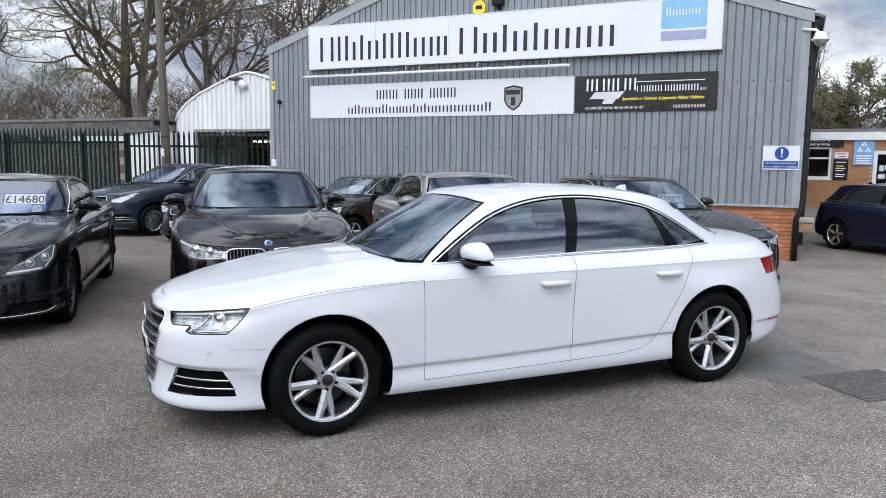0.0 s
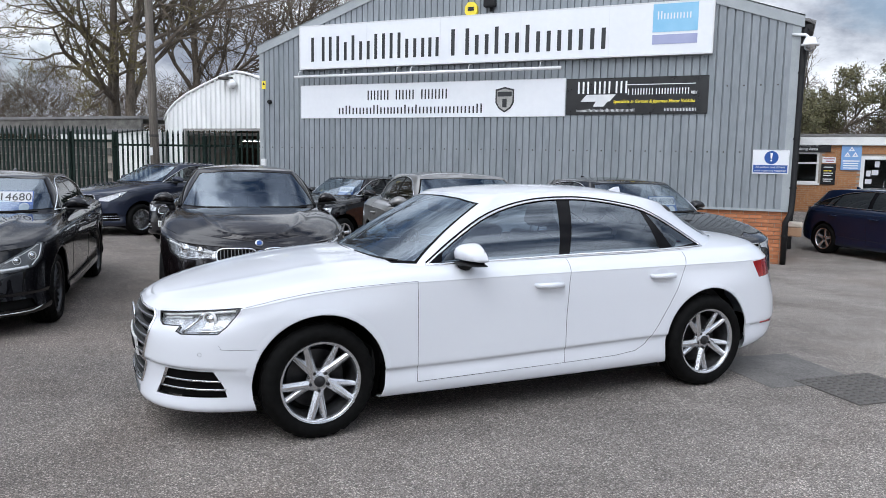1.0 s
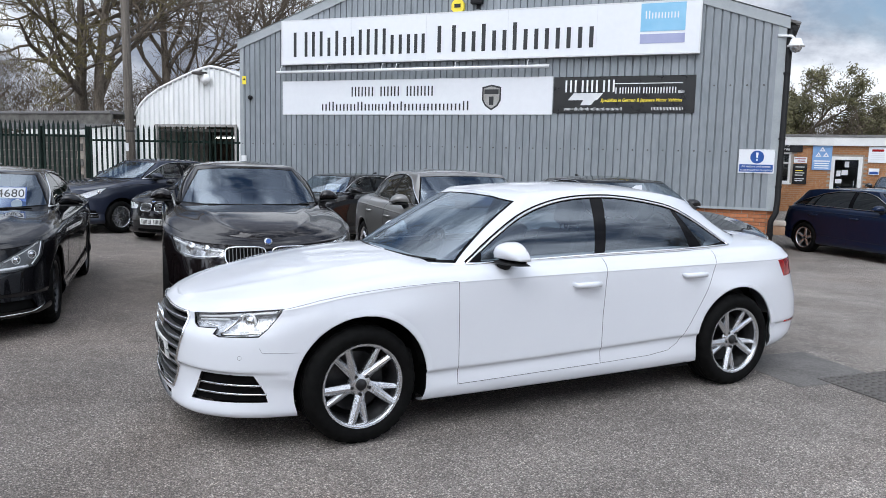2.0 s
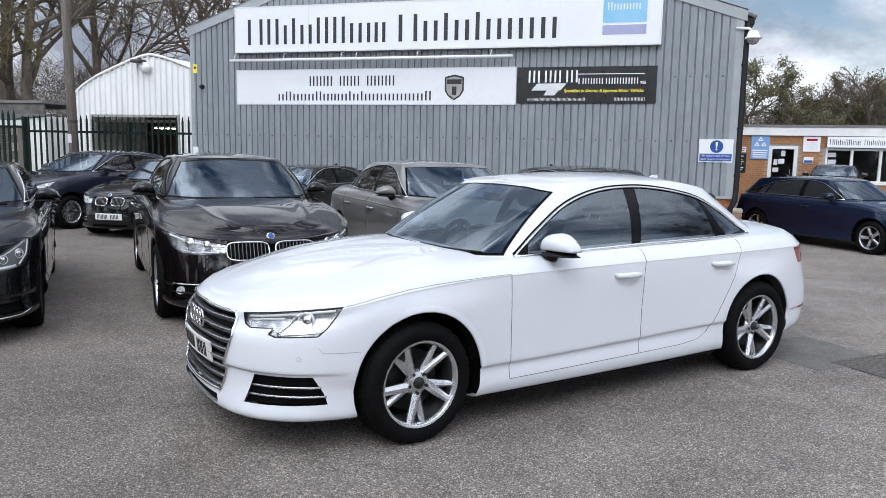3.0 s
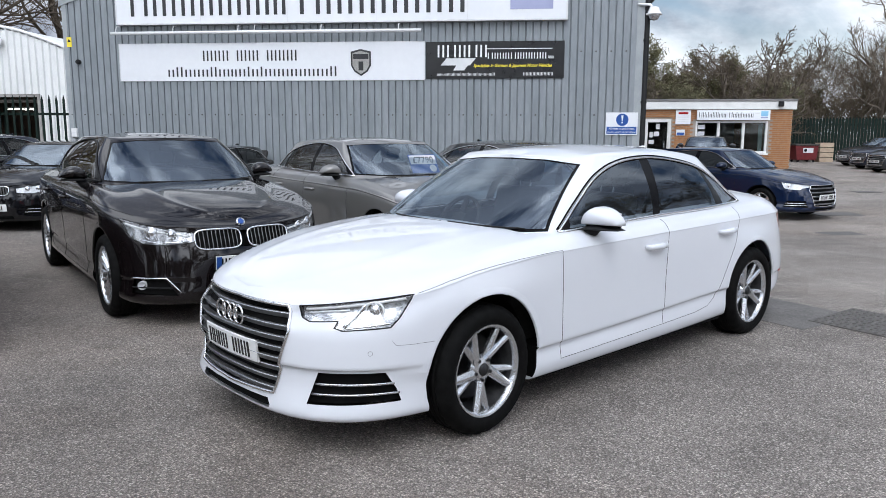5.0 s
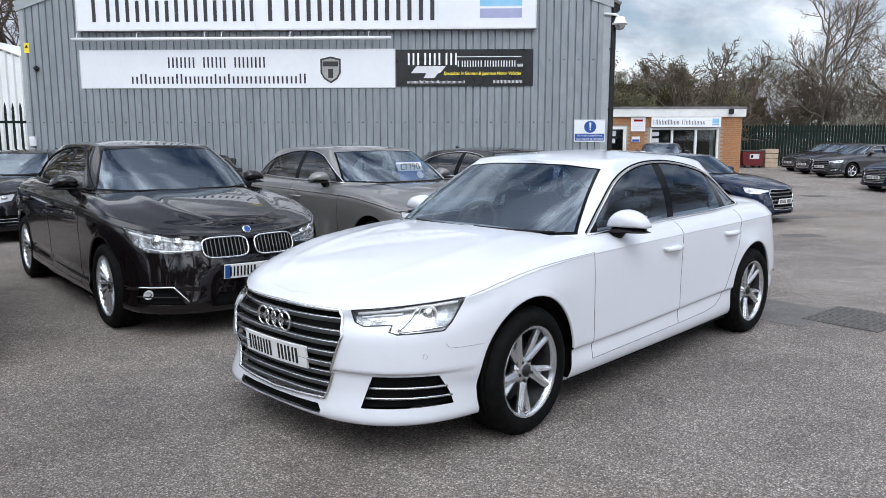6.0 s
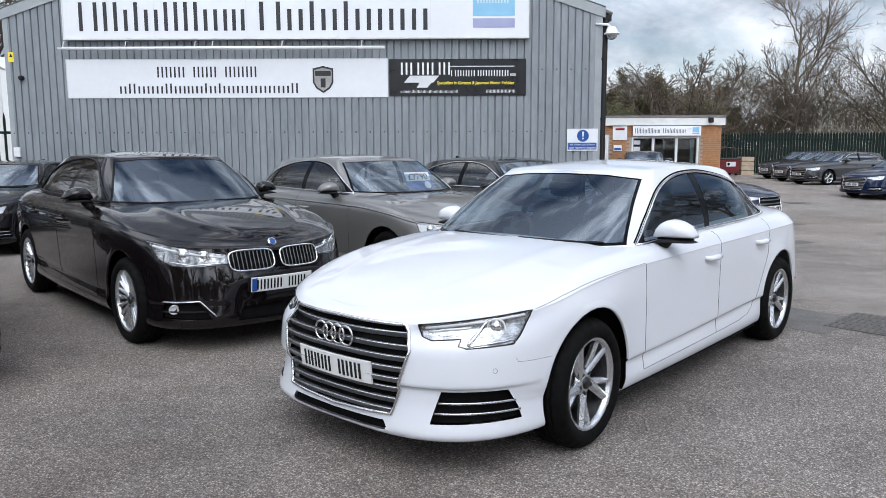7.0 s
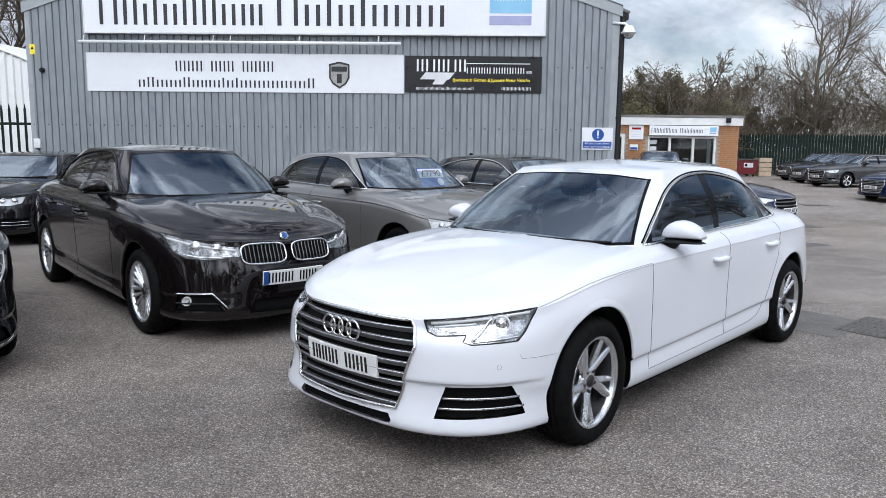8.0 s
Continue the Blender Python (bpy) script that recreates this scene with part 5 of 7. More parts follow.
def add_seats(root, spec, material):
    gx, ww = spec["gx0"], spec["W"]
    def seat_back(x, y, w, rec=18):
        bm = box(bmesh.new(), -0.06, 0.06, -w, w, 0, 0.62, bevel=0.04)
        o = part("seat", bm, material, root, smooth=False)
        o.matrix_basis = pose(x, y, 0.52, 0, rec, 0)
        hr = part("headrest", box(bmesh.new(), -0.05, 0.05, -0.13, 0.13, 0.66, 0.84, bevel=0.045), material, o)
        part("headrest_post", tube(bmesh.new(), [(0, -0.05, 0.6), (0, -0.05, 0.68)], 0.007, 6), SATIN, o)
        part("headrest_post", tube(bmesh.new(), [(0, 0.05, 0.6), (0, 0.05, 0.68)], 0.007, 6), SATIN, o)
    fx = gx + 1.12
    for y in (-0.37, 0.37):
        part("seat_base", box(bmesh.new(), fx - 0.5, fx + 0.02, y - 0.25, y + 0.25, 0.42, 0.57, bevel=0.05), material, root)
        seat_back(fx, y, 0.24)
    if spec.get("rear_seats", True):
        part("rear_bench", box(bmesh.new(), fx + 0.45, fx + 0.95, -0.62, 0.62, 0.44, 0.58, bevel=0.05), material, root)
        for y in (-0.38, 0.38):
            seat_back(fx + 0.95, y, 0.3, 24)
    part("dashboard", box(bmesh.new(), gx + 0.12, gx + 0.5, -ww + 0.19, ww - 0.19, 0.62, spec["belt"] - 0.045, bevel=0.05), SEAT, root)
    wheel = bmesh.new()
    tube(wheel, [(0.18 * math.cos(a), 0.18 * math.sin(a), 0) for a in (2 * math.pi * k / 24 for k in range(25))], 0.016, 8)
    box(wheel, -0.17, 0.17, -0.02, 0.02, -0.01, 0.01)
    box(wheel, -0.06, 0.06, -0.06, 0.06, -0.02, 0.02, bevel=0.01)
    part("steering_wheel", wheel, SEAT, root).matrix_basis = pose(gx + 0.62, 0.37, spec["belt"] - 0.07, 0, -62, 0)


def price_card(root, words, x, y, z, rz, tilt):
    """Blue and white price sheet inside the windscreen."""
    c = part("price_card", boxed(-0.2, 0.2, -0.002, 0.002, -0.16, 0.09), SIGN_BLUE, root, "blue and white price card inside the windscreen")
    c.matrix_basis = pose(x, y, z, tilt, 0, rz)
    part("card_face", boxed(-0.19, 0.19, -0.005, -0.0025, -0.04, 0.08), PAPER, c)
    text_mesh(words, 0.085, INK, c, pose(0, -0.006, -0.025), align="CENTER")
    part("card_disc", lathe(bmesh.new(), [(0.0, -0.005), (0.05, -0.005), (0.05, -0.003)], 20), PAPER, c).matrix_basis = pose(0.12, 0, -0.1)
    return c


HERO_RINGS = [  # nose x, tail x, half width, heights along the ring
    (-0.80, 3.66, 0.800, (0.175, 0.175, 0.185, 0.195, 0.24, 0.27)),
    (-0.895, 3.76, 0.872, (0.185, 0.185, 0.195, 0.205, 0.25, 0.29)),
    (-0.945, 3.84, 0.914, (0.25, 0.24, 0.272, 0.285, 0.31, 0.36)),
    (-0.950, 3.88, 0.894, (0.36, 0.35, 0.350, 0.395, 0.41, 0.46)),
    (-0.945, 3.87, 0.908, (0.48, 0.48, 0.50, 0.515, 0.56, 0.60)),
    (-0.922, 3.81, 0.918, (0.60, 0.61, 0.70, 0.725, 0.74, 0.77)),
    (-0.897, 3.765, 0.9095, (0.695, 0.750, 0.873, 0.892, 0.900, 0.915)),
    (-0.888, 3.755, 0.899, (0.704, 0.760, 0.882, 0.901, 0.909, 0.923)),
    (-0.864, 3.72, 0.866, (0.728, 0.788, 0.928, 0.946, 0.952, 0.962)),
    (-0.835, 3.68, 0.800, (0.748, 0.815, 0.962, 0.986, 0.992, 1.000)),
]
RING_STEP = [0, 1, 2, 3, 4, 5, 6, 7, 8, 9]


def fold(above, step, drop, width):
    """Insert a fold line into the flanks, a drop below the ring numbered above."""
    k = RING_STEP.index(above)
    xn, xt, _, z = HERO_RINGS[k]
    HERO_RINGS.insert(k if drop > 0 else k + 1, (xn - 0.1 * max(0.0, drop), xt + 0.3 * max(0.0, drop), width, tuple(v - drop for v in z)))
    RING_STEP.insert(k if drop > 0 else k + 1, step)


fold(6, 5.9, 0.007, 0.901)      # undercut of the shoulder line
fold(5.9, 5.7, 0.027, 0.9085)
fold(3, 3.3, -0.03, 0.9065)     # fold over the sill


def mirror_shell(s, z0, z1, inset):
    """A wing-shaped mirror housing: steep inner end, top falling to a low outer tip, flat back."""
    bm, rows = bmesh.new(), []
    for i in range(15):
        u = i / 14
        v = (u - 0.38) / (0.64 if u > 0.38 else 0.40)
        dome = max(0.05, 1 - v * v) ** 0.5
        top = z0 + (z1 - z0) * dome
        low = z0 + 0.008 * u
        deep = (0.12 - inset) * max(0.12, 1 - abs((u - 0.42) / 0.62) ** 2.6) ** 0.5
        y = s * (-0.105 + 0.215 * u)
        zc, hz = 0.5 * (top + low), 0.5 * (top - low)
        row = []
        for k in range(16):
            a = 2 * math.pi * k / 16
            c, d = math.cos(a), math.sin(a)
            x = -deep * abs(c) ** 0.8 if c < 0 else 0.028 * abs(c) ** 0.5
            row.append(bm.verts.new((x + 0.02 * u * u, y, zc + hz * math.copysign(abs(d) ** (0.75 if d > 0 else 0.45), d))))
        rows.append(row)
    for p, q in zip(rows, rows[1:]):
        for k in range(16):
            bm.faces.new((p[k], p[(k + 1) % 16], q[(k + 1) % 16], q[k]))
    bm.faces.new(rows[0])
    bm.faces.new(rows[-1][::-1])
    bmesh.ops.recalc_face_normals(bm, faces=bm.faces)
    return bm


def make_car(name, m, label, spec, category="car", group="parked cars"):
    """A whole car from its spec, on the ground at pose m."""
    root = empty(name, m, label, category, group)
    S = spec
    body_m = S["paint"]
    hz, wb, ws = S.get("hz", 1.0), S["wb"], S["W"] / 0.917
    dn, dt = S.get("nose", -0.95) + 0.95, S.get("tail", 3.84) - 3.84
    fine = S.get("fine", 1)
    count = (16, 44, 14) if fine else (10, 26, 8)
    zt = S.get("tailz", (0, 0, 0, 0, 0, 0))
    af, nf = S.get("front", (0.80, 2.4))
    ar, nr = S.get("rear", (0.75, 2.6))
    rings = []
    for k, (xn, xt, w, z) in enumerate(S.get("rings", HERO_RINGS)):
        lift = S.get("ring_lift", {}).get(k, (0, 0, 0, 0, 0, 0))
        zz = [(0.185 + (v - 0.185) * hz) + a for v, a in zip(z, lift)]
        xn_k = xn + dn + S.get("rake", 0.0) * (RING_STEP[k] / 9) ** 2
        low = max(0.0, 1 - RING_STEP[k] / 4.5)
        nose_n, nose_a = S["nose_n"].get(RING_STEP[k], (2.2, af)) if "nose_n" in S else (nf + 0.6 * low, af)
        rings.append(contour(xn_k, xt + dt, w * ws, nose_a, nose_n, ar, nr, zz, count, S.get("taper", (0.03, 0.05))))
    g = rings_to_grid(rings, 57 if fine else 25)
    for xa in (0.0, wb):
        swell = S.get("blister", 0.0) * np.exp(-((g[:, :, 0] - xa) / 0.36) ** 2)
        up = np.clip((g[:, :, 2] - 0.22) / 0.2, 0, 1) * np.clip((0.86 - g[:, :, 2]) / 0.16, 0, 1)
        g[:, :, 1] -= swell * up * up * (3 - 2 * up) * np.clip(-g[:, :, 1] / 0.6, 0, 1) ** 2
    top = g[-1]
    hoodx, hoodz = zip(*S["deckline"])
    deck_rows = 22 if fine else 12
    cap = np.empty((deck_rows, top.shape[0], 3))
    along = np.array([smooth01(S.get("nose", -0.95) + 0.1, S.get("nose", -0.95) + 0.45, x) * (1 - smooth01(S["gx0"] - 0.1, S["gx0"] + 0.15, x)) for x in top[:, 0]])
    for i in range(deck_rows):
        t = 1 - i / (deck_rows - 1)
        cap[i, :, 0], cap[i, :, 1] = top[:, 0], top[:, 1] * t
        rise = pchip(hoodx, hoodz, top[:, 0]) - top[:, 2]
        rise = 0.5 * (rise + np.sqrt(rise * rise + 0.0003))
        cap[i, :, 2] = top[:, 2] + rise * (1 - t ** 2.4) * np.clip(np.abs(top[:, 1]) / 0.32, 0, 1) ** 0.8 + S.get("hood_line", 0.0) * along * max(0.0, 1 - abs(t - 0.62) / 0.11)
    bm = bmesh.new()
    grid_mesh(bm, g)
    grid_mesh(bm, cap)
    sh = Shell(bm)
    X, Y, Z = (1, 0, 0), (0, 1, 0), (0, 0, 1)
    # greenhouse
    base = contour(S["gx0"], S["gx1"], S["gw"], S.get("gaf", 0.5), 2.6, S.get("gar", 1.2), 2.2, S["gz0"], count, (0.0, 0.0))
    roof = contour(S["rx0"], S["rx1"], S["rw"], 0.14, 2.5, 0.4, 2.4, S["rz"], count, (0.01, 0.05))
    gr = []
    for t in (0.0, 0.1, 0.22, 0.45, 0.7, 0.88, 1.0):
        p = base + (roof - base) * t
        p[:, 1] *= 1 + 0.045 * math.sin(math.pi * t)
        p[:, 2] += 0.012 * math.sin(math.pi * t)
        flare = np.array([smooth01(S["gx1"] - 0.95, S["gx1"] - 0.35, q) for q in p[:, 0]]) * 0.075 * (1 - t) ** 5
        p[:, 1] -= flare * np.minimum(1, np.abs(p[:, 1]) / 0.3)
        gr.append(p)
    gg = rings_to_grid(gr, 20 if fine else 12)
    rt = gg[-1]
    rx, rz = zip(*S["roofline"])
    rc = np.empty((9, rt.shape[0], 3))
    for i in range(9):
        t = 1 - i / 8
        rc[i, :, 0], rc[i, :, 1] = rt[:, 0], rt[:, 1] * t
        zc = np.maximum(pchip(rx, rz, rt[:, 0]), rt[:, 2] + 0.002)
        rc[i, :, 2] = rt[:, 2] + (zc - rt[:, 2]) * (1 - t ** 2.2)
    bm2 = bmesh.new()
    grid_mesh(bm2, gg)
    grid_mesh(bm2, rc)
    gh = Shell(bm2)
    # cabin opening in the deck
    for f in [f for f in sh.bm.faces]:
        c = f.calc_center_median()
        if S["gx0"] + 0.12 < c.x < S["gx1"] - 0.1 and abs(c.y) < S["gw"] - 0.1 - 0.25 * smooth01(S["gx1"] - 1.0, S["gx1"], c.x) and c.z > S["belt"] - 0.12:
            f[sh.layer] = 99
    side_ok = lambda f: f.calc_center_median().y < -0.35 * ws
    lower_front = lambda f: f.calc_center_median().x < 0.3
    # wheel arches
    for x, r in ((0.0, S.get("arch", 0.378)), (wb, S.get("arch_r", S.get("arch", 0.378) - 0.008))):
        circle = [(x + S.get("arch_x", 0.018) + r * math.cos(a), S["tyre"] + r * math.sin(a)) for a in (2 * math.pi * k / 36 for k in range(36))]
        sh.stamp(circle, X, Z, side_ok, 98)
    A = S.get("hl_axis", (0.739, -0.674, 0.0))
    inward = Vector((-A[1], A[0], 0)).normalized()
    inward = inward if inward.x > 0 else -inward
    if "headlight" in S:
        sh.stamp(S["headlight"], A, Z, lower_front, 2)
    if "grille" in S:
        sh.stamp(S["grille"], Y, Z, lower_front, 3)
    if "intake" in S:
        sh.stamp(S["intake"], A, Z, lower_front, 4)
    if "lip" in S:
        sh.stamp(S["lip"], Y, Z, lower_front, 5)
    if "tail_lamp" in S:
        sh.stamp(S["tail_lamp"], X, Z, side_ok, 6)
    if fine:
        sh.stamp(S["door_f"], X, Z, side_ok, 7)
        sh.stamp(S["door_r"], X, Z, side_ok, 8)
    # glass
    gside = lambda f: f.calc_center_median().y < -0.3 * ws and abs(f.normal.y) > 0.35
    gfront = lambda f: f.normal.x < -0.2 and f.calc_center_median().x < S["rx0"] + 0.3
    gback = lambda f: f.normal.x > 0.15 and f.calc_center_median().x > S["rx1"] - 0.3
    gh.stamp(S["screen"], Y, Z, gfront, 10)
    zs = [p[1] for p in S["screen"]]
    zm = 0.5 * (min(zs) + max(zs))
    gh.stamp([(y if y > 0 else y * 0.972, zm + (z - zm) * 0.94 + 0.004) for y, z in S["screen"]], Y, Z, gfront, 13, only=10)
    if "rear_screen" in S:
        gh.stamp(S["rear_screen"], Y, Z, gback, 11)
    gh.stamp(S["dlo"], X, Z, gside, 12)
    for i, w in enumerate(S["windows"]):
        gh.stamp(w, X, Z, gside, 20 + i, only=12)
    # parts of the lower body
    skin("body", sh.take(0), body_m, root)
    for s, sd in ((-1, -1), (1, 1)):
        if fine:
            d1 = skin("front_door", sh.take(7, sd), body_m, root)
            d2 = skin("rear_door", sh.take(8, sd), body_m, root)
        else:
            d1 = d2 = root
        if "handles" in S:
            for d, (hx, hzz) in zip((d1, d2), S["handles"]):
                p = on_skin(sh.tree, [(hx, hzz)], "y")
                if p:
                    hb = bmesh.new()
                    yy = p[0].y
                    tube(hb, [(hx - 0.105, yy + 0.006, hzz + 0.004), (hx - 0.09, yy - 0.024, hzz), (hx + 0.02, yy - 0.032, hzz), (hx + 0.085, yy - 0.024, hzz), (hx + 0.10, yy + 0.006, hzz)], [0.013, 0.0175, 0.020, 0.0185, 0.013], 12)
                    if s > 0:
                        for v in hb.verts:
                            v.co.y *= -1
                        bmesh.ops.reverse_faces(hb, faces=hb.faces)
                    part("door_handle", hb, body_m, d, smooth=True)
                    cup = lathe(bmesh.new(), [(0.0, 0.0), (0.028, -0.001), (0.034, -0.003)], 16)
                    for v in cup.verts:
                        v.co = Vector((hx - 0.01 + v.co.x * 1.7, (yy - 0.001 + v.co.y * 0.3) * -s if s > 0 else yy - 0.001 + v.co.y * 0.3, hzz + 0.012 + v.co.z * 1.1))
                    part("handle_cup", cup, body_m, d, smooth=True)
        if "headlight" in S:
            lamp = skin("headlight", sh.take(2, sd, 0, inward * 0.013), S.get("lamp_back", REFLECTOR), root, "clear headlight with chrome reflectors")
            if lamp:
                o = skin("lens", sh.take(2, sd, 0.001), LENS, lamp)
                o.visible_shadow = False
                vs = [v.co for v in lamp.data.vertices]
                nrm = Vector((-A[1], A[0], 0)).normalized()
                nrm = nrm if nrm.x > 0 else -nrm
                def lay(path, lift):
                    row = []
                    for pa, pz in path:
                        hit = sh.tree.ray_cast(Vector(A) * pa + Vector((0, 0, pz)) - nrm * 2, nrm)
                        if hit[0] is not None:
                            c = hit[0] + hit[1] * lift
                            row.append(Vector((c.x, c.y * -s, c.z)))
                    return row
                rim = lay(dense(S["headlight"], 0.03, True), -0.001)
                if len(rim) > 3:
                    part("lamp_edge", tube(bmesh.new(), rim, S.get("lamp_edge", 0.0034), 5, False), BLACK_PLASTIC, lamp)
                for st, rad, mt in S.get("lamp_strips", ()):
                    row = []
                    for pa, pz in dense(st, 0.02):
                        nrm = Vector((-A[1], A[0], 0)).normalized()
                        nrm = nrm if nrm.x > 0 else -nrm
                        hit = sh.tree.ray_cast(Vector(A) * pa + Vector((0, 0, pz)) - nrm * 2, nrm)
                        if hit[0] is not None:
                            c = hit[0] - hit[1] * 0.012
                            row.append(Vector((c.x, c.y * -s, c.z)))
                    if len(row) > 1:
                        part("lamp_strip", tube(bmesh.new(), row, rad, 6), mt, lamp, smooth=True)
                for frac, zf, r in S.get("projectors", ()):
                    p_lo, p_hi = min(v.dot(Vector((A[0], A[1] * -s, 0))) for v in vs), max(v.dot(Vector((A[0], A[1] * -s, 0))) for v in vs)
                    z_lo, z_hi = min(v.z for v in vs), max(v.z for v in vs)
                    t_a, t_z = p_lo + (p_hi - p_lo) * frac, z_lo + (z_hi - z_lo) * zf
                    v = min(vs, key=lambda v: (v.dot(Vector((A[0], A[1] * -s, 0))) - t_a) ** 2 + (v.z - t_z) ** 2)
                    pb = lathe(bmesh.new(), [(0.0, -0.014), (r * 0.5, -0.011), (r * 0.78, -0.002), (r * 0.8, 0.002), (r, -0.006), (r * 1.05, 0.01)], 24, "x")
                    rg = part("lamp_ring", lathe(bmesh.new(), [(r * 1.02, 0.006), (r * 1.06, -0.008), (r * 1.2, -0.010), (r * 1.24, 0.006)], 24, "x"), S.get("ring_mat", LAMP_WHITE), lamp, smooth=True)
                    rg.matrix_basis = Matrix.Translation(v) @ pose(0, 0, 0, 0, 0, S.get("lamp_turn", 28) * -s)
                    part("projector", pb, CHROME, lamp, smooth=True).matrix_basis = Matrix.Translation(v) @ pose(0, 0, 0, 0, 0, S.get("lamp_turn", 28) * -s)
        if "intake" in S:
            it = skin("side_intake", sh.take(4, sd, 0, inward * 0.03), DARK, root, "black lower intake with trim")
            if it:
                for j, zf in enumerate(S.get("intake_bars", ())):
                    pts = [p for p in dense(S["intake"], 0.02, True)]
                    zl = min(p[1] for p in pts) + (max(p[1] for p in pts) - min(p[1] for p in pts)) * zf
                    pa = width_at(S["intake"], zl)
                    if pa:
                        row = []
                        for k in range(13):
                            a_ = min(pa) + (max(pa) - min(pa)) * k / 12
                            av = Vector(A)
                            nrm = Vector((-A[1], A[0], 0))
                            o = av * a_ + Vector((0, 0, zl)) + nrm * -2
                            hit = sh.tree.ray_cast(o, nrm) if nrm.x > 0 else sh.tree.ray_cast(av * a_ + Vector((0, 0, zl)) + nrm * 2, -nrm)
                            if hit[0] is not None:
                                row.append(Vector((hit[0].x + 0.008, hit[0].y * -s, hit[0].z)))
                        if len(row) > 2:
                            part("intake_bar", tube(bmesh.new(), row, 0.0065, 6), S.get("bar_mat", SATIN), it, smooth=True)
        nrm = Vector((-A[1], A[0], 0)).normalized()
        nrm = nrm if nrm.x > 0 else -nrm
        for path in S.get("bumper_trim", ()):
            row = []
            for pa, pz in dense(path, 0.02):
                hit = sh.tree.ray_cast(Vector(A) * pa + Vector((0, 0, pz)) - nrm * 2, nrm)
                if hit[0] is not None:
                    row.append(Vector((hit[0].x, hit[0].y * -s, hit[0].z)))
            if len(row) > 2:
                part("bumper_trim", tube(bmesh.new(), row, 0.0065, 6), CHROME, root, smooth=True)
        for pa, pz, r in S.get("fog", ()):
            hit = sh.tree.ray_cast(Vector(A) * pa + Vector((0, 0, pz)) - nrm * 2, nrm)
            if hit[0] is not None:
                fl = part("fog_lamp", lathe(bmesh.new(), [(0.0, 0.012), (r * 0.5, 0.016), (r * 0.85, 0.004), (r * 0.9, -0.008), (r, -0.01), (r * 1.05, 0.02)], 24, "x"), REFLECTOR, root, "round clear fog lamp", smooth=True)
                fl.matrix_basis = Matrix.Translation((hit[0].x + 0.02, hit[0].y * -s, hit[0].z)) @ pose(0, 0, 0, 0, 0, -38 * s)
        for px_, pz, r in S.get("sensors", ()):
            hit = sh.tree.ray_cast(Vector((-3, px_, pz)), Vector((1, 0, 0)))
            if hit[0] is not None:
                so = part("parking_sensor", lathe(bmesh.new(), [(r * 0.9, 0.002), (r * 0.9, -0.0012), (r * 1.05, -0.0012), (r * 1.05, 0.002)], 20, "x"), SLAT_GREY, root, "thin round parking sensor edge")
                turn = Vector((-1, 0, 0)).rotation_difference(Vector((hit[1].x, hit[1].y * -s, hit[1].z)))
                so.matrix_basis = Matrix.Translation((hit[0].x, hit[0].y * -s, hit[0].z)) @ turn.to_matrix().to_4x4()
        for line in S.get("reflectors", ()):
            row = [Vector((p.x, p.y * -s, p.z)) for p in on_skin(sh.tree, dense(line, 0.02), "y", 0.001)]
            if len(row) > 2:
                part("rear_reflector", tube(bmesh.new(), row, 0.009, 6), RED_LENS, root, smooth=True)
        skin("tail_lamp", sh.take(6, sd), RED_LENS, root)
    if "grille" in S:
        gl = skin("grille", sh.take(3, 0, 0, (0.035, 0, 0)), DARK, root, S.get("grille_label", "black grille with chrome frame and slats"))
        S["grille_fn"](root, gl, sh, S)
    if "lip" in S:
        skin("lower_intake", sh.take(5, 0, 0, (0.02, 0, 0)), DARK, root)
    # parts of the greenhouse
    skin("roof", gh.take(0), S.get("roof_paint", body_m), root)
    ws_ = skin("windscreen", gh.take(13), SCREEN, root, "tinted windscreen reflecting sky")
    if ws_:
        ws_.visible_shadow = False
        skin("screen_border", gh.take(10), GLOSS_BLACK, ws_)
    skin("rear_window", gh.take(11), GLASS_DARK, root)
    for s in (-1, 1):
        skin("pillar_trim", gh.take(12, s, -0.001), GLOSS_BLACK, root)
        for i in range(len(S["windows"])):
            w = skin("side_window", gh.take(20 + i, s), S.get("glass", GLASS), root)
            if w:
                w.visible_shadow = False
    # chrome strip round the side windows
    if "trim" in S:
        pts = on_skin(gh.tree, dense(S["dlo"], 0.04, True), "y", 0.005)
        if len(pts) > 4:
            for q in (pts, [Vector((p.x, -p.y, p.z)) for p in pts]):
                part("window_trim", tube(bmesh.new(), q, S.get("trim_r", 0.007), 5, False), S["trim"], root, smooth=True)
        sill = on_skin(gh.tree, dense([S["dlo"][0], S["dlo"][-1], S["dlo"][-2]], 0.05), "y", 0.003)
        if fine and len(sill) > 4:
            for q in (sill, [Vector((p.x, -p.y, p.z)) for p in sill]):
                part("window_trim", tube(bmesh.new(), q, 0.011, 6), S["trim"], root, smooth=True)
    if "seal" in S:
        pts = on_skin(gh.tree, dense(S["seal"], 0.04), "y", 0.001)
        for q in (pts, [Vector((p.x, -p.y, p.z)) for p in pts]):
            part("window_seal", tube(bmesh.new(), q, 0.0055, 6), DARK, root, smooth=True)
    # shut lines
    if fine:
        for line in S.get("gaps", ()):
            pts = on_skin(sh.tree, dense(line, 0.014), "y", 0.0004)
            if len(pts) > 2:
                for q in (pts, [Vector((p.x, -p.y, p.z)) for p in pts]):
                    part("shut_line", tube(bmesh.new(), q, 0.0016 if line[0][1] < 0.3 or line[-1][1] > 0.95 else 0.0008 if len(line) < 5 else 0.0013, 5), GAP_GREY if S is HERO else DARK, root)
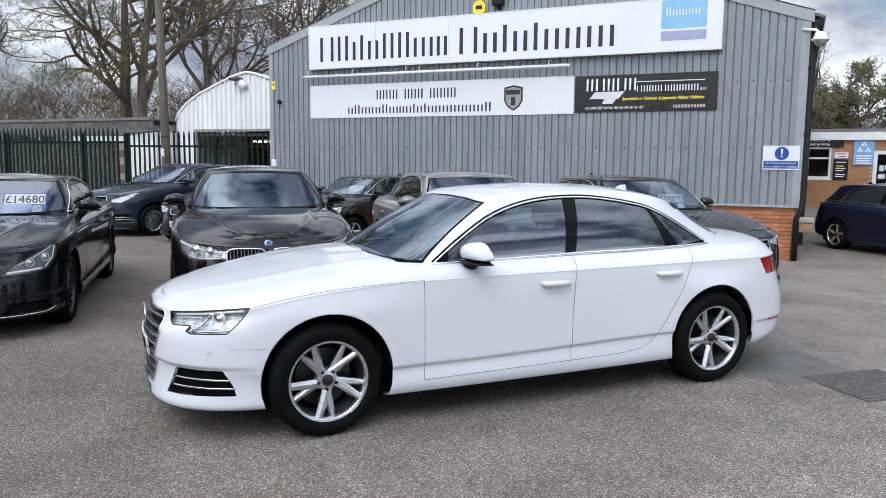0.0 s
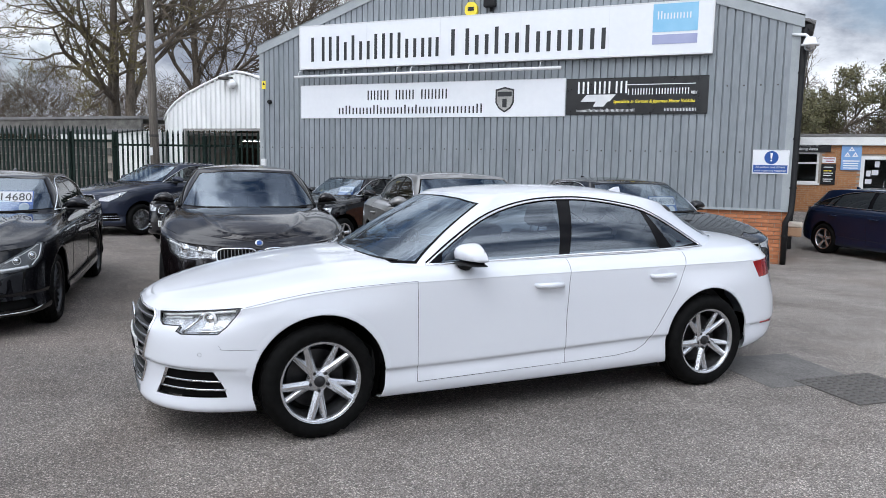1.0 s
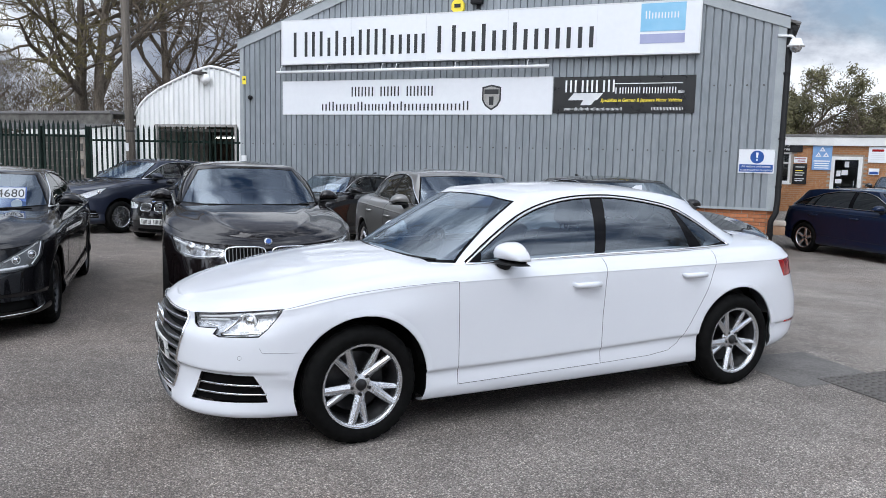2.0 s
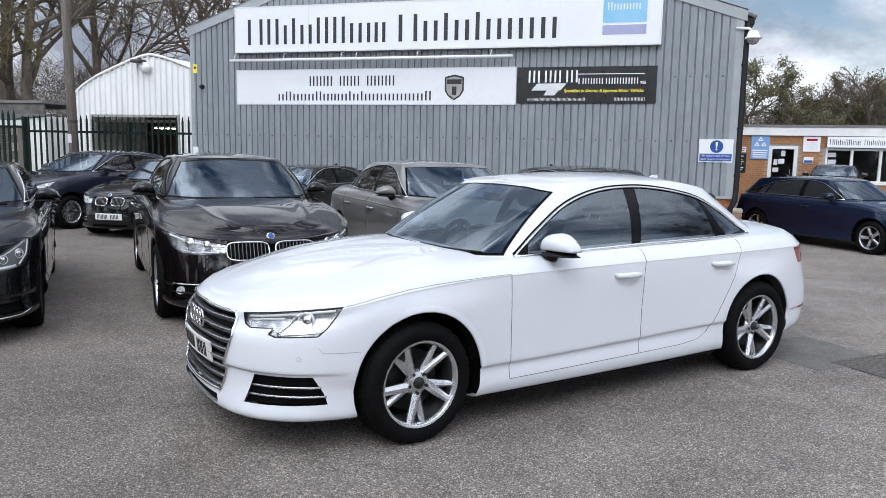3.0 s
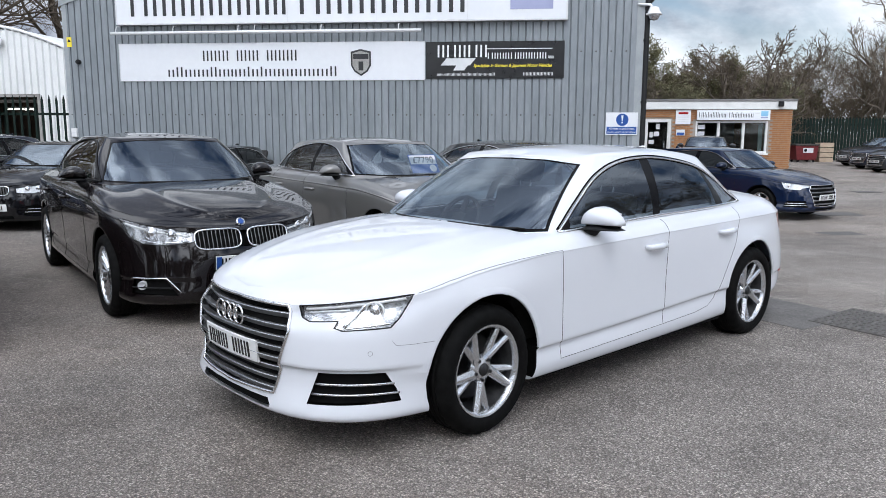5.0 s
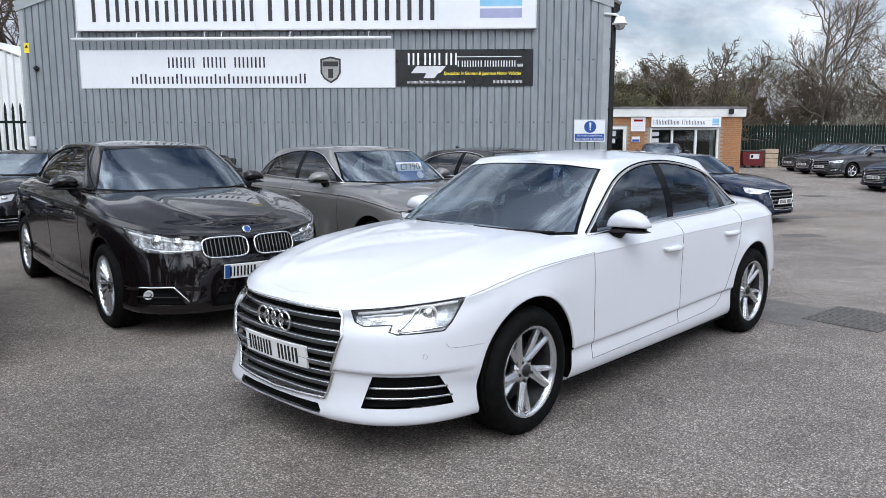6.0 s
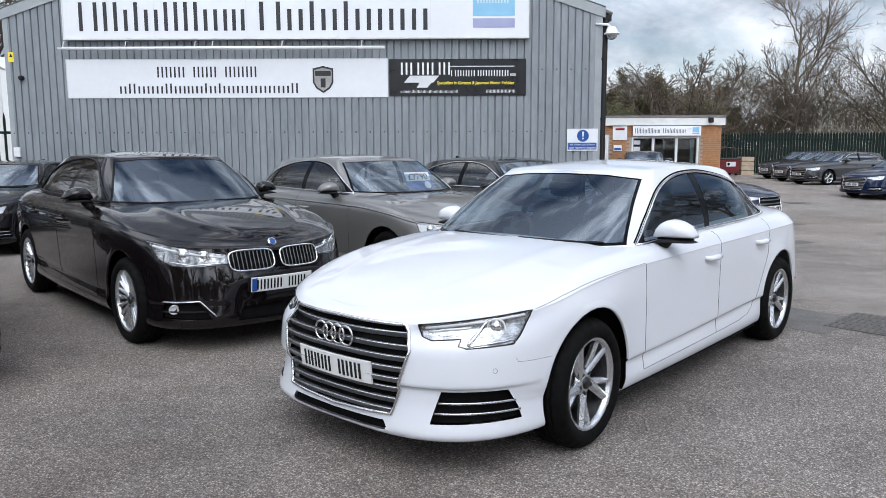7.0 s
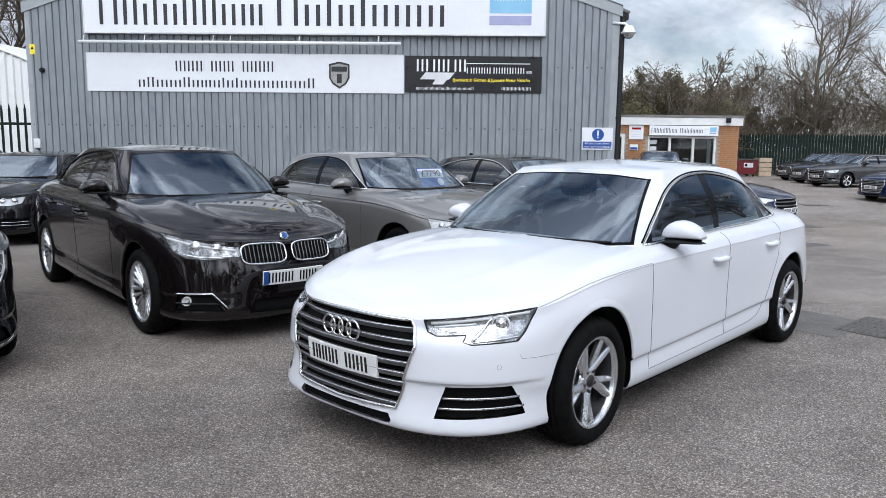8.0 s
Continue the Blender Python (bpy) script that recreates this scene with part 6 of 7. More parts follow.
    # flared wheel-arch lips
    if fine:
        for x, r in ((0.0, S.get("arch", 0.378)), (wb, S.get("arch_r", S.get("arch", 0.378) - 0.008))):
            rows = []
            for k in range(31):
                an = radians(S.get("lip_from", -7) + (171 - S.get("lip_from", -7)) * k / 30)
                row = []
                for dr, lift in ((0.0, -0.012), (0.0, 0.0010), (0.005, 0.0018), (0.016, 0.0014), (0.030, 0.0006), (0.050, -0.0012)):
                    px, pz = x + S.get("arch_x", 0.018) + (r + dr) * math.cos(an), S["tyre"] + (r + dr) * math.sin(an)
                    h_ = sh.tree.ray_cast(Vector((px, -2, pz)), Vector((0, 1, 0)))
                    row.append(None if h_[0] is None or h_[0].y > -0.5 or (x == 0 and px > x and pz < S.get("lip_low", 0.0)) else Vector((px, h_[0].y - lift, pz)))
                if None not in row:
                    rows.append(row)
            for s in (-1, 1):
                bm = bmesh.new()
                vs = [[bm.verts.new((p.x, p.y * -s, p.z)) for p in row] for row in rows]
                for p, q in zip(vs, vs[1:]):
                    for k in range(5):
                        f = (p[k], p[k + 1], q[k + 1], q[k])
                        bm.faces.new(f if s > 0 else f[::-1])
                if vs:
                    part("wheel_arch_lip", bm, body_m, root, smooth=True)
    # tub, floor, wheel wells
    bm = bmesh.new()
    inner = S["gw"] - 0.07
    box(bm, S["gx0"] + 0.02, S["gx1"] - 0.25, -inner, -inner + 0.02, 0.3, S["belt"] - 0.03)
    box(bm, S["gx0"] + 0.02, S["gx1"] - 0.25, inner - 0.02, inner, 0.3, S["belt"] - 0.03)
    box(bm, S["gx0"] + 0.0, S["gx0"] + 0.02, -inner, inner, 0.3, S["belt"] - 0.06)
    box(bm, S["gx1"] - 0.25, S["gx1"] - 0.23, -inner, inner, 0.3, S["belt"] - 0.03)
    box(bm, S["gx0"], S["gx1"] - 0.24, -inner, inner, 0.28, 0.3)
    part("cabin_liner", bm, SEAT, root)
    bm = bmesh.new()
    nose_x, tail_x = S.get("nose", -0.95), S.get("tail", 3.84)
    box(bm, nose_x + 0.25, tail_x - 0.25, -0.5, 0.5, 0.17, 0.4)
    box(bm, 0.42, wb - 0.42, -S["W"] + 0.07, S["W"] - 0.07, 0.185, 0.36)
    part("underbody", bm, DARK, root)
    for x in (0.0, wb):
        for s in (-1, 1):
            bm = bmesh.new()
            r = S.get("arch", 0.378) + 0.004
            arc = [(x + r * math.cos(a), S["tyre"] + r * math.sin(a)) for a in (radians(-25 + 230 * k / 24) for k in range(25))]
            lo, hi = sorted((s * 0.45, s * (S["W"] - (S.get("well", 0.085) if x == 0 else S.get("well", 0.05)))))
            v0 = [bm.verts.new((a, lo, b)) for a, b in arc]
            v1 = [bm.verts.new((a, hi, b)) for a, b in arc]
            for k in range(24):
                bm.faces.new((v0[k], v0[k + 1], v1[k + 1], v1[k]))
            bm.faces.new(v0 if s > 0 else v1)
            part("wheel_well", bm, DARK, root)
    # door mirrors
    for s in (-1, 1):
        mx, my, mz = S["mirror"]
        mb = part("door_mirror", mirror_shell(s, -0.024, 0.088, 0.0), S.get("mirror_paint", body_m), root, smooth=True)
        mb.matrix_basis = pose(mx, s * my, mz, 0, 0, s * 6)
        part("mirror_glass", box(bmesh.new(), 0.026, 0.031, -0.09, 0.085, -0.03, 0.055), SATIN, mb)
        part("mirror_base", mirror_shell(s, -0.052, -0.018, 0.004), BLACK_PLASTIC, mb, smooth=True)
        part("mirror_stalk", tube(bmesh.new(), [(-0.03, -s * 0.06, -0.03), (-0.04, -s * 0.080, -0.066), (-0.06, -s * 0.095, -0.098), (-0.08, -s * 0.145, -0.112)], [0.046, 0.042, 0.038, 0.036], 10), BLACK_PLASTIC, mb, smooth=True)
    # wipers and rear-view mirror
    if fine:
        sx, sz = S["gx0"], S["belt"]
        for y0, y1 in ((-0.1, -0.62), (0.45, -0.05)):
            pts = []
            for k in range(7):
                y = y0 + (y1 - y0) * k / 6
                h = gh.tree.ray_cast(Vector((-3, -abs(y), sz + S.get("wiper_z", 0.010) - 0.004 * k / 6)), Vector((1, 0, 0)))
                if h[0] is not None:
                    pts.append(Vector((h[0].x - 0.014, y, h[0].z)))
            if len(pts) > 2:
                part("wiper", tube(bmesh.new(), pts, 0.006, 5), BLACK_PLASTIC, root)
        part("cabin_mirror", box(bmesh.new(), S["rx0"] - 0.08, S["rx0"] - 0.05, -0.1, 0.1, S["rz"][0] - 0.12, S["rz"][0] - 0.06, bevel=0.015), BLACK_PLASTIC, root)
    if "fin" in S:
        fx, fz = S["fin"]
        part("roof_aerial", prism(bmesh.new(), [(fx - 0.09, fz), (fx + 0.08, fz), (fx + 0.065, fz + 0.06), (fx + 0.03, fz + 0.055)], -0.014, 0.014), body_m, root)
    if S.get("seats", True):
        add_seats(root, S, S.get("trimcloth", SEAT))
    add_wheels(root, S)
    if "plate" in S:
        number_plate(root, *S["plate"], badge=S.get("plate_band", False))
    sh.bm.free()
    gh.bm.free()
    return root


# ---- grilles ----
def half_to_full(poly):
    """An outline given for y <= 0 from the centre line, closed over both sides, in (y, z)."""
    q = [p for p in poly if p[0] <= 0]
    first, last = (0.0, poly[0][1]), (0.0, poly[-1][1])
    left = [first] + q + [last]
    return left + [(-a, b) for a, b in q[::-1]]


def lay_front(sh, pts, lift):
    out = []
    for y, z in pts:
        h = sh.tree.ray_cast(Vector((-3, -abs(y), z)), Vector((1, 0, 0)))
        if h[0] is not None:
            out.append(Vector((h[0].x + lift, y, z)))
    return out


def width_at(poly, z):
    ys = []
    for (a, b), (c, d) in zip(poly, poly[1:] + poly[:1]):
        if (b > z) != (d > z):
            ys.append(a + (c - a) * (z - b) / (d - b))
    return (min(ys), max(ys)) if len(ys) > 1 else None


def slat_grille(root, gl, sh, S):
    """Single frame with chrome-edged horizontal slats and a plain oval emblem."""
    full = half_to_full(S["grille"])
    frame_pts = lay_front(sh, dense(full, 0.03, True), -0.004)
    part("grille_frame", tube(bmesh.new(), frame_pts, S.get("frame_r", 0.0085), 7, False), S.get("frame_mat", CHROME), gl, smooth=True)
    z0, z1 = min(p[1] for p in full), max(p[1] for p in full)
    n = S.get("slats", 7)
    for i in range(n):
        z = z0 + (z1 - z0) * (i + 0.75) / (n + 0.5)
        w = width_at(full, z)
        if w is None:
            continue
        pts = lay_front(sh, [(w[0] + (w[1] - w[0]) * k / 16, z) for k in range(17)], S.get("slat_in", 0.006))
        if len(pts) < 3:
            continue
        bm = bmesh.new()
        rows = []
        for p in pts:
            rows.append([bm.verts.new(p + Vector(o)) for o in ((-0.008, 0, 0.006), (-0.010, 0, -0.002), (0.004, 0, -0.024), (0.03, 0, -0.004))])
        for a, b in zip(rows, rows[1:]):
            for k in range(4):
                bm.faces.new((a[k], a[(k + 1) % 4], b[(k + 1) % 4], b[k]))
        bmesh.ops.recalc_face_normals(bm, faces=bm.faces)
        sl = part("slat", bm, SLAT_GREY, gl)
        part("slat_edge", tube(bmesh.new(), [p + Vector((-0.010, 0, 0.002)) for p in pts], 0.0024, 5), S.get("slat_mat", SATIN), sl)
    if "emblem" in S:
        ez, ew, eh = S["emblem"]
        c = lay_front(sh, [(0.0, ez)], 0)
        for k in range(4):
            y = (k - 1.5) * ew
            ring = [(c[0].x - 0.015, y + eh * math.cos(q), ez + eh * math.sin(q)) for q in (2 * math.pi * j / 32 for j in range(33))]
            part("emblem_ring", tube(bmesh.new(), ring, 0.0062, 8, False), CHROME, gl, "plain chrome ring", smooth=True)


def twin_grille(root, gl, sh, S):
    """Two rounded grilles with upright chrome-edged bars."""
    yc, zc, hw, hh = S["twin"]
    for s in (-1, 1):
        loop = []
        for k in range(32):
            a = 2 * math.pi * k / 32
            loop.append((s * yc + hw * math.copysign(abs(math.cos(a)) ** 0.45, math.cos(a)), zc + hh * math.copysign(abs(math.sin(a)) ** 0.55, math.sin(a))))
        pts = lay_front(sh, loop + loop[:1], -0.012)
        part("grille_frame", tube(bmesh.new(), pts, S.get("frame_r", 0.0068), 8, False), CHROME, gl, smooth=True)
        back = bmesh.new()
        vs = [back.verts.new(p + Vector((0.006, 0, 0))) for p in pts[:-1]]
        back.faces.new(vs)
        part("grille_back", back, DARK, gl)
        for i in range(S.get("bars", 9)):
            y = s * yc + hw * 1.8 * ((i + 0.5) / S.get("bars", 9) - 0.5)
            col = lay_front(sh, [(y, zc + hh * 0.9 * q) for q in (-1, -0.5, 0, 0.5, 1)], -0.010)
            if len(col) > 2:
                part("grille_bar", tube(bmesh.new(), col, 0.0038, 6), S.get("bar_chrome", SLAT_GREY), gl, smooth=True)


def badge_disc(root, x, z, r, tilt=60):
    b = part("bonnet_badge", lathe(bmesh.new(), [(0.0, 0.006), (r * 0.72, 0.005), (r * 0.74, 0.003), (r, 0.003), (r, -0.004)], 24, "z"), CHROME, root, "plain round badge", smooth=True)
    b.matrix_basis = pose(x, 0, z, 0, -tilt, 0)
    part("badge_centre", lathe(bmesh.new(), [(0.0, 0.0085), (r * 0.66, 0.0075), (r * 0.68, 0.005)], 20, "z"), SIGN_BLUE, b)


# ---- specs ----
DOOR_F = [(0.612, 0.268), (1.662, 0.285), (1.672, 0.60), (1.69, 0.90), (1.70, 1.02), (0.60, 1.02), (0.606, 0.90)]
DOOR_R = [(1.664, 0.285), (2.10, 0.292), (2.28, 0.315), (2.40, 0.40), (2.50, 0.53), (2.59, 0.72), (2.64, 0.9), (2.66, 1.03), (1.702, 1.02), (1.692, 0.90), (1.674, 0.60)]
DLO_TOP = curve2([(0.735, 0.990), (0.864, 1.068), (1.06, 1.178), (1.262, 1.268), (1.47, 1.316), (1.69, 1.335), (1.91, 1.333), (2.144, 1.312), (2.387, 1.264), (2.54, 1.214), (2.70, 1.130), (2.86, 1.020)], 3)
HERO = dict(
    paint=P_WHITE, hood_line=0.005, W=0.917, wb=2.82, nose=-0.95, tail=3.84, tyre=0.326, rim=0.238, wheel="twin", track=0.785, spin=4, arch=0.378, steer=2.5,
    deckline=[(-0.86, 0.745), (-0.72, 0.800), (-0.45, 0.872), (0.0, 0.942), (0.3, 0.972), (0.52, 0.985), (2.8, 1.06), (3.1, 1.058), (3.4, 1.045), (3.72, 1.02), (3.80, 0.985)],
    gx0=0.42, gx1=3.42, gw=0.775, gz0=(0.955, 0.945, 0.955, 0.978, 0.99, 1.04), belt=0.985,
    rx0=1.13, rx1=2.86, rw=0.585, rz=(1.338, 1.342, 1.362, 1.358, 1.305, 1.295),
    roofline=[(1.12, 1.352), (1.4, 1.394), (1.8, 1.414), (2.2, 1.405), (2.6, 1.362), (2.87, 1.306)],
    screen=[(0.02, 0.984), (-0.40, 0.986), (-0.735, 1.003), (-0.672, 1.15), (-0.578, 1.322), (-0.30, 1.333), (0.02, 1.338)],
    rear_screen=[(0.02, 1.06), (-0.50, 1.06), (-0.52, 1.15), (-0.46, 1.27), (0.02, 1.285)],
    dlo=[(0.735, 0.990)] + DLO_TOP[1:] + [(1.8, 0.998)],
    windows=[
        [(0.84, 1.002), (0.93, 1.085), (1.09, 1.18), (1.28, 1.26), (1.47, 1.303), (1.69, 1.323), (1.697, 1.002)],
        [(1.785, 1.006), (1.775, 1.322), (1.91, 1.320), (2.144, 1.300), (2.39, 1.252), (2.47, 1.15), (2.56, 1.010)],
        [(2.60, 1.012), (2.51, 1.15), (2.45, 1.232), (2.55, 1.196), (2.68, 1.128), (2.82, 1.022)]],
    door_f=DOOR_F, door_r=DOOR_R, handles=((1.50, 0.815), (2.42, 0.825)), mirror=(0.985, 0.915, 1.03),
    sensors=((-0.76, 0.521, 0.011),), headlight=[(-0.305, 0.716), (-0.287, 0.672), (-0.150, 0.656), (-0.112, 0.624), (0.10, 0.636), (0.165, 0.650), (0.195, 0.672), (0.240, 0.775)],
    projectors=((0.72, 0.52, 0.036),), lamp_turn=40,
    lamp_strips=(([(-0.27, 0.703), (0.20, 0.755)], 0.007, LAMP_WHITE), ([(-0.255, 0.690), (-0.06, 0.706)], 0.006, REFLECTOR), ([(-0.085, 0.64), (0.02, 0.735)], 0.010, CHROME), ([(-0.24, 0.683), (-0.12, 0.675)], 0.005, CHROME), ([(-0.08, 0.637), (0.15, 0.655)], 0.006, CHROME)),
    grille=[(0.02, 0.712), (-0.425, 0.716), (-0.465, 0.615), (-0.375, 0.312), (0.02, 0.285)], grille_fn=slat_grille, slats=8, frame_r=0.007, emblem=(0.625, 0.145, 0.056),
    intake=[(-0.28, 0.278), (0.185, 0.286), (0.165, 0.34), (0.122, 0.412), (-0.225, 0.412)], intake_bars=(0.30, 0.62),
    lip=[(0.02, 0.258), (-0.335, 0.264), (-0.35, 0.222), (0.02, 0.208)],
    tail_lamp=[(3.32, 0.888), (3.86, 0.90), (3.86, 0.77), (3.40, 0.765)],
    trim=CHROME, trim_r=0.008, fin=(2.62, 1.352), plate=(-0.968, 0.482), trimcloth=SEAT,
    reflectors=([(3.43, 0.420), (3.62, 0.408)],),
    gaps=[[(0.606, 0.876), (0.612, 0.268), (1.662, 0.285), (1.674, 0.60), (1.692, 0.89), (1.70, 1.0)],
          [(1.662, 0.285), (2.10, 0.292), (2.28, 0.315), (2.40, 0.40), (2.50, 0.53), (2.59, 0.72), (2.64, 0.9), (2.655, 1.0)],
          [(-0.40, 0.790), (-0.1, 0.836), (0.1, 0.853), (0.344, 0.869), (0.606, 0.881)],
          [(-0.372, 0.553), (-0.47, 0.556), (-0.515, 0.560), (-0.538, 0.575)]])


BASE = dict(HERO)
# the white saloon itself: slimmer waist between swollen arches, lower glass line in front, higher roof
HERO_SHAPE = {  # ring: nose x, half width, heights along the ring
    0: (-0.80, 0.775, (0.183, 0.183, 0.184, 0.195, 0.24, 0.27)),
    1: (-0.930, 0.846, (0.198, 0.192, 0.191, 0.200, 0.25, 0.29)),
    2: (-0.948, 0.872, (0.235, 0.225, 0.258, 0.272, 0.31, 0.36)),
    3: (-0.936, 0.860, (0.36, 0.35, 0.348, 0.388, 0.41, 0.46)),
    3.3: (-0.934, 0.876, (0.432, 0.427, 0.378, 0.418, 0.44, 0.49)),
    4: (-0.947, 0.875, (0.455, 0.450, 0.50, 0.515, 0.56, 0.60)),
    5: (-0.938, 0.874, (0.60, 0.61, 0.70, 0.725, 0.74, 0.77)),
    5.7: (-0.913, 0.870, None), 5.9: (-0.911, 0.8680, None), 6: (-0.909, 0.869, None), 7: (-0.900, 0.8635, None),
    8: (-0.873, 0.834, (0.728, 0.788, 0.918, 0.940, 0.952, 0.962)),
    9: (-0.835, 0.778, (0.748, 0.815, 0.946, 0.976, 0.990, 1.000))}
HERO_TOP = curve2([(0.70, 0.957), (0.882, 1.088), (1.101, 1.216), (1.323, 1.294), (1.557, 1.336), (1.818, 1.348), (2.018, 1.337), (2.231, 1.308), (2.425, 1.265), (2.62, 1.176), (2.803, 1.078), (2.93, 0.998)], 3)


def under_top(x0, x1):
    """Points just inside the upper edge of the side glass, from x0 to x1."""
    tx, tz = zip(*HERO_TOP)
    at = lambda x: float(np.interp(x, tx, tz))
    return [(x, at(x) - 0.010 * math.hypot(1, (at(x + 0.02) - at(x - 0.02)) / 0.04)) for x in (x0 + (x1 - x0) * k / 8 for k in range(9))]


HERO.update(
    seal=[(x, z + 0.014) for x, z in HERO_TOP], wb=2.866, tail=3.90, nose_n={0: (2.4, 0.75), 1: (3.1, 0.88), 2: (3.2, 0.93), 3: (2.7, 0.79), 3.3: (2.6, 0.8), 4: (2.75, 0.8), 5: (2.62, 0.8)}, arch=0.388, arch_r=0.386, arch_x=0.010, tyre=0.335, rim=0.236, track=0.778, glass=GLASS_SIDE, blister=0.034, well=0.14, lip_from=0, lip_low=0.37, gaf=0.42,
    rings=[(a if HERO_SHAPE[k][0] is None else HERO_SHAPE[k][0], b, HERO_SHAPE[k][1], HERO_SHAPE[k][2] or z) for k, (a, b, c, z) in zip(RING_STEP, HERO_RINGS)],
    gx0=0.37, gw=0.766, gz0=(0.930, 0.925, 0.935, 0.972, 0.985, 1.04), belt=0.972,
    rx0=1.14, rw=0.556, rz=(1.352, 1.356, 1.382, 1.376, 1.316, 1.302),
    roofline=[(1.12, 1.366), (1.4, 1.410), (1.8, 1.431), (2.2, 1.421), (2.6, 1.374), (2.87, 1.312)],
    screen=[(0.02, 0.946), (-0.40, 0.950), (-0.716, 0.964), (-0.655, 1.10), (-0.542, 1.322), (-0.30, 1.344), (0.02, 1.350)],
    mirror=(0.965, 0.880, 1.01), lamp_back=LAMP_BOWL, emblem=(0.632, 0.060, 0.046), slats=8, plate=(-0.950, 0.478), slat_in=0.004, frame_r=0.0092,
    grille=[(0.02, 0.714), (-0.395, 0.714), (-0.452, 0.605), (-0.368, 0.302), (0.02, 0.285)],
    lip=[(0.02, 0.262), (-0.325, 0.268), (-0.345, 0.238), (-0.335, 0.222), (0.02, 0.216)],
    intake=[(-0.26, 0.278), (0.175, 0.282), (0.155, 0.34), (0.105, 0.424), (-0.205, 0.424)],
    dlo=HERO_TOP + [(1.8, 0.986)],
    windows=[
        [(0.80, 0.974)] + under_top(0.81, 1.722) + [(1.650, 0.984)],
        [(1.735, 0.990)] + under_top(1.828, 2.405) + [(2.50, 1.002)],
        [(2.63, 1.003)] + under_top(2.45, 2.87)],
    door_f=[(0.602, 0.268), (1.650, 0.285), (1.652, 0.60), (1.668, 0.82), (1.695, 1.02), (0.596, 1.02), (0.598, 0.90)],
    door_r=[(1.652, 0.285), (2.06, 0.295), (2.23, 0.314), (2.317, 0.356), (2.41, 0.474), (2.49, 0.60), (2.56, 0.72), (2.625, 0.844), (2.66, 0.92), (2.70, 1.03), (1.697, 1.02), (1.670, 0.82), (1.654, 0.60)],
    handles=((1.515, 0.812), (2.440, 0.828)),
    headlight=[(-0.300, 0.718), (-0.283, 0.668), (-0.245, 0.654), (-0.112, 0.662), (-0.128, 0.634), (-0.090, 0.624), (0.13, 0.634), (0.168, 0.672), (0.236, 0.774)],
    gaps=[[(0.598, 0.876), (0.602, 0.268), (1.650, 0.285), (1.653, 0.60), (1.669, 0.82), (1.696, 1.0)],
          [(1.650, 0.285), (2.06, 0.295), (2.23, 0.314), (2.317, 0.356), (2.41, 0.474), (2.49, 0.60), (2.56, 0.72), (2.625, 0.844), (2.66, 0.92), (2.69, 1.0)],
          [(-0.40, 0.776), (-0.227, 0.817), (-0.069, 0.842), (0.093, 0.857), (0.259, 0.868), (0.43, 0.875), (0.60, 0.880)],
          [(-0.325, 0.548), (-0.47, 0.548), (-0.534, 0.551), (-0.548, 0.575)]])


def derive(xmap, zmap, ws, **over):
    """A new spec from BASE: side outlines moved by the maps of x and z, widths scaled."""
    xa, xb = zip(*xmap)
    za, zb = zip(*zmap)
    fx = lambda v: float(np.interp(v, xa, xb) if xa[0] <= v <= xa[-1] else (v - xa[0] + xb[0] if v < xa[0] else v - xa[-1] + xb[-1]))
    fz = lambda v: float(np.interp(v, za, zb))
    s = dict(BASE)
    two = lambda q: [(fx(a), fz(b)) for a, b in q]
    front = lambda q: [(a * ws, fz(b)) for a, b in q]
    for k in ("deckline", "roofline", "dlo", "door_f", "door_r", "tail_lamp"):
        s[k] = two(BASE[k])
    for k in ("screen", "rear_screen", "grille", "lip"):
        s[k] = front(BASE[k])
    for k in ("headlight", "intake"):
        shift = fx(-0.6) + 0.6
        s[k] = [(a + 0.739 * shift + (ws - 1) * 0.45, fz(b)) for a, b in BASE[k]]
    s["windows"] = [two(w) for w in BASE["windows"]]
    s["gaps"] = [two(w) for w in BASE["gaps"]]
    s["handles"] = tuple((fx(a), fz(b)) for a, b in BASE["handles"])
    s["mirror"] = (fx(BASE["mirror"][0]), BASE["mirror"][1] * ws, fz(BASE["mirror"][2]))
    for k in ("gx0", "gx1", "rx0", "rx1", "nose", "tail"):
        s[k] = fx(BASE[k])
    for k in ("gz0", "rz"):
        s[k] = tuple(fz(v) for v in BASE[k])
    s["belt"] = fz(BASE["belt"])
    s["ring_lift"] = {i: tuple(fz(v) - v for v in z) for i, (_, _, _, z) in enumerate(HERO_RINGS)}
    s["W"], s["gw"], s["rw"] = 0.917 * ws, BASE["gw"] * ws, BASE["rw"] * ws
    s["wb"] = fx(2.82)
    s["plate"] = (fx(-0.962), fz(0.47))
    s["fin"] = (fx(2.62), fz(1.352))
    s.pop("emblem", None)
    s.pop("reflectors", None)
    s.pop("sensors", None)
    s.pop("steer", None)
    s.pop("lamp_strips", None)
    s.pop("spin", None)
    s.update(over)
    return s


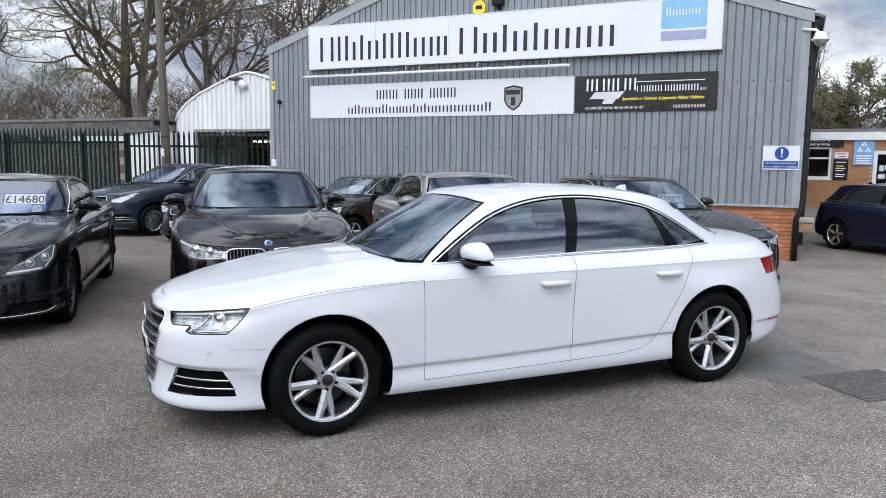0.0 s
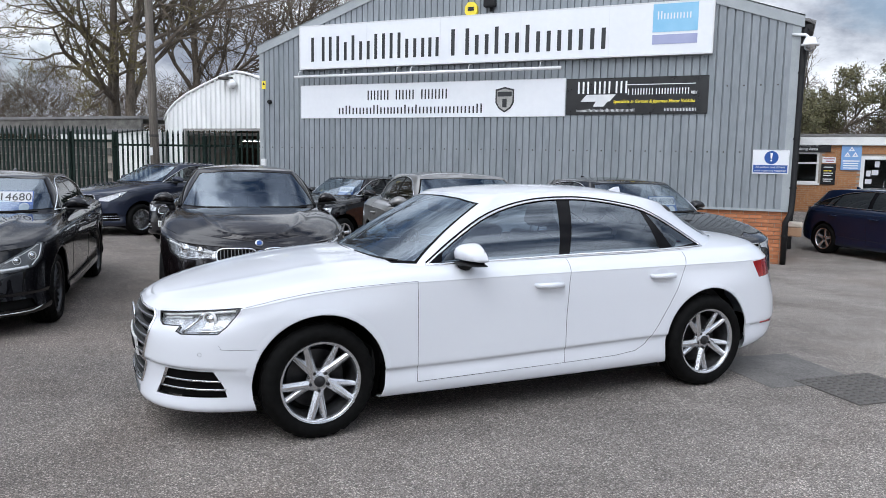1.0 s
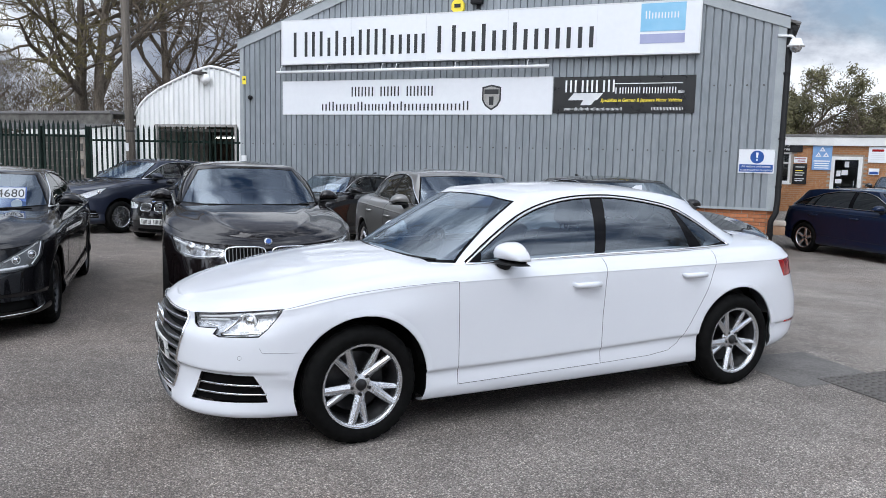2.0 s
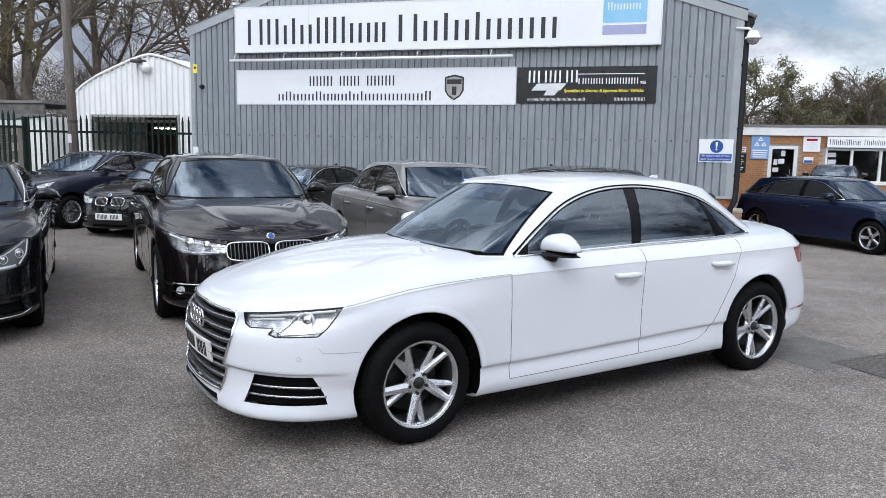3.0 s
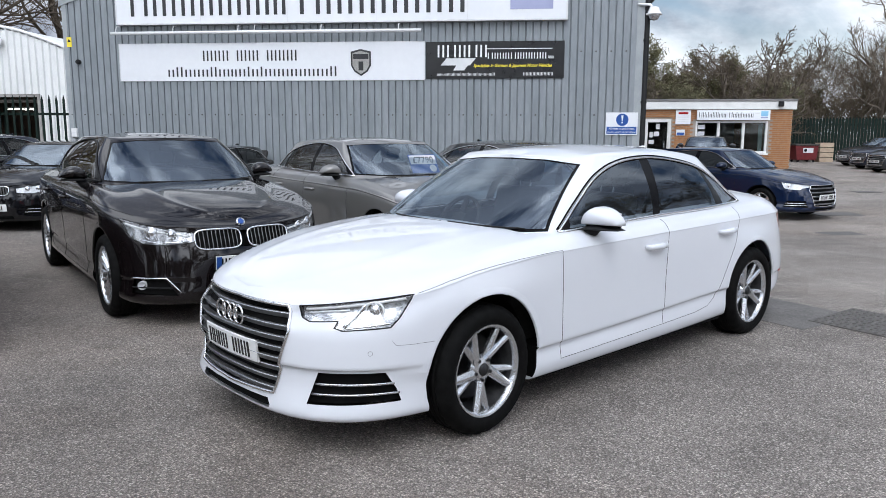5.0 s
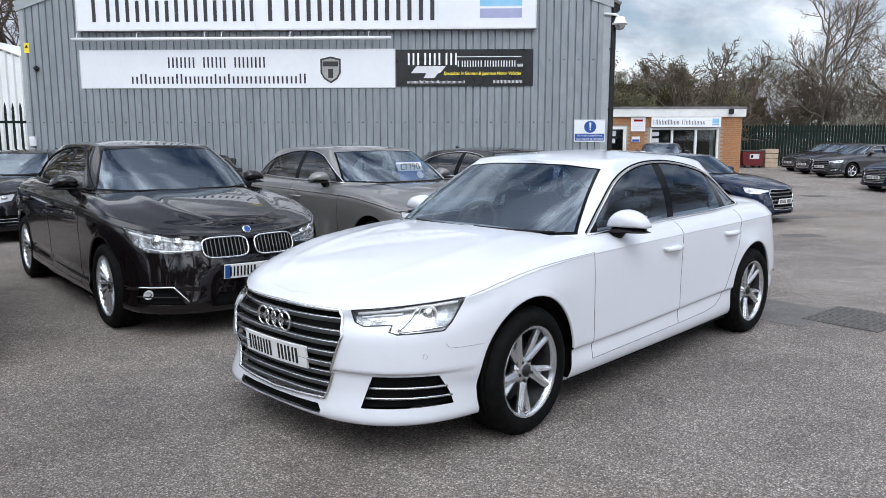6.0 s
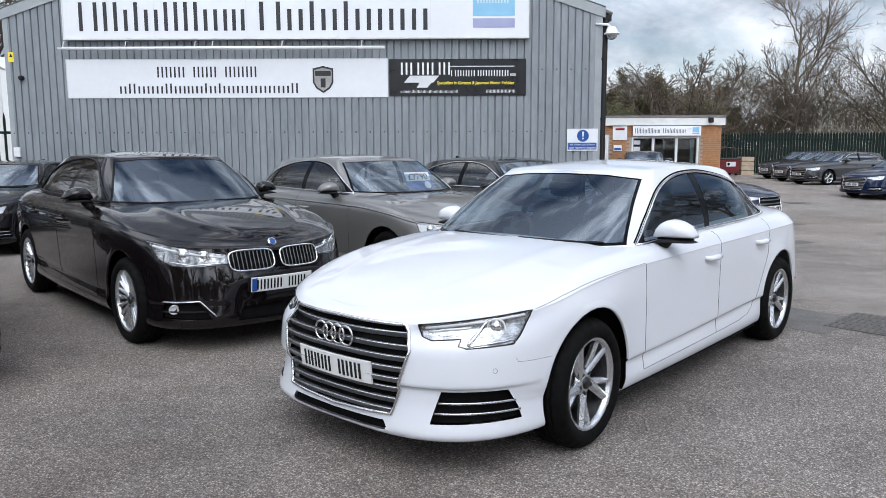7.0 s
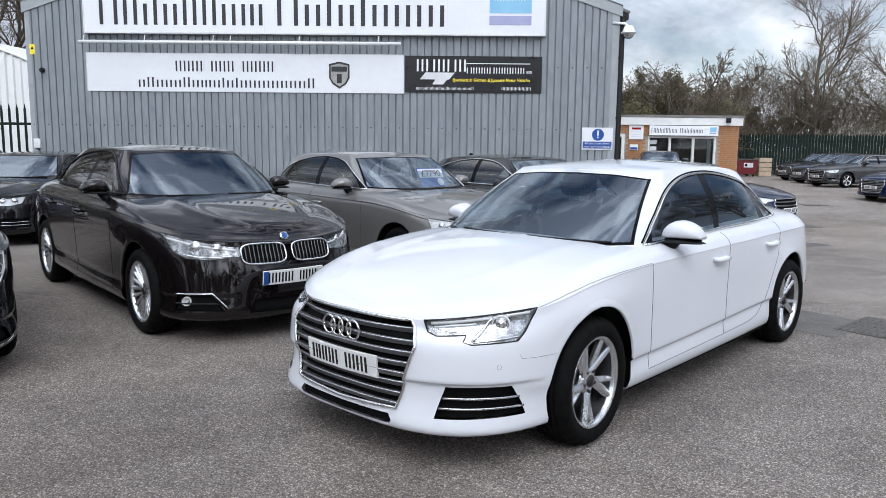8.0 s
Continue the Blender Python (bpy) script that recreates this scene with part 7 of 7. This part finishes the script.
# dark brown gran-turismo hatchback
GT = derive([(-0.95, -0.87), (0, 0), (0.42, 0.44), (1.13, 1.18), (1.69, 1.72), (2.3, 2.45), (2.82, 2.92), (2.86, 3.02), (3.42, 3.62), (3.84, 3.90)],
            [(0.0, 0.0), (0.19, 0.19), (0.33, 0.34), (0.70, 0.765), (0.98, 1.055), (1.34, 1.435), (1.42, 1.508)], 0.997,
            paint=P_BROWN, hood_line=0.014, tyre=0.345, rim=0.243, wheel="multi", arch=0.395, grille_fn=twin_grille, twin=(0.205, 0.682, 0.176, 0.076), bars=10, bar_chrome=SLAT_GREY, lamp_back=LAMP_SMOKE, rake=0.10, rw=0.545, wiper_z=0.0, screen=[(0.02, 1.036), (-0.40, 1.042), (-0.72, 1.062), (-0.64, 1.22), (-0.528, 1.405), (-0.30, 1.424), (0.02, 1.430)], frame_r=0.0075,
            grille=[(0.02, 0.735), (-0.32, 0.735), (-0.365, 0.67), (-0.32, 0.61), (0.02, 0.61)], grille_label="twin rounded grilles with upright bars",
            headlight=[(-0.30, 0.665), (-0.10, 0.648), (0.08, 0.658), (0.20, 0.705), (0.325, 0.842), (0.11, 0.808), (-0.12, 0.764), (-0.305, 0.735)], projectors=((0.56, 0.42, 0.042), (0.30, 0.42, 0.034)), lamp_turn=34, lamp_strips=(([(-0.27, 0.715), (-0.12, 0.735), (0.08, 0.768), (0.26, 0.805)], 0.009, LAMP_WHITE), ([(-0.26, 0.672), (-0.05, 0.664), (0.12, 0.690)], 0.005, CHROME)),
            intake=[(-0.22, 0.265), (0.16, 0.275), (0.15, 0.385), (-0.12, 0.390)], intake_bars=(0.45,), bar_mat=BLACK_PLASTIC, bumper_trim=([(0.165, 0.392), (-0.13, 0.398), (-0.24, 0.285)],), fog=((0.06, 0.335, 0.034),), ring_mat=CHROME, lip=[(0.02, 0.34), (-0.3, 0.34), (-0.36, 0.24), (0.02, 0.23)],
            plate=(-0.885, 0.50), plate_band=True, trim=BLACK_PLASTIC, glass=GLASS_DARK)
# black four-door coupe
COUPE = derive([(-0.95, -0.86), (0, 0), (0.42, 0.50), (1.13, 1.25), (2.82, 2.874), (2.86, 3.0), (3.42, 3.62), (3.84, 4.0)],
               [(0.0, 0.0), (0.19, 0.19), (0.33, 0.34), (0.70, 0.74), (0.98, 1.0), (1.34, 1.335), (1.42, 1.405)], 1.025,
               paint=P_BLACK, hood_line=0.014, tyre=0.335, rim=0.243, wheel="mesh", arch=0.38, slats=1, trim=CHROME, glass=GLASS_DARK,
               headlight=[(-0.25, 0.565), (-0.02, 0.57), (0.16, 0.60), (0.26, 0.68), (0.32, 0.80), (0.25, 0.812), (0.06, 0.745), (-0.14, 0.655)],
               alloy=ALLOY_DARK, lamp_back=SLAT_GREY, bumper_trim=([(-0.4, 0.212), (0.1, 0.222), (0.2, 0.25)],), lamp_strips=(([(0.285, 0.79), (0.235, 0.69), (0.14, 0.615)], 0.007, LAMP_WHITE), ([(-0.2, 0.59), (0.1, 0.605)], 0.014, REFLECTOR), ([(-0.1, 0.655), (0.08, 0.725), (0.24, 0.79)], 0.006, LAMP_WHITE)),
               projectors=((0.42, 0.4, 0.03), (0.66, 0.5, 0.03)), intake=[(-0.27, 0.24), (0.14, 0.25), (0.10, 0.33), (-0.2, 0.33)], intake_bars=(0.0,))
# grey executive saloon
SALOON = derive([(-0.95, -0.93), (0, 0), (0.42, 0.46), (1.13, 1.2), (2.82, 2.91), (2.86, 2.98), (3.42, 3.56), (3.84, 3.98)],
                [(0.0, 0.0), (0.19, 0.19), (0.70, 0.71), (0.98, 1.005), (1.34, 1.375), (1.42, 1.455)], 1.018,
                paint=P_GREY, hood_line=0.008, tyre=0.335, rim=0.235, wheel="five", trim=CHROME, trimcloth=SEAT, glass=GLASS_CLEAR)
# dark sports hatch coupe behind
FASTBACK = derive([(-0.95, -0.93), (0, 0), (0.42, 0.46), (1.13, 1.2), (2.82, 2.81), (2.86, 2.95), (3.42, 3.60), (3.84, 3.80)],
                  [(0.0, 0.0), (0.19, 0.19), (0.70, 0.74), (0.98, 1.015), (1.34, 1.375), (1.42, 1.448)], 1.03,
                  paint=P_BLACK, tyre=0.335, rim=0.235, wheel="five", trim=CHROME, glass=GLASS_CLEAR)
# navy estate
ESTATE = derive([(-0.95, -0.90), (0, 0), (0.42, 0.42), (1.13, 1.13), (1.69, 1.70), (2.39, 2.55), (2.56, 2.70), (2.82, 3.25), (2.86, 3.35), (3.42, 3.74), (3.84, 3.80)],
                [(0.0, 0.0), (0.19, 0.19), (0.70, 0.70), (0.98, 0.99), (1.34, 1.36), (1.42, 1.436)], 0.99,
                paint=P_NAVY, wb=2.81, tyre=0.325, rim=0.222, wheel="five", trim=SATIN, glass=GLASS_DARK, slats=5)
for key in ("door_r",):
    ESTATE[key] = [(min(a, 2.72), b) for a, b in ESTATE[key]]
ESTATE["gaps"] = [ESTATE["gaps"][0]] + ESTATE["gaps"][2:]
# slate-blue hatchback
HATCH = derive([(-0.95, -0.86), (0, 0), (0.42, 0.28), (1.13, 1.08), (2.39, 2.3), (2.82, 2.72), (2.86, 2.85), (3.42, 3.36), (3.84, 3.46)],
               [(0.0, 0.0), (0.19, 0.2), (0.70, 0.80), (0.98, 1.05), (1.34, 1.40), (1.42, 1.484)], 0.99,
               wb=2.648, paint=P_SLATE, tyre=0.318, rim=0.215, wheel="mesh", trim=SATIN, slats=3,
               headlight=[(-0.18, 0.70), (0.02, 0.69), (0.25, 0.80), (0.37, 0.90), (0.22, 0.875), (-0.02, 0.80), (-0.17, 0.755)])
# small dark saloon with twin grilles
COMPACT = derive([(-0.95, -0.78), (0, 0), (0.42, 0.42), (1.13, 1.1), (2.82, 2.76), (2.86, 2.8), (3.42, 3.3), (3.84, 3.75)],
                 [(0.0, 0.0), (0.19, 0.19), (0.33, 0.34), (0.70, 0.74), (0.98, 0.99), (1.34, 1.345), (1.42, 1.42)], 0.985,
                 paint=P_BLACK, tyre=0.32, rim=0.22, wheel="five", grille_fn=twin_grille, twin=(0.16, 0.66, 0.12, 0.07), bars=9,
                 grille=[(0.02, 0.72), (-0.26, 0.72), (-0.29, 0.66), (-0.26, 0.6), (0.02, 0.6)], plate=(-0.80, 0.40), trim=BLACK_PLASTIC,
                 headlight=[(-0.26, 0.625), (-0.05, 0.615), (0.14, 0.65), (0.22, 0.76), (0.02, 0.735), (-0.26, 0.70)], projectors=((0.62, 0.45, 0.042), (0.33, 0.45, 0.042)))
CITY = derive([(-0.95, -0.68), (0, 0), (0.42, 0.25), (1.13, 0.85), (2.39, 2.05), (2.82, 2.45), (2.86, 2.6), (3.42, 2.95), (3.84, 3.0)],
              [(0.0, 0.0), (0.19, 0.2), (0.70, 0.76), (0.98, 1.02), (1.34, 1.36), (1.42, 1.42)], 0.93,
              wb=2.47, paint=P_BLACK, tyre=0.31, rim=0.2, wheel="five", fine=0, trim=CHROME, track=0.72)
OFFROAD = derive([(-0.95, -0.80), (0, 0), (0.42, 0.35), (1.13, 0.95), (2.39, 2.3), (2.82, 2.9), (2.86, 3.1), (3.42, 3.5), (3.84, 3.7)],
                 [(0.0, 0.0), (0.19, 0.24), (0.70, 0.80), (0.98, 1.0), (1.34, 1.33), (1.42, 1.40)], 0.95,
                 wb=2.7, paint=P_CHAR, tyre=0.35, rim=0.2, wheel="five", fine=0, trim=BLACK_PLASTIC, track=0.76)


def yard(x, y, yaw):
    return pose(x, y, ground_z(x, y), 0, 0, yaw)


# ---- the cars in the yard ----
hero = make_car("saloon_car", pose(0, 0, 0, 0, 0, 48.6), "clean white four-door saloon with silver five-spoke wheels", HERO)
gt = make_car("hatchback_car", yard(-1.928, 2.106, 132), "glossy black-brown large hatchback with twin rounded grilles", GT)
badge_disc(gt, -0.735, 0.800, 0.036, 55)
coupe = make_car("coupe_car", yard(-3.96, 0.29, 132), "glossy black four-door coupe with a price card", COUPE)
price_card(coupe, "£14680", 0.80, -0.36, 1.13, -90, 60 - 90)
saloon = make_car("saloon_car", yard(-0.03, 4.16, 132), "metallic grey executive saloon with a price card", SALOON)
price_card(saloon, "£7790", 0.85, -0.25, 1.16, -90, -30)
fastback = make_car("saloon_car", yard(1.9, 5.6, 132), "dark saloon with chrome window trim and a price card", FASTBACK)
price_card(fastback, "£14890", 0.85, -0.25, 1.13, -90, -30)
estate = make_car("estate_car", yard(6.34, 12.34, 130), "dark navy blue estate car with alloy wheels", ESTATE)
hatch = make_car("hatchback_car", yard(-9.81, 7.48, 82), "slate-blue hatchback parked by the fence", HATCH)
compact = make_car("saloon_car", yard(-7.46, 7.33, 94), "black compact saloon with twin grilles", COMPACT)
badge_disc(compact, -0.72, 0.775, 0.038, 55)
city = make_car("small_car", yard(-5.64, 8.73, 77), "small black hatchback with a price card", CITY)
price_card(city, "£6990", 0.62, -0.28, 1.12, -90, -30)
offroad = make_car("offroad_car", yard(7.0, 22.4, 78), "old grey car parked facing out by the reception", OFFROAD)
FAR = dict(ESTATE, fine=0, seats=False)
FAR_S = dict(SALOON, fine=0, seats=False)
for i, (x, y, yaw, sp, p, lab) in enumerate((
        (14.8, 26.2, 18, FAR, P_CHAR, "charcoal estate car in the far row"), (15.35, 29.0, 18, FAR_S, P_SLATE, "slate blue saloon in the far row"),
        (15.9, 31.8, 18, FAR_S, P_BLACK, "black saloon in the far row"),
        (13.5, 19.6, 18, FAR_S, P_NAVY, "dark blue saloon parked across the yard"))):
    make_car("saloon_car" if sp is FAR_S else "estate_car", yard(x, y, yaw) @ Matrix.Scale(0.92, 4), lab, dict(sp, paint=p), group="cars in the far row")


# ---- trees ----
def add_tube(vs, fs, pts, rs, sides):
    k0 = len(vs)
    side = None
    for i, p in enumerate(pts):
        d = pts[min(i + 1, len(pts) - 1)] - pts[max(i - 1, 0)]
        d.normalize()
        if side is None:
            side = d.orthogonal().normalized()
        side = side - d * side.dot(d)
        side.normalize()
        up = d.cross(side)
        for k in range(sides):
            a = 2 * math.pi * k / sides
            vs.append(p + (side * math.cos(a) + up * math.sin(a)) * rs[i])
    for i in range(len(pts) - 1):
        for k in range(sides):
            a, b = k0 + i * sides + k, k0 + i * sides + (k + 1) % sides
            fs.append((a, b, b + sides, a + sides))


def tree_meshes(seed, height, girth, limbs, kids, droop, spread, leafy=0, stems=1, first=0.25):
    """Trunk mesh, twig mesh and, if leafy, a leaf mesh of a winter tree."""
    rng = random.Random(seed)
    wood, twigs, leaves = ([], []), ([], []), ([], [])
    levels = len(kids)

    def grow(p, d, length, r, level):
        n = (9, 6, 5, 4, 2, 2)[min(level, 5)]
        pts, rs = [p.copy()], [r]
        q, v = p.copy(), d.copy()
        for i in range(n):
            wob = (0.05, 0.17, 0.22, 0.26, 0.3, 0.3)[min(level, 5)]
            v += Vector((rng.gauss(0, wob), rng.gauss(0, wob), rng.gauss(0, wob * 0.7)))
            v.z += (0.03, 0.05, 0.03, 0.0, -0.02, -0.03)[min(level, 5)] - droop * (level >= 2) * 0.06
            v.normalize()
            q = q + v * (length / n)
            pts.append(q.copy())
            rs.append(r * (1 - 0.8 * (i + 1) / n) + (0.0035 if level > 2 else 0.008))
        store = wood if level <= 2 else twigs
        add_tube(store[0], store[1], pts, rs, (9, 6, 5, 3, 3, 3)[min(level, 5)])
        if level < levels:
            c = kids[level]
            for j in range(c):
                f = (first if level == 0 else 0.22) + (0.98 - (first if level == 0 else 0.22)) * (j + rng.random()) / c
                i = min(n - 1, int(f * n))
                t = f * n - i
                at = pts[i].lerp(pts[i + 1], t)
                along = (pts[i + 1] - pts[i]).normalized()
                out = along.orthogonal().normalized()
                out.rotate(Matrix.Rotation(rng.uniform(0, 2 * math.pi), 3, along))
                w = spread * rng.uniform(0.75, 1.25)
                nd = (along * math.cos(w) + out * math.sin(w)).normalized()
                ratio = (0.62, 0.6, 0.55, 0.5, 0.5)[min(level, 4)] * rng.uniform(0.7, 1.15) * (1.05 - 0.45 * f)
                grow(at, nd, length * ratio, max(0.0035, rs[i] * (0.52 if level == 0 else 0.5)), level + 1)
        if leafy and level >= levels - 1:
            for _ in range(leafy):
                c = pts[-1].lerp(pts[0], rng.random()) + Vector((rng.gauss(0, 0.12), rng.gauss(0, 0.12), rng.gauss(0, 0.12)))
                a = Vector((rng.gauss(0, 1), rng.gauss(0, 1), rng.gauss(0, 1))).normalized()
                b = a.orthogonal().normalized()
                s = rng.uniform(0.03, 0.07)
                k = len(leaves[0])
                leaves[0].extend([c - a * s, c + b * s * 0.6, c + a * s, c - b * s * 0.6])
                leaves[1].append((k, k + 1, k + 2, k + 3))

    for s in range(stems):
        ang = 2 * math.pi * s / max(1, stems) + rng.random()
        base = Vector((0, 0, -0.1)) if stems == 1 else Vector((0.35 * math.cos(ang), 0.35 * math.sin(ang), -0.1))
        d = Vector((rng.gauss(0, 0.04), rng.gauss(0, 0.04), 1)) if stems == 1 else Vector((0.5 * math.cos(ang), 0.5 * math.sin(ang), 1))
        grow(base, d.normalized(), height * rng.uniform(0.9, 1.05) * (1.0 if stems == 1 else 0.8), girth / 2, 0)
    return wood, twigs, leaves


TREES = {}


def tree(kind, m, label, group="", name="tree"):
    if kind not in TREES:
        seed, args, twig, leaf = TREE_KINDS[kind]
        parts = tree_meshes(seed, **args)
        root = empty(name, m, label, "tree", group)
        for nm, (vs, fs), mt in zip(("trunk", "crown", "leaves"), parts, (BARK, twig, leaf)):
            if fs:
                me = bpy.data.meshes.new(nm)
                me.from_pydata(vs, [], fs)
                if nm == "trunk":
                    me.polygons.foreach_set("use_smooth", [True] * len(me.polygons))
                me.materials.append(mt)
                o = new(nm, me)
                o.parent = root
                if nm != "trunk":
                    tagged(o, kind="stuff")
        TREES[kind] = root
        return root
    c = copy_thing(TREES[kind], m)
    return tagged(c, label, "tree", group)


TREE_KINDS = {
    "oak": (3, dict(height=10.0, girth=0.46, limbs=8, kids=(13, 8, 7, 5, 3), droop=0.0, spread=0.8, first=0.3), TWIG, LEAF),
    "willow": (11, dict(height=8.5, girth=0.6, limbs=8, kids=(10, 8, 7, 5, 3), droop=0.35, spread=0.95, first=0.28), TWIG_GREEN, LEAF),
    "tall": (23, dict(height=12.5, girth=0.5, limbs=8, kids=(16, 7, 6, 4, 3), droop=-0.3, spread=0.6, first=0.22), TWIG, LEAF),
    "ash": (53, dict(height=8.2, girth=0.36, limbs=8, kids=(15, 9, 7, 5), droop=-0.5, spread=0.62, first=0.2), TWIG_PALE, LEAF),
    "vase": (61, dict(height=8.3, girth=0.34, limbs=8, kids=(13, 9, 7, 4), droop=-0.7, spread=0.66, first=0.12), TWIG_PALE, LEAF),
    "bush": (31, dict(height=4.6, girth=0.16, limbs=6, kids=(8, 6, 5, 4), droop=0.0, spread=0.75, stems=5, first=0.12), TWIG, LEAF),
    "ivy": (41, dict(height=6.2, girth=0.3, limbs=6, kids=(10, 7, 6, 3), droop=0.0, spread=0.8, leafy=7, stems=2, first=0.12), TWIG, LEAF_OLIVE),
    "holly": (47, dict(height=6.0, girth=0.25, limbs=6, kids=(11, 7, 5, 3), droop=0.0, spread=0.8, leafy=11, stems=2, first=0.05), TWIG, LEAF_OLIVE),
}
WOOD = "bare trees behind the yard"
for kind, x, y, turn, size, label in (
        ("oak", -22.6, 19.9, 140, 1.15, "large bare tree with a thick trunk and spreading limbs"),
        ("willow", -23.6, 20.6, 20, 1.2, "old bare willow with olive twigs"),
        ("willow", -31.0, 18.0, 250, 0.95, "bare willow with drooping olive twigs"),
        ("bush", -31.5, 20.5, 20, 0.9, "small bare thorn tree behind the store"),
        ("tall", -25.2, 26.6, 60, 1.1, "tall bare tree with upright branches"),
        ("oak", -22.5, 33.0, 10, 1.0, "large bare tree behind the shed"),
        ("tall", -16.5, 35.0, 100, 0.9, "tall bare tree behind the shed"),
        ("vase", 19.9, 39.3, 260, 1.12, "pale bare tree behind the green fence"),
        ("ash", 25.0, 38.2, 200, 0.9, "bare tree behind the green fence"),
        ("ash", 31.0, 38.0, 300, 1.1, "bare tree behind the green fence"),
        ("ash", 4.0, 41.0, 75, 0.92, "tall bare tree behind the reception"),
                ("holly", 3.4, 37.0, 0, 1.2, "ivy-clad dark green tree behind the reception"),
        ("ivy", 6.0, 39.0, 130, 0.92, "olive-leaved scrub tree behind the reception"),
        ("bush", 7.0, 37.5, 70, 1.1, "bare thorn bush behind the reception"),
        ("bush", 13.0, 38.5, 190, 1.75, "domed bare thorn tree behind the reception"),
        ("ivy", 10.0, 40.5, 210, 0.84, "olive-leaved scrub tree behind the reception"),
        ("ivy", 8.2, 38.5, 50, 0.84, "olive-leaved scrub tree behind the reception"),
        ("ivy", 12.0, 40.0, 170, 1.05, "olive-leaved scrub tree behind the reception"),
        ("ivy", 16.0, 43.0, 290, 0.9, "olive-leaved scrub tree behind the reception"),
        ("holly", 10.2, 43.0, 120, 0.78, "ivy-clad dark green tree behind the reception"),
        ("ivy", 14.2, 41.0, 40, 0.9, "olive-leaved scrub tree behind the reception"),
        ("ivy", 18.5, 44.0, 110, 0.95, "olive-leaved scrub tree behind the fence")):
    tree(kind, pose(x, y, 0, 0, 0, turn) @ Matrix.Scale(size, 4), label, WOOD)
for kind, x, y, turn, size, label in (
        ("oak", 27.0, 15.0, 95, 1.0, "large bare tree beyond the end of the yard"),
        ("oak", 31.0, 8.0, 200, 1.0, "large bare tree beyond the end of the yard"),
        ("oak", -5.0, -17.0, 40, 1.1, "large bare tree across the road"),
        ("willow", 5.0, -19.0, 130, 1.2, "bare willow across the road"),
        ("oak", -14.0, -16.0, 220, 1.1, "large bare tree across the road"),
        ("tall", 13.0, -18.0, 310, 1.0, "tall bare tree across the road"),
        ("oak", -28.0, -12.0, 10, 1.1, "large bare tree across the road")):
    tree(kind, pose(x, y, 0, 0, 0, turn) @ Matrix.Scale(size, 4), label, WOOD)

# unseen evergreens, added to darken what paint and glass reflect
for i, (x, y) in enumerate(((-18.0, -14.0), (-13.5, -16.5), (-9.0, -17.0), (-4.8, -18.0), (-0.5, -17.5), (4.0, -18.5), (8.5, -17.0), (13.0, -16.0), (17.0, -12.0), (-22.0, -9.0), (-24.0, -3.5))):
    tree("holly", pose(x, y, 0, 0, 0, 47 * i) @ Matrix.Scale(0.72 + 0.12 * (i % 3), 4), "dark evergreen tree added behind the camera to darken reflections", WOOD)


def scrub_belt(a, b, depth, tall, count, seed, label, material=TWIG, thick=1.0):
    """A long tangle of thin bare stems."""
    rng = random.Random(seed)
    vs, fs = [], []
    a, b = Vector((*a, 0)), Vector((*b, 0))
    along = (b - a).normalized()
    side = Vector((-along.y, along.x, 0))
    for _ in range(count):
        u = rng.random()
        p = a.lerp(b, u) + side * rng.uniform(0, depth)
        top = tall * (0.62 + 0.5 * noise.noise(Vector((p.x * 0.16, p.y * 0.16, seed))) + 0.22 * noise.noise(Vector((p.x * 0.6, p.y * 0.6, seed + 5.0))))
        z = max(0.2, top) * rng.random() ** 0.75
        p.z = z
        d = Vector((rng.gauss(0, 0.55), rng.gauss(0, 0.55), rng.uniform(0.15, 1.0))).normalized()
        n = rng.uniform(0.4, 1.3)
        bend = Vector((rng.gauss(0, 0.1), rng.gauss(0, 0.1), rng.gauss(0, 0.05)))
        r = rng.uniform(0.004, 0.011) * thick
        add_tube(vs, fs, [p, p + d * n * 0.5 + bend, p + d * n], [r, r * 0.7, r * 0.3], 3)
    me = bpy.data.meshes.new("scrub")
    me.from_pydata(vs, [], fs)
    me.materials.append(material)
    return tagged(new("scrub", me), label, "scrub", kind="stuff")


scrub_belt((13.5, 39.4), (62.0, 31.6), 4.5, 7.4, 52000, 3, "tangled bare brown scrub behind the green fence", thick=1.45)
scrub_belt((3.0, 36.0), (16.0, 40.0), 4.0, 5.6, 24000, 8, "bare brown scrub behind the reception")
scrub_belt((-60.0, 20.0), (-19.5, 27.5), 6.0, 8.4, 40000, 5, "tangled bare brown scrub below the trees", thick=1.45)
scrub_belt((-34.0, -24.0), (30.0, -22.0), 4.0, 4.0, 16000, 12, "bare brown scrub across the road")
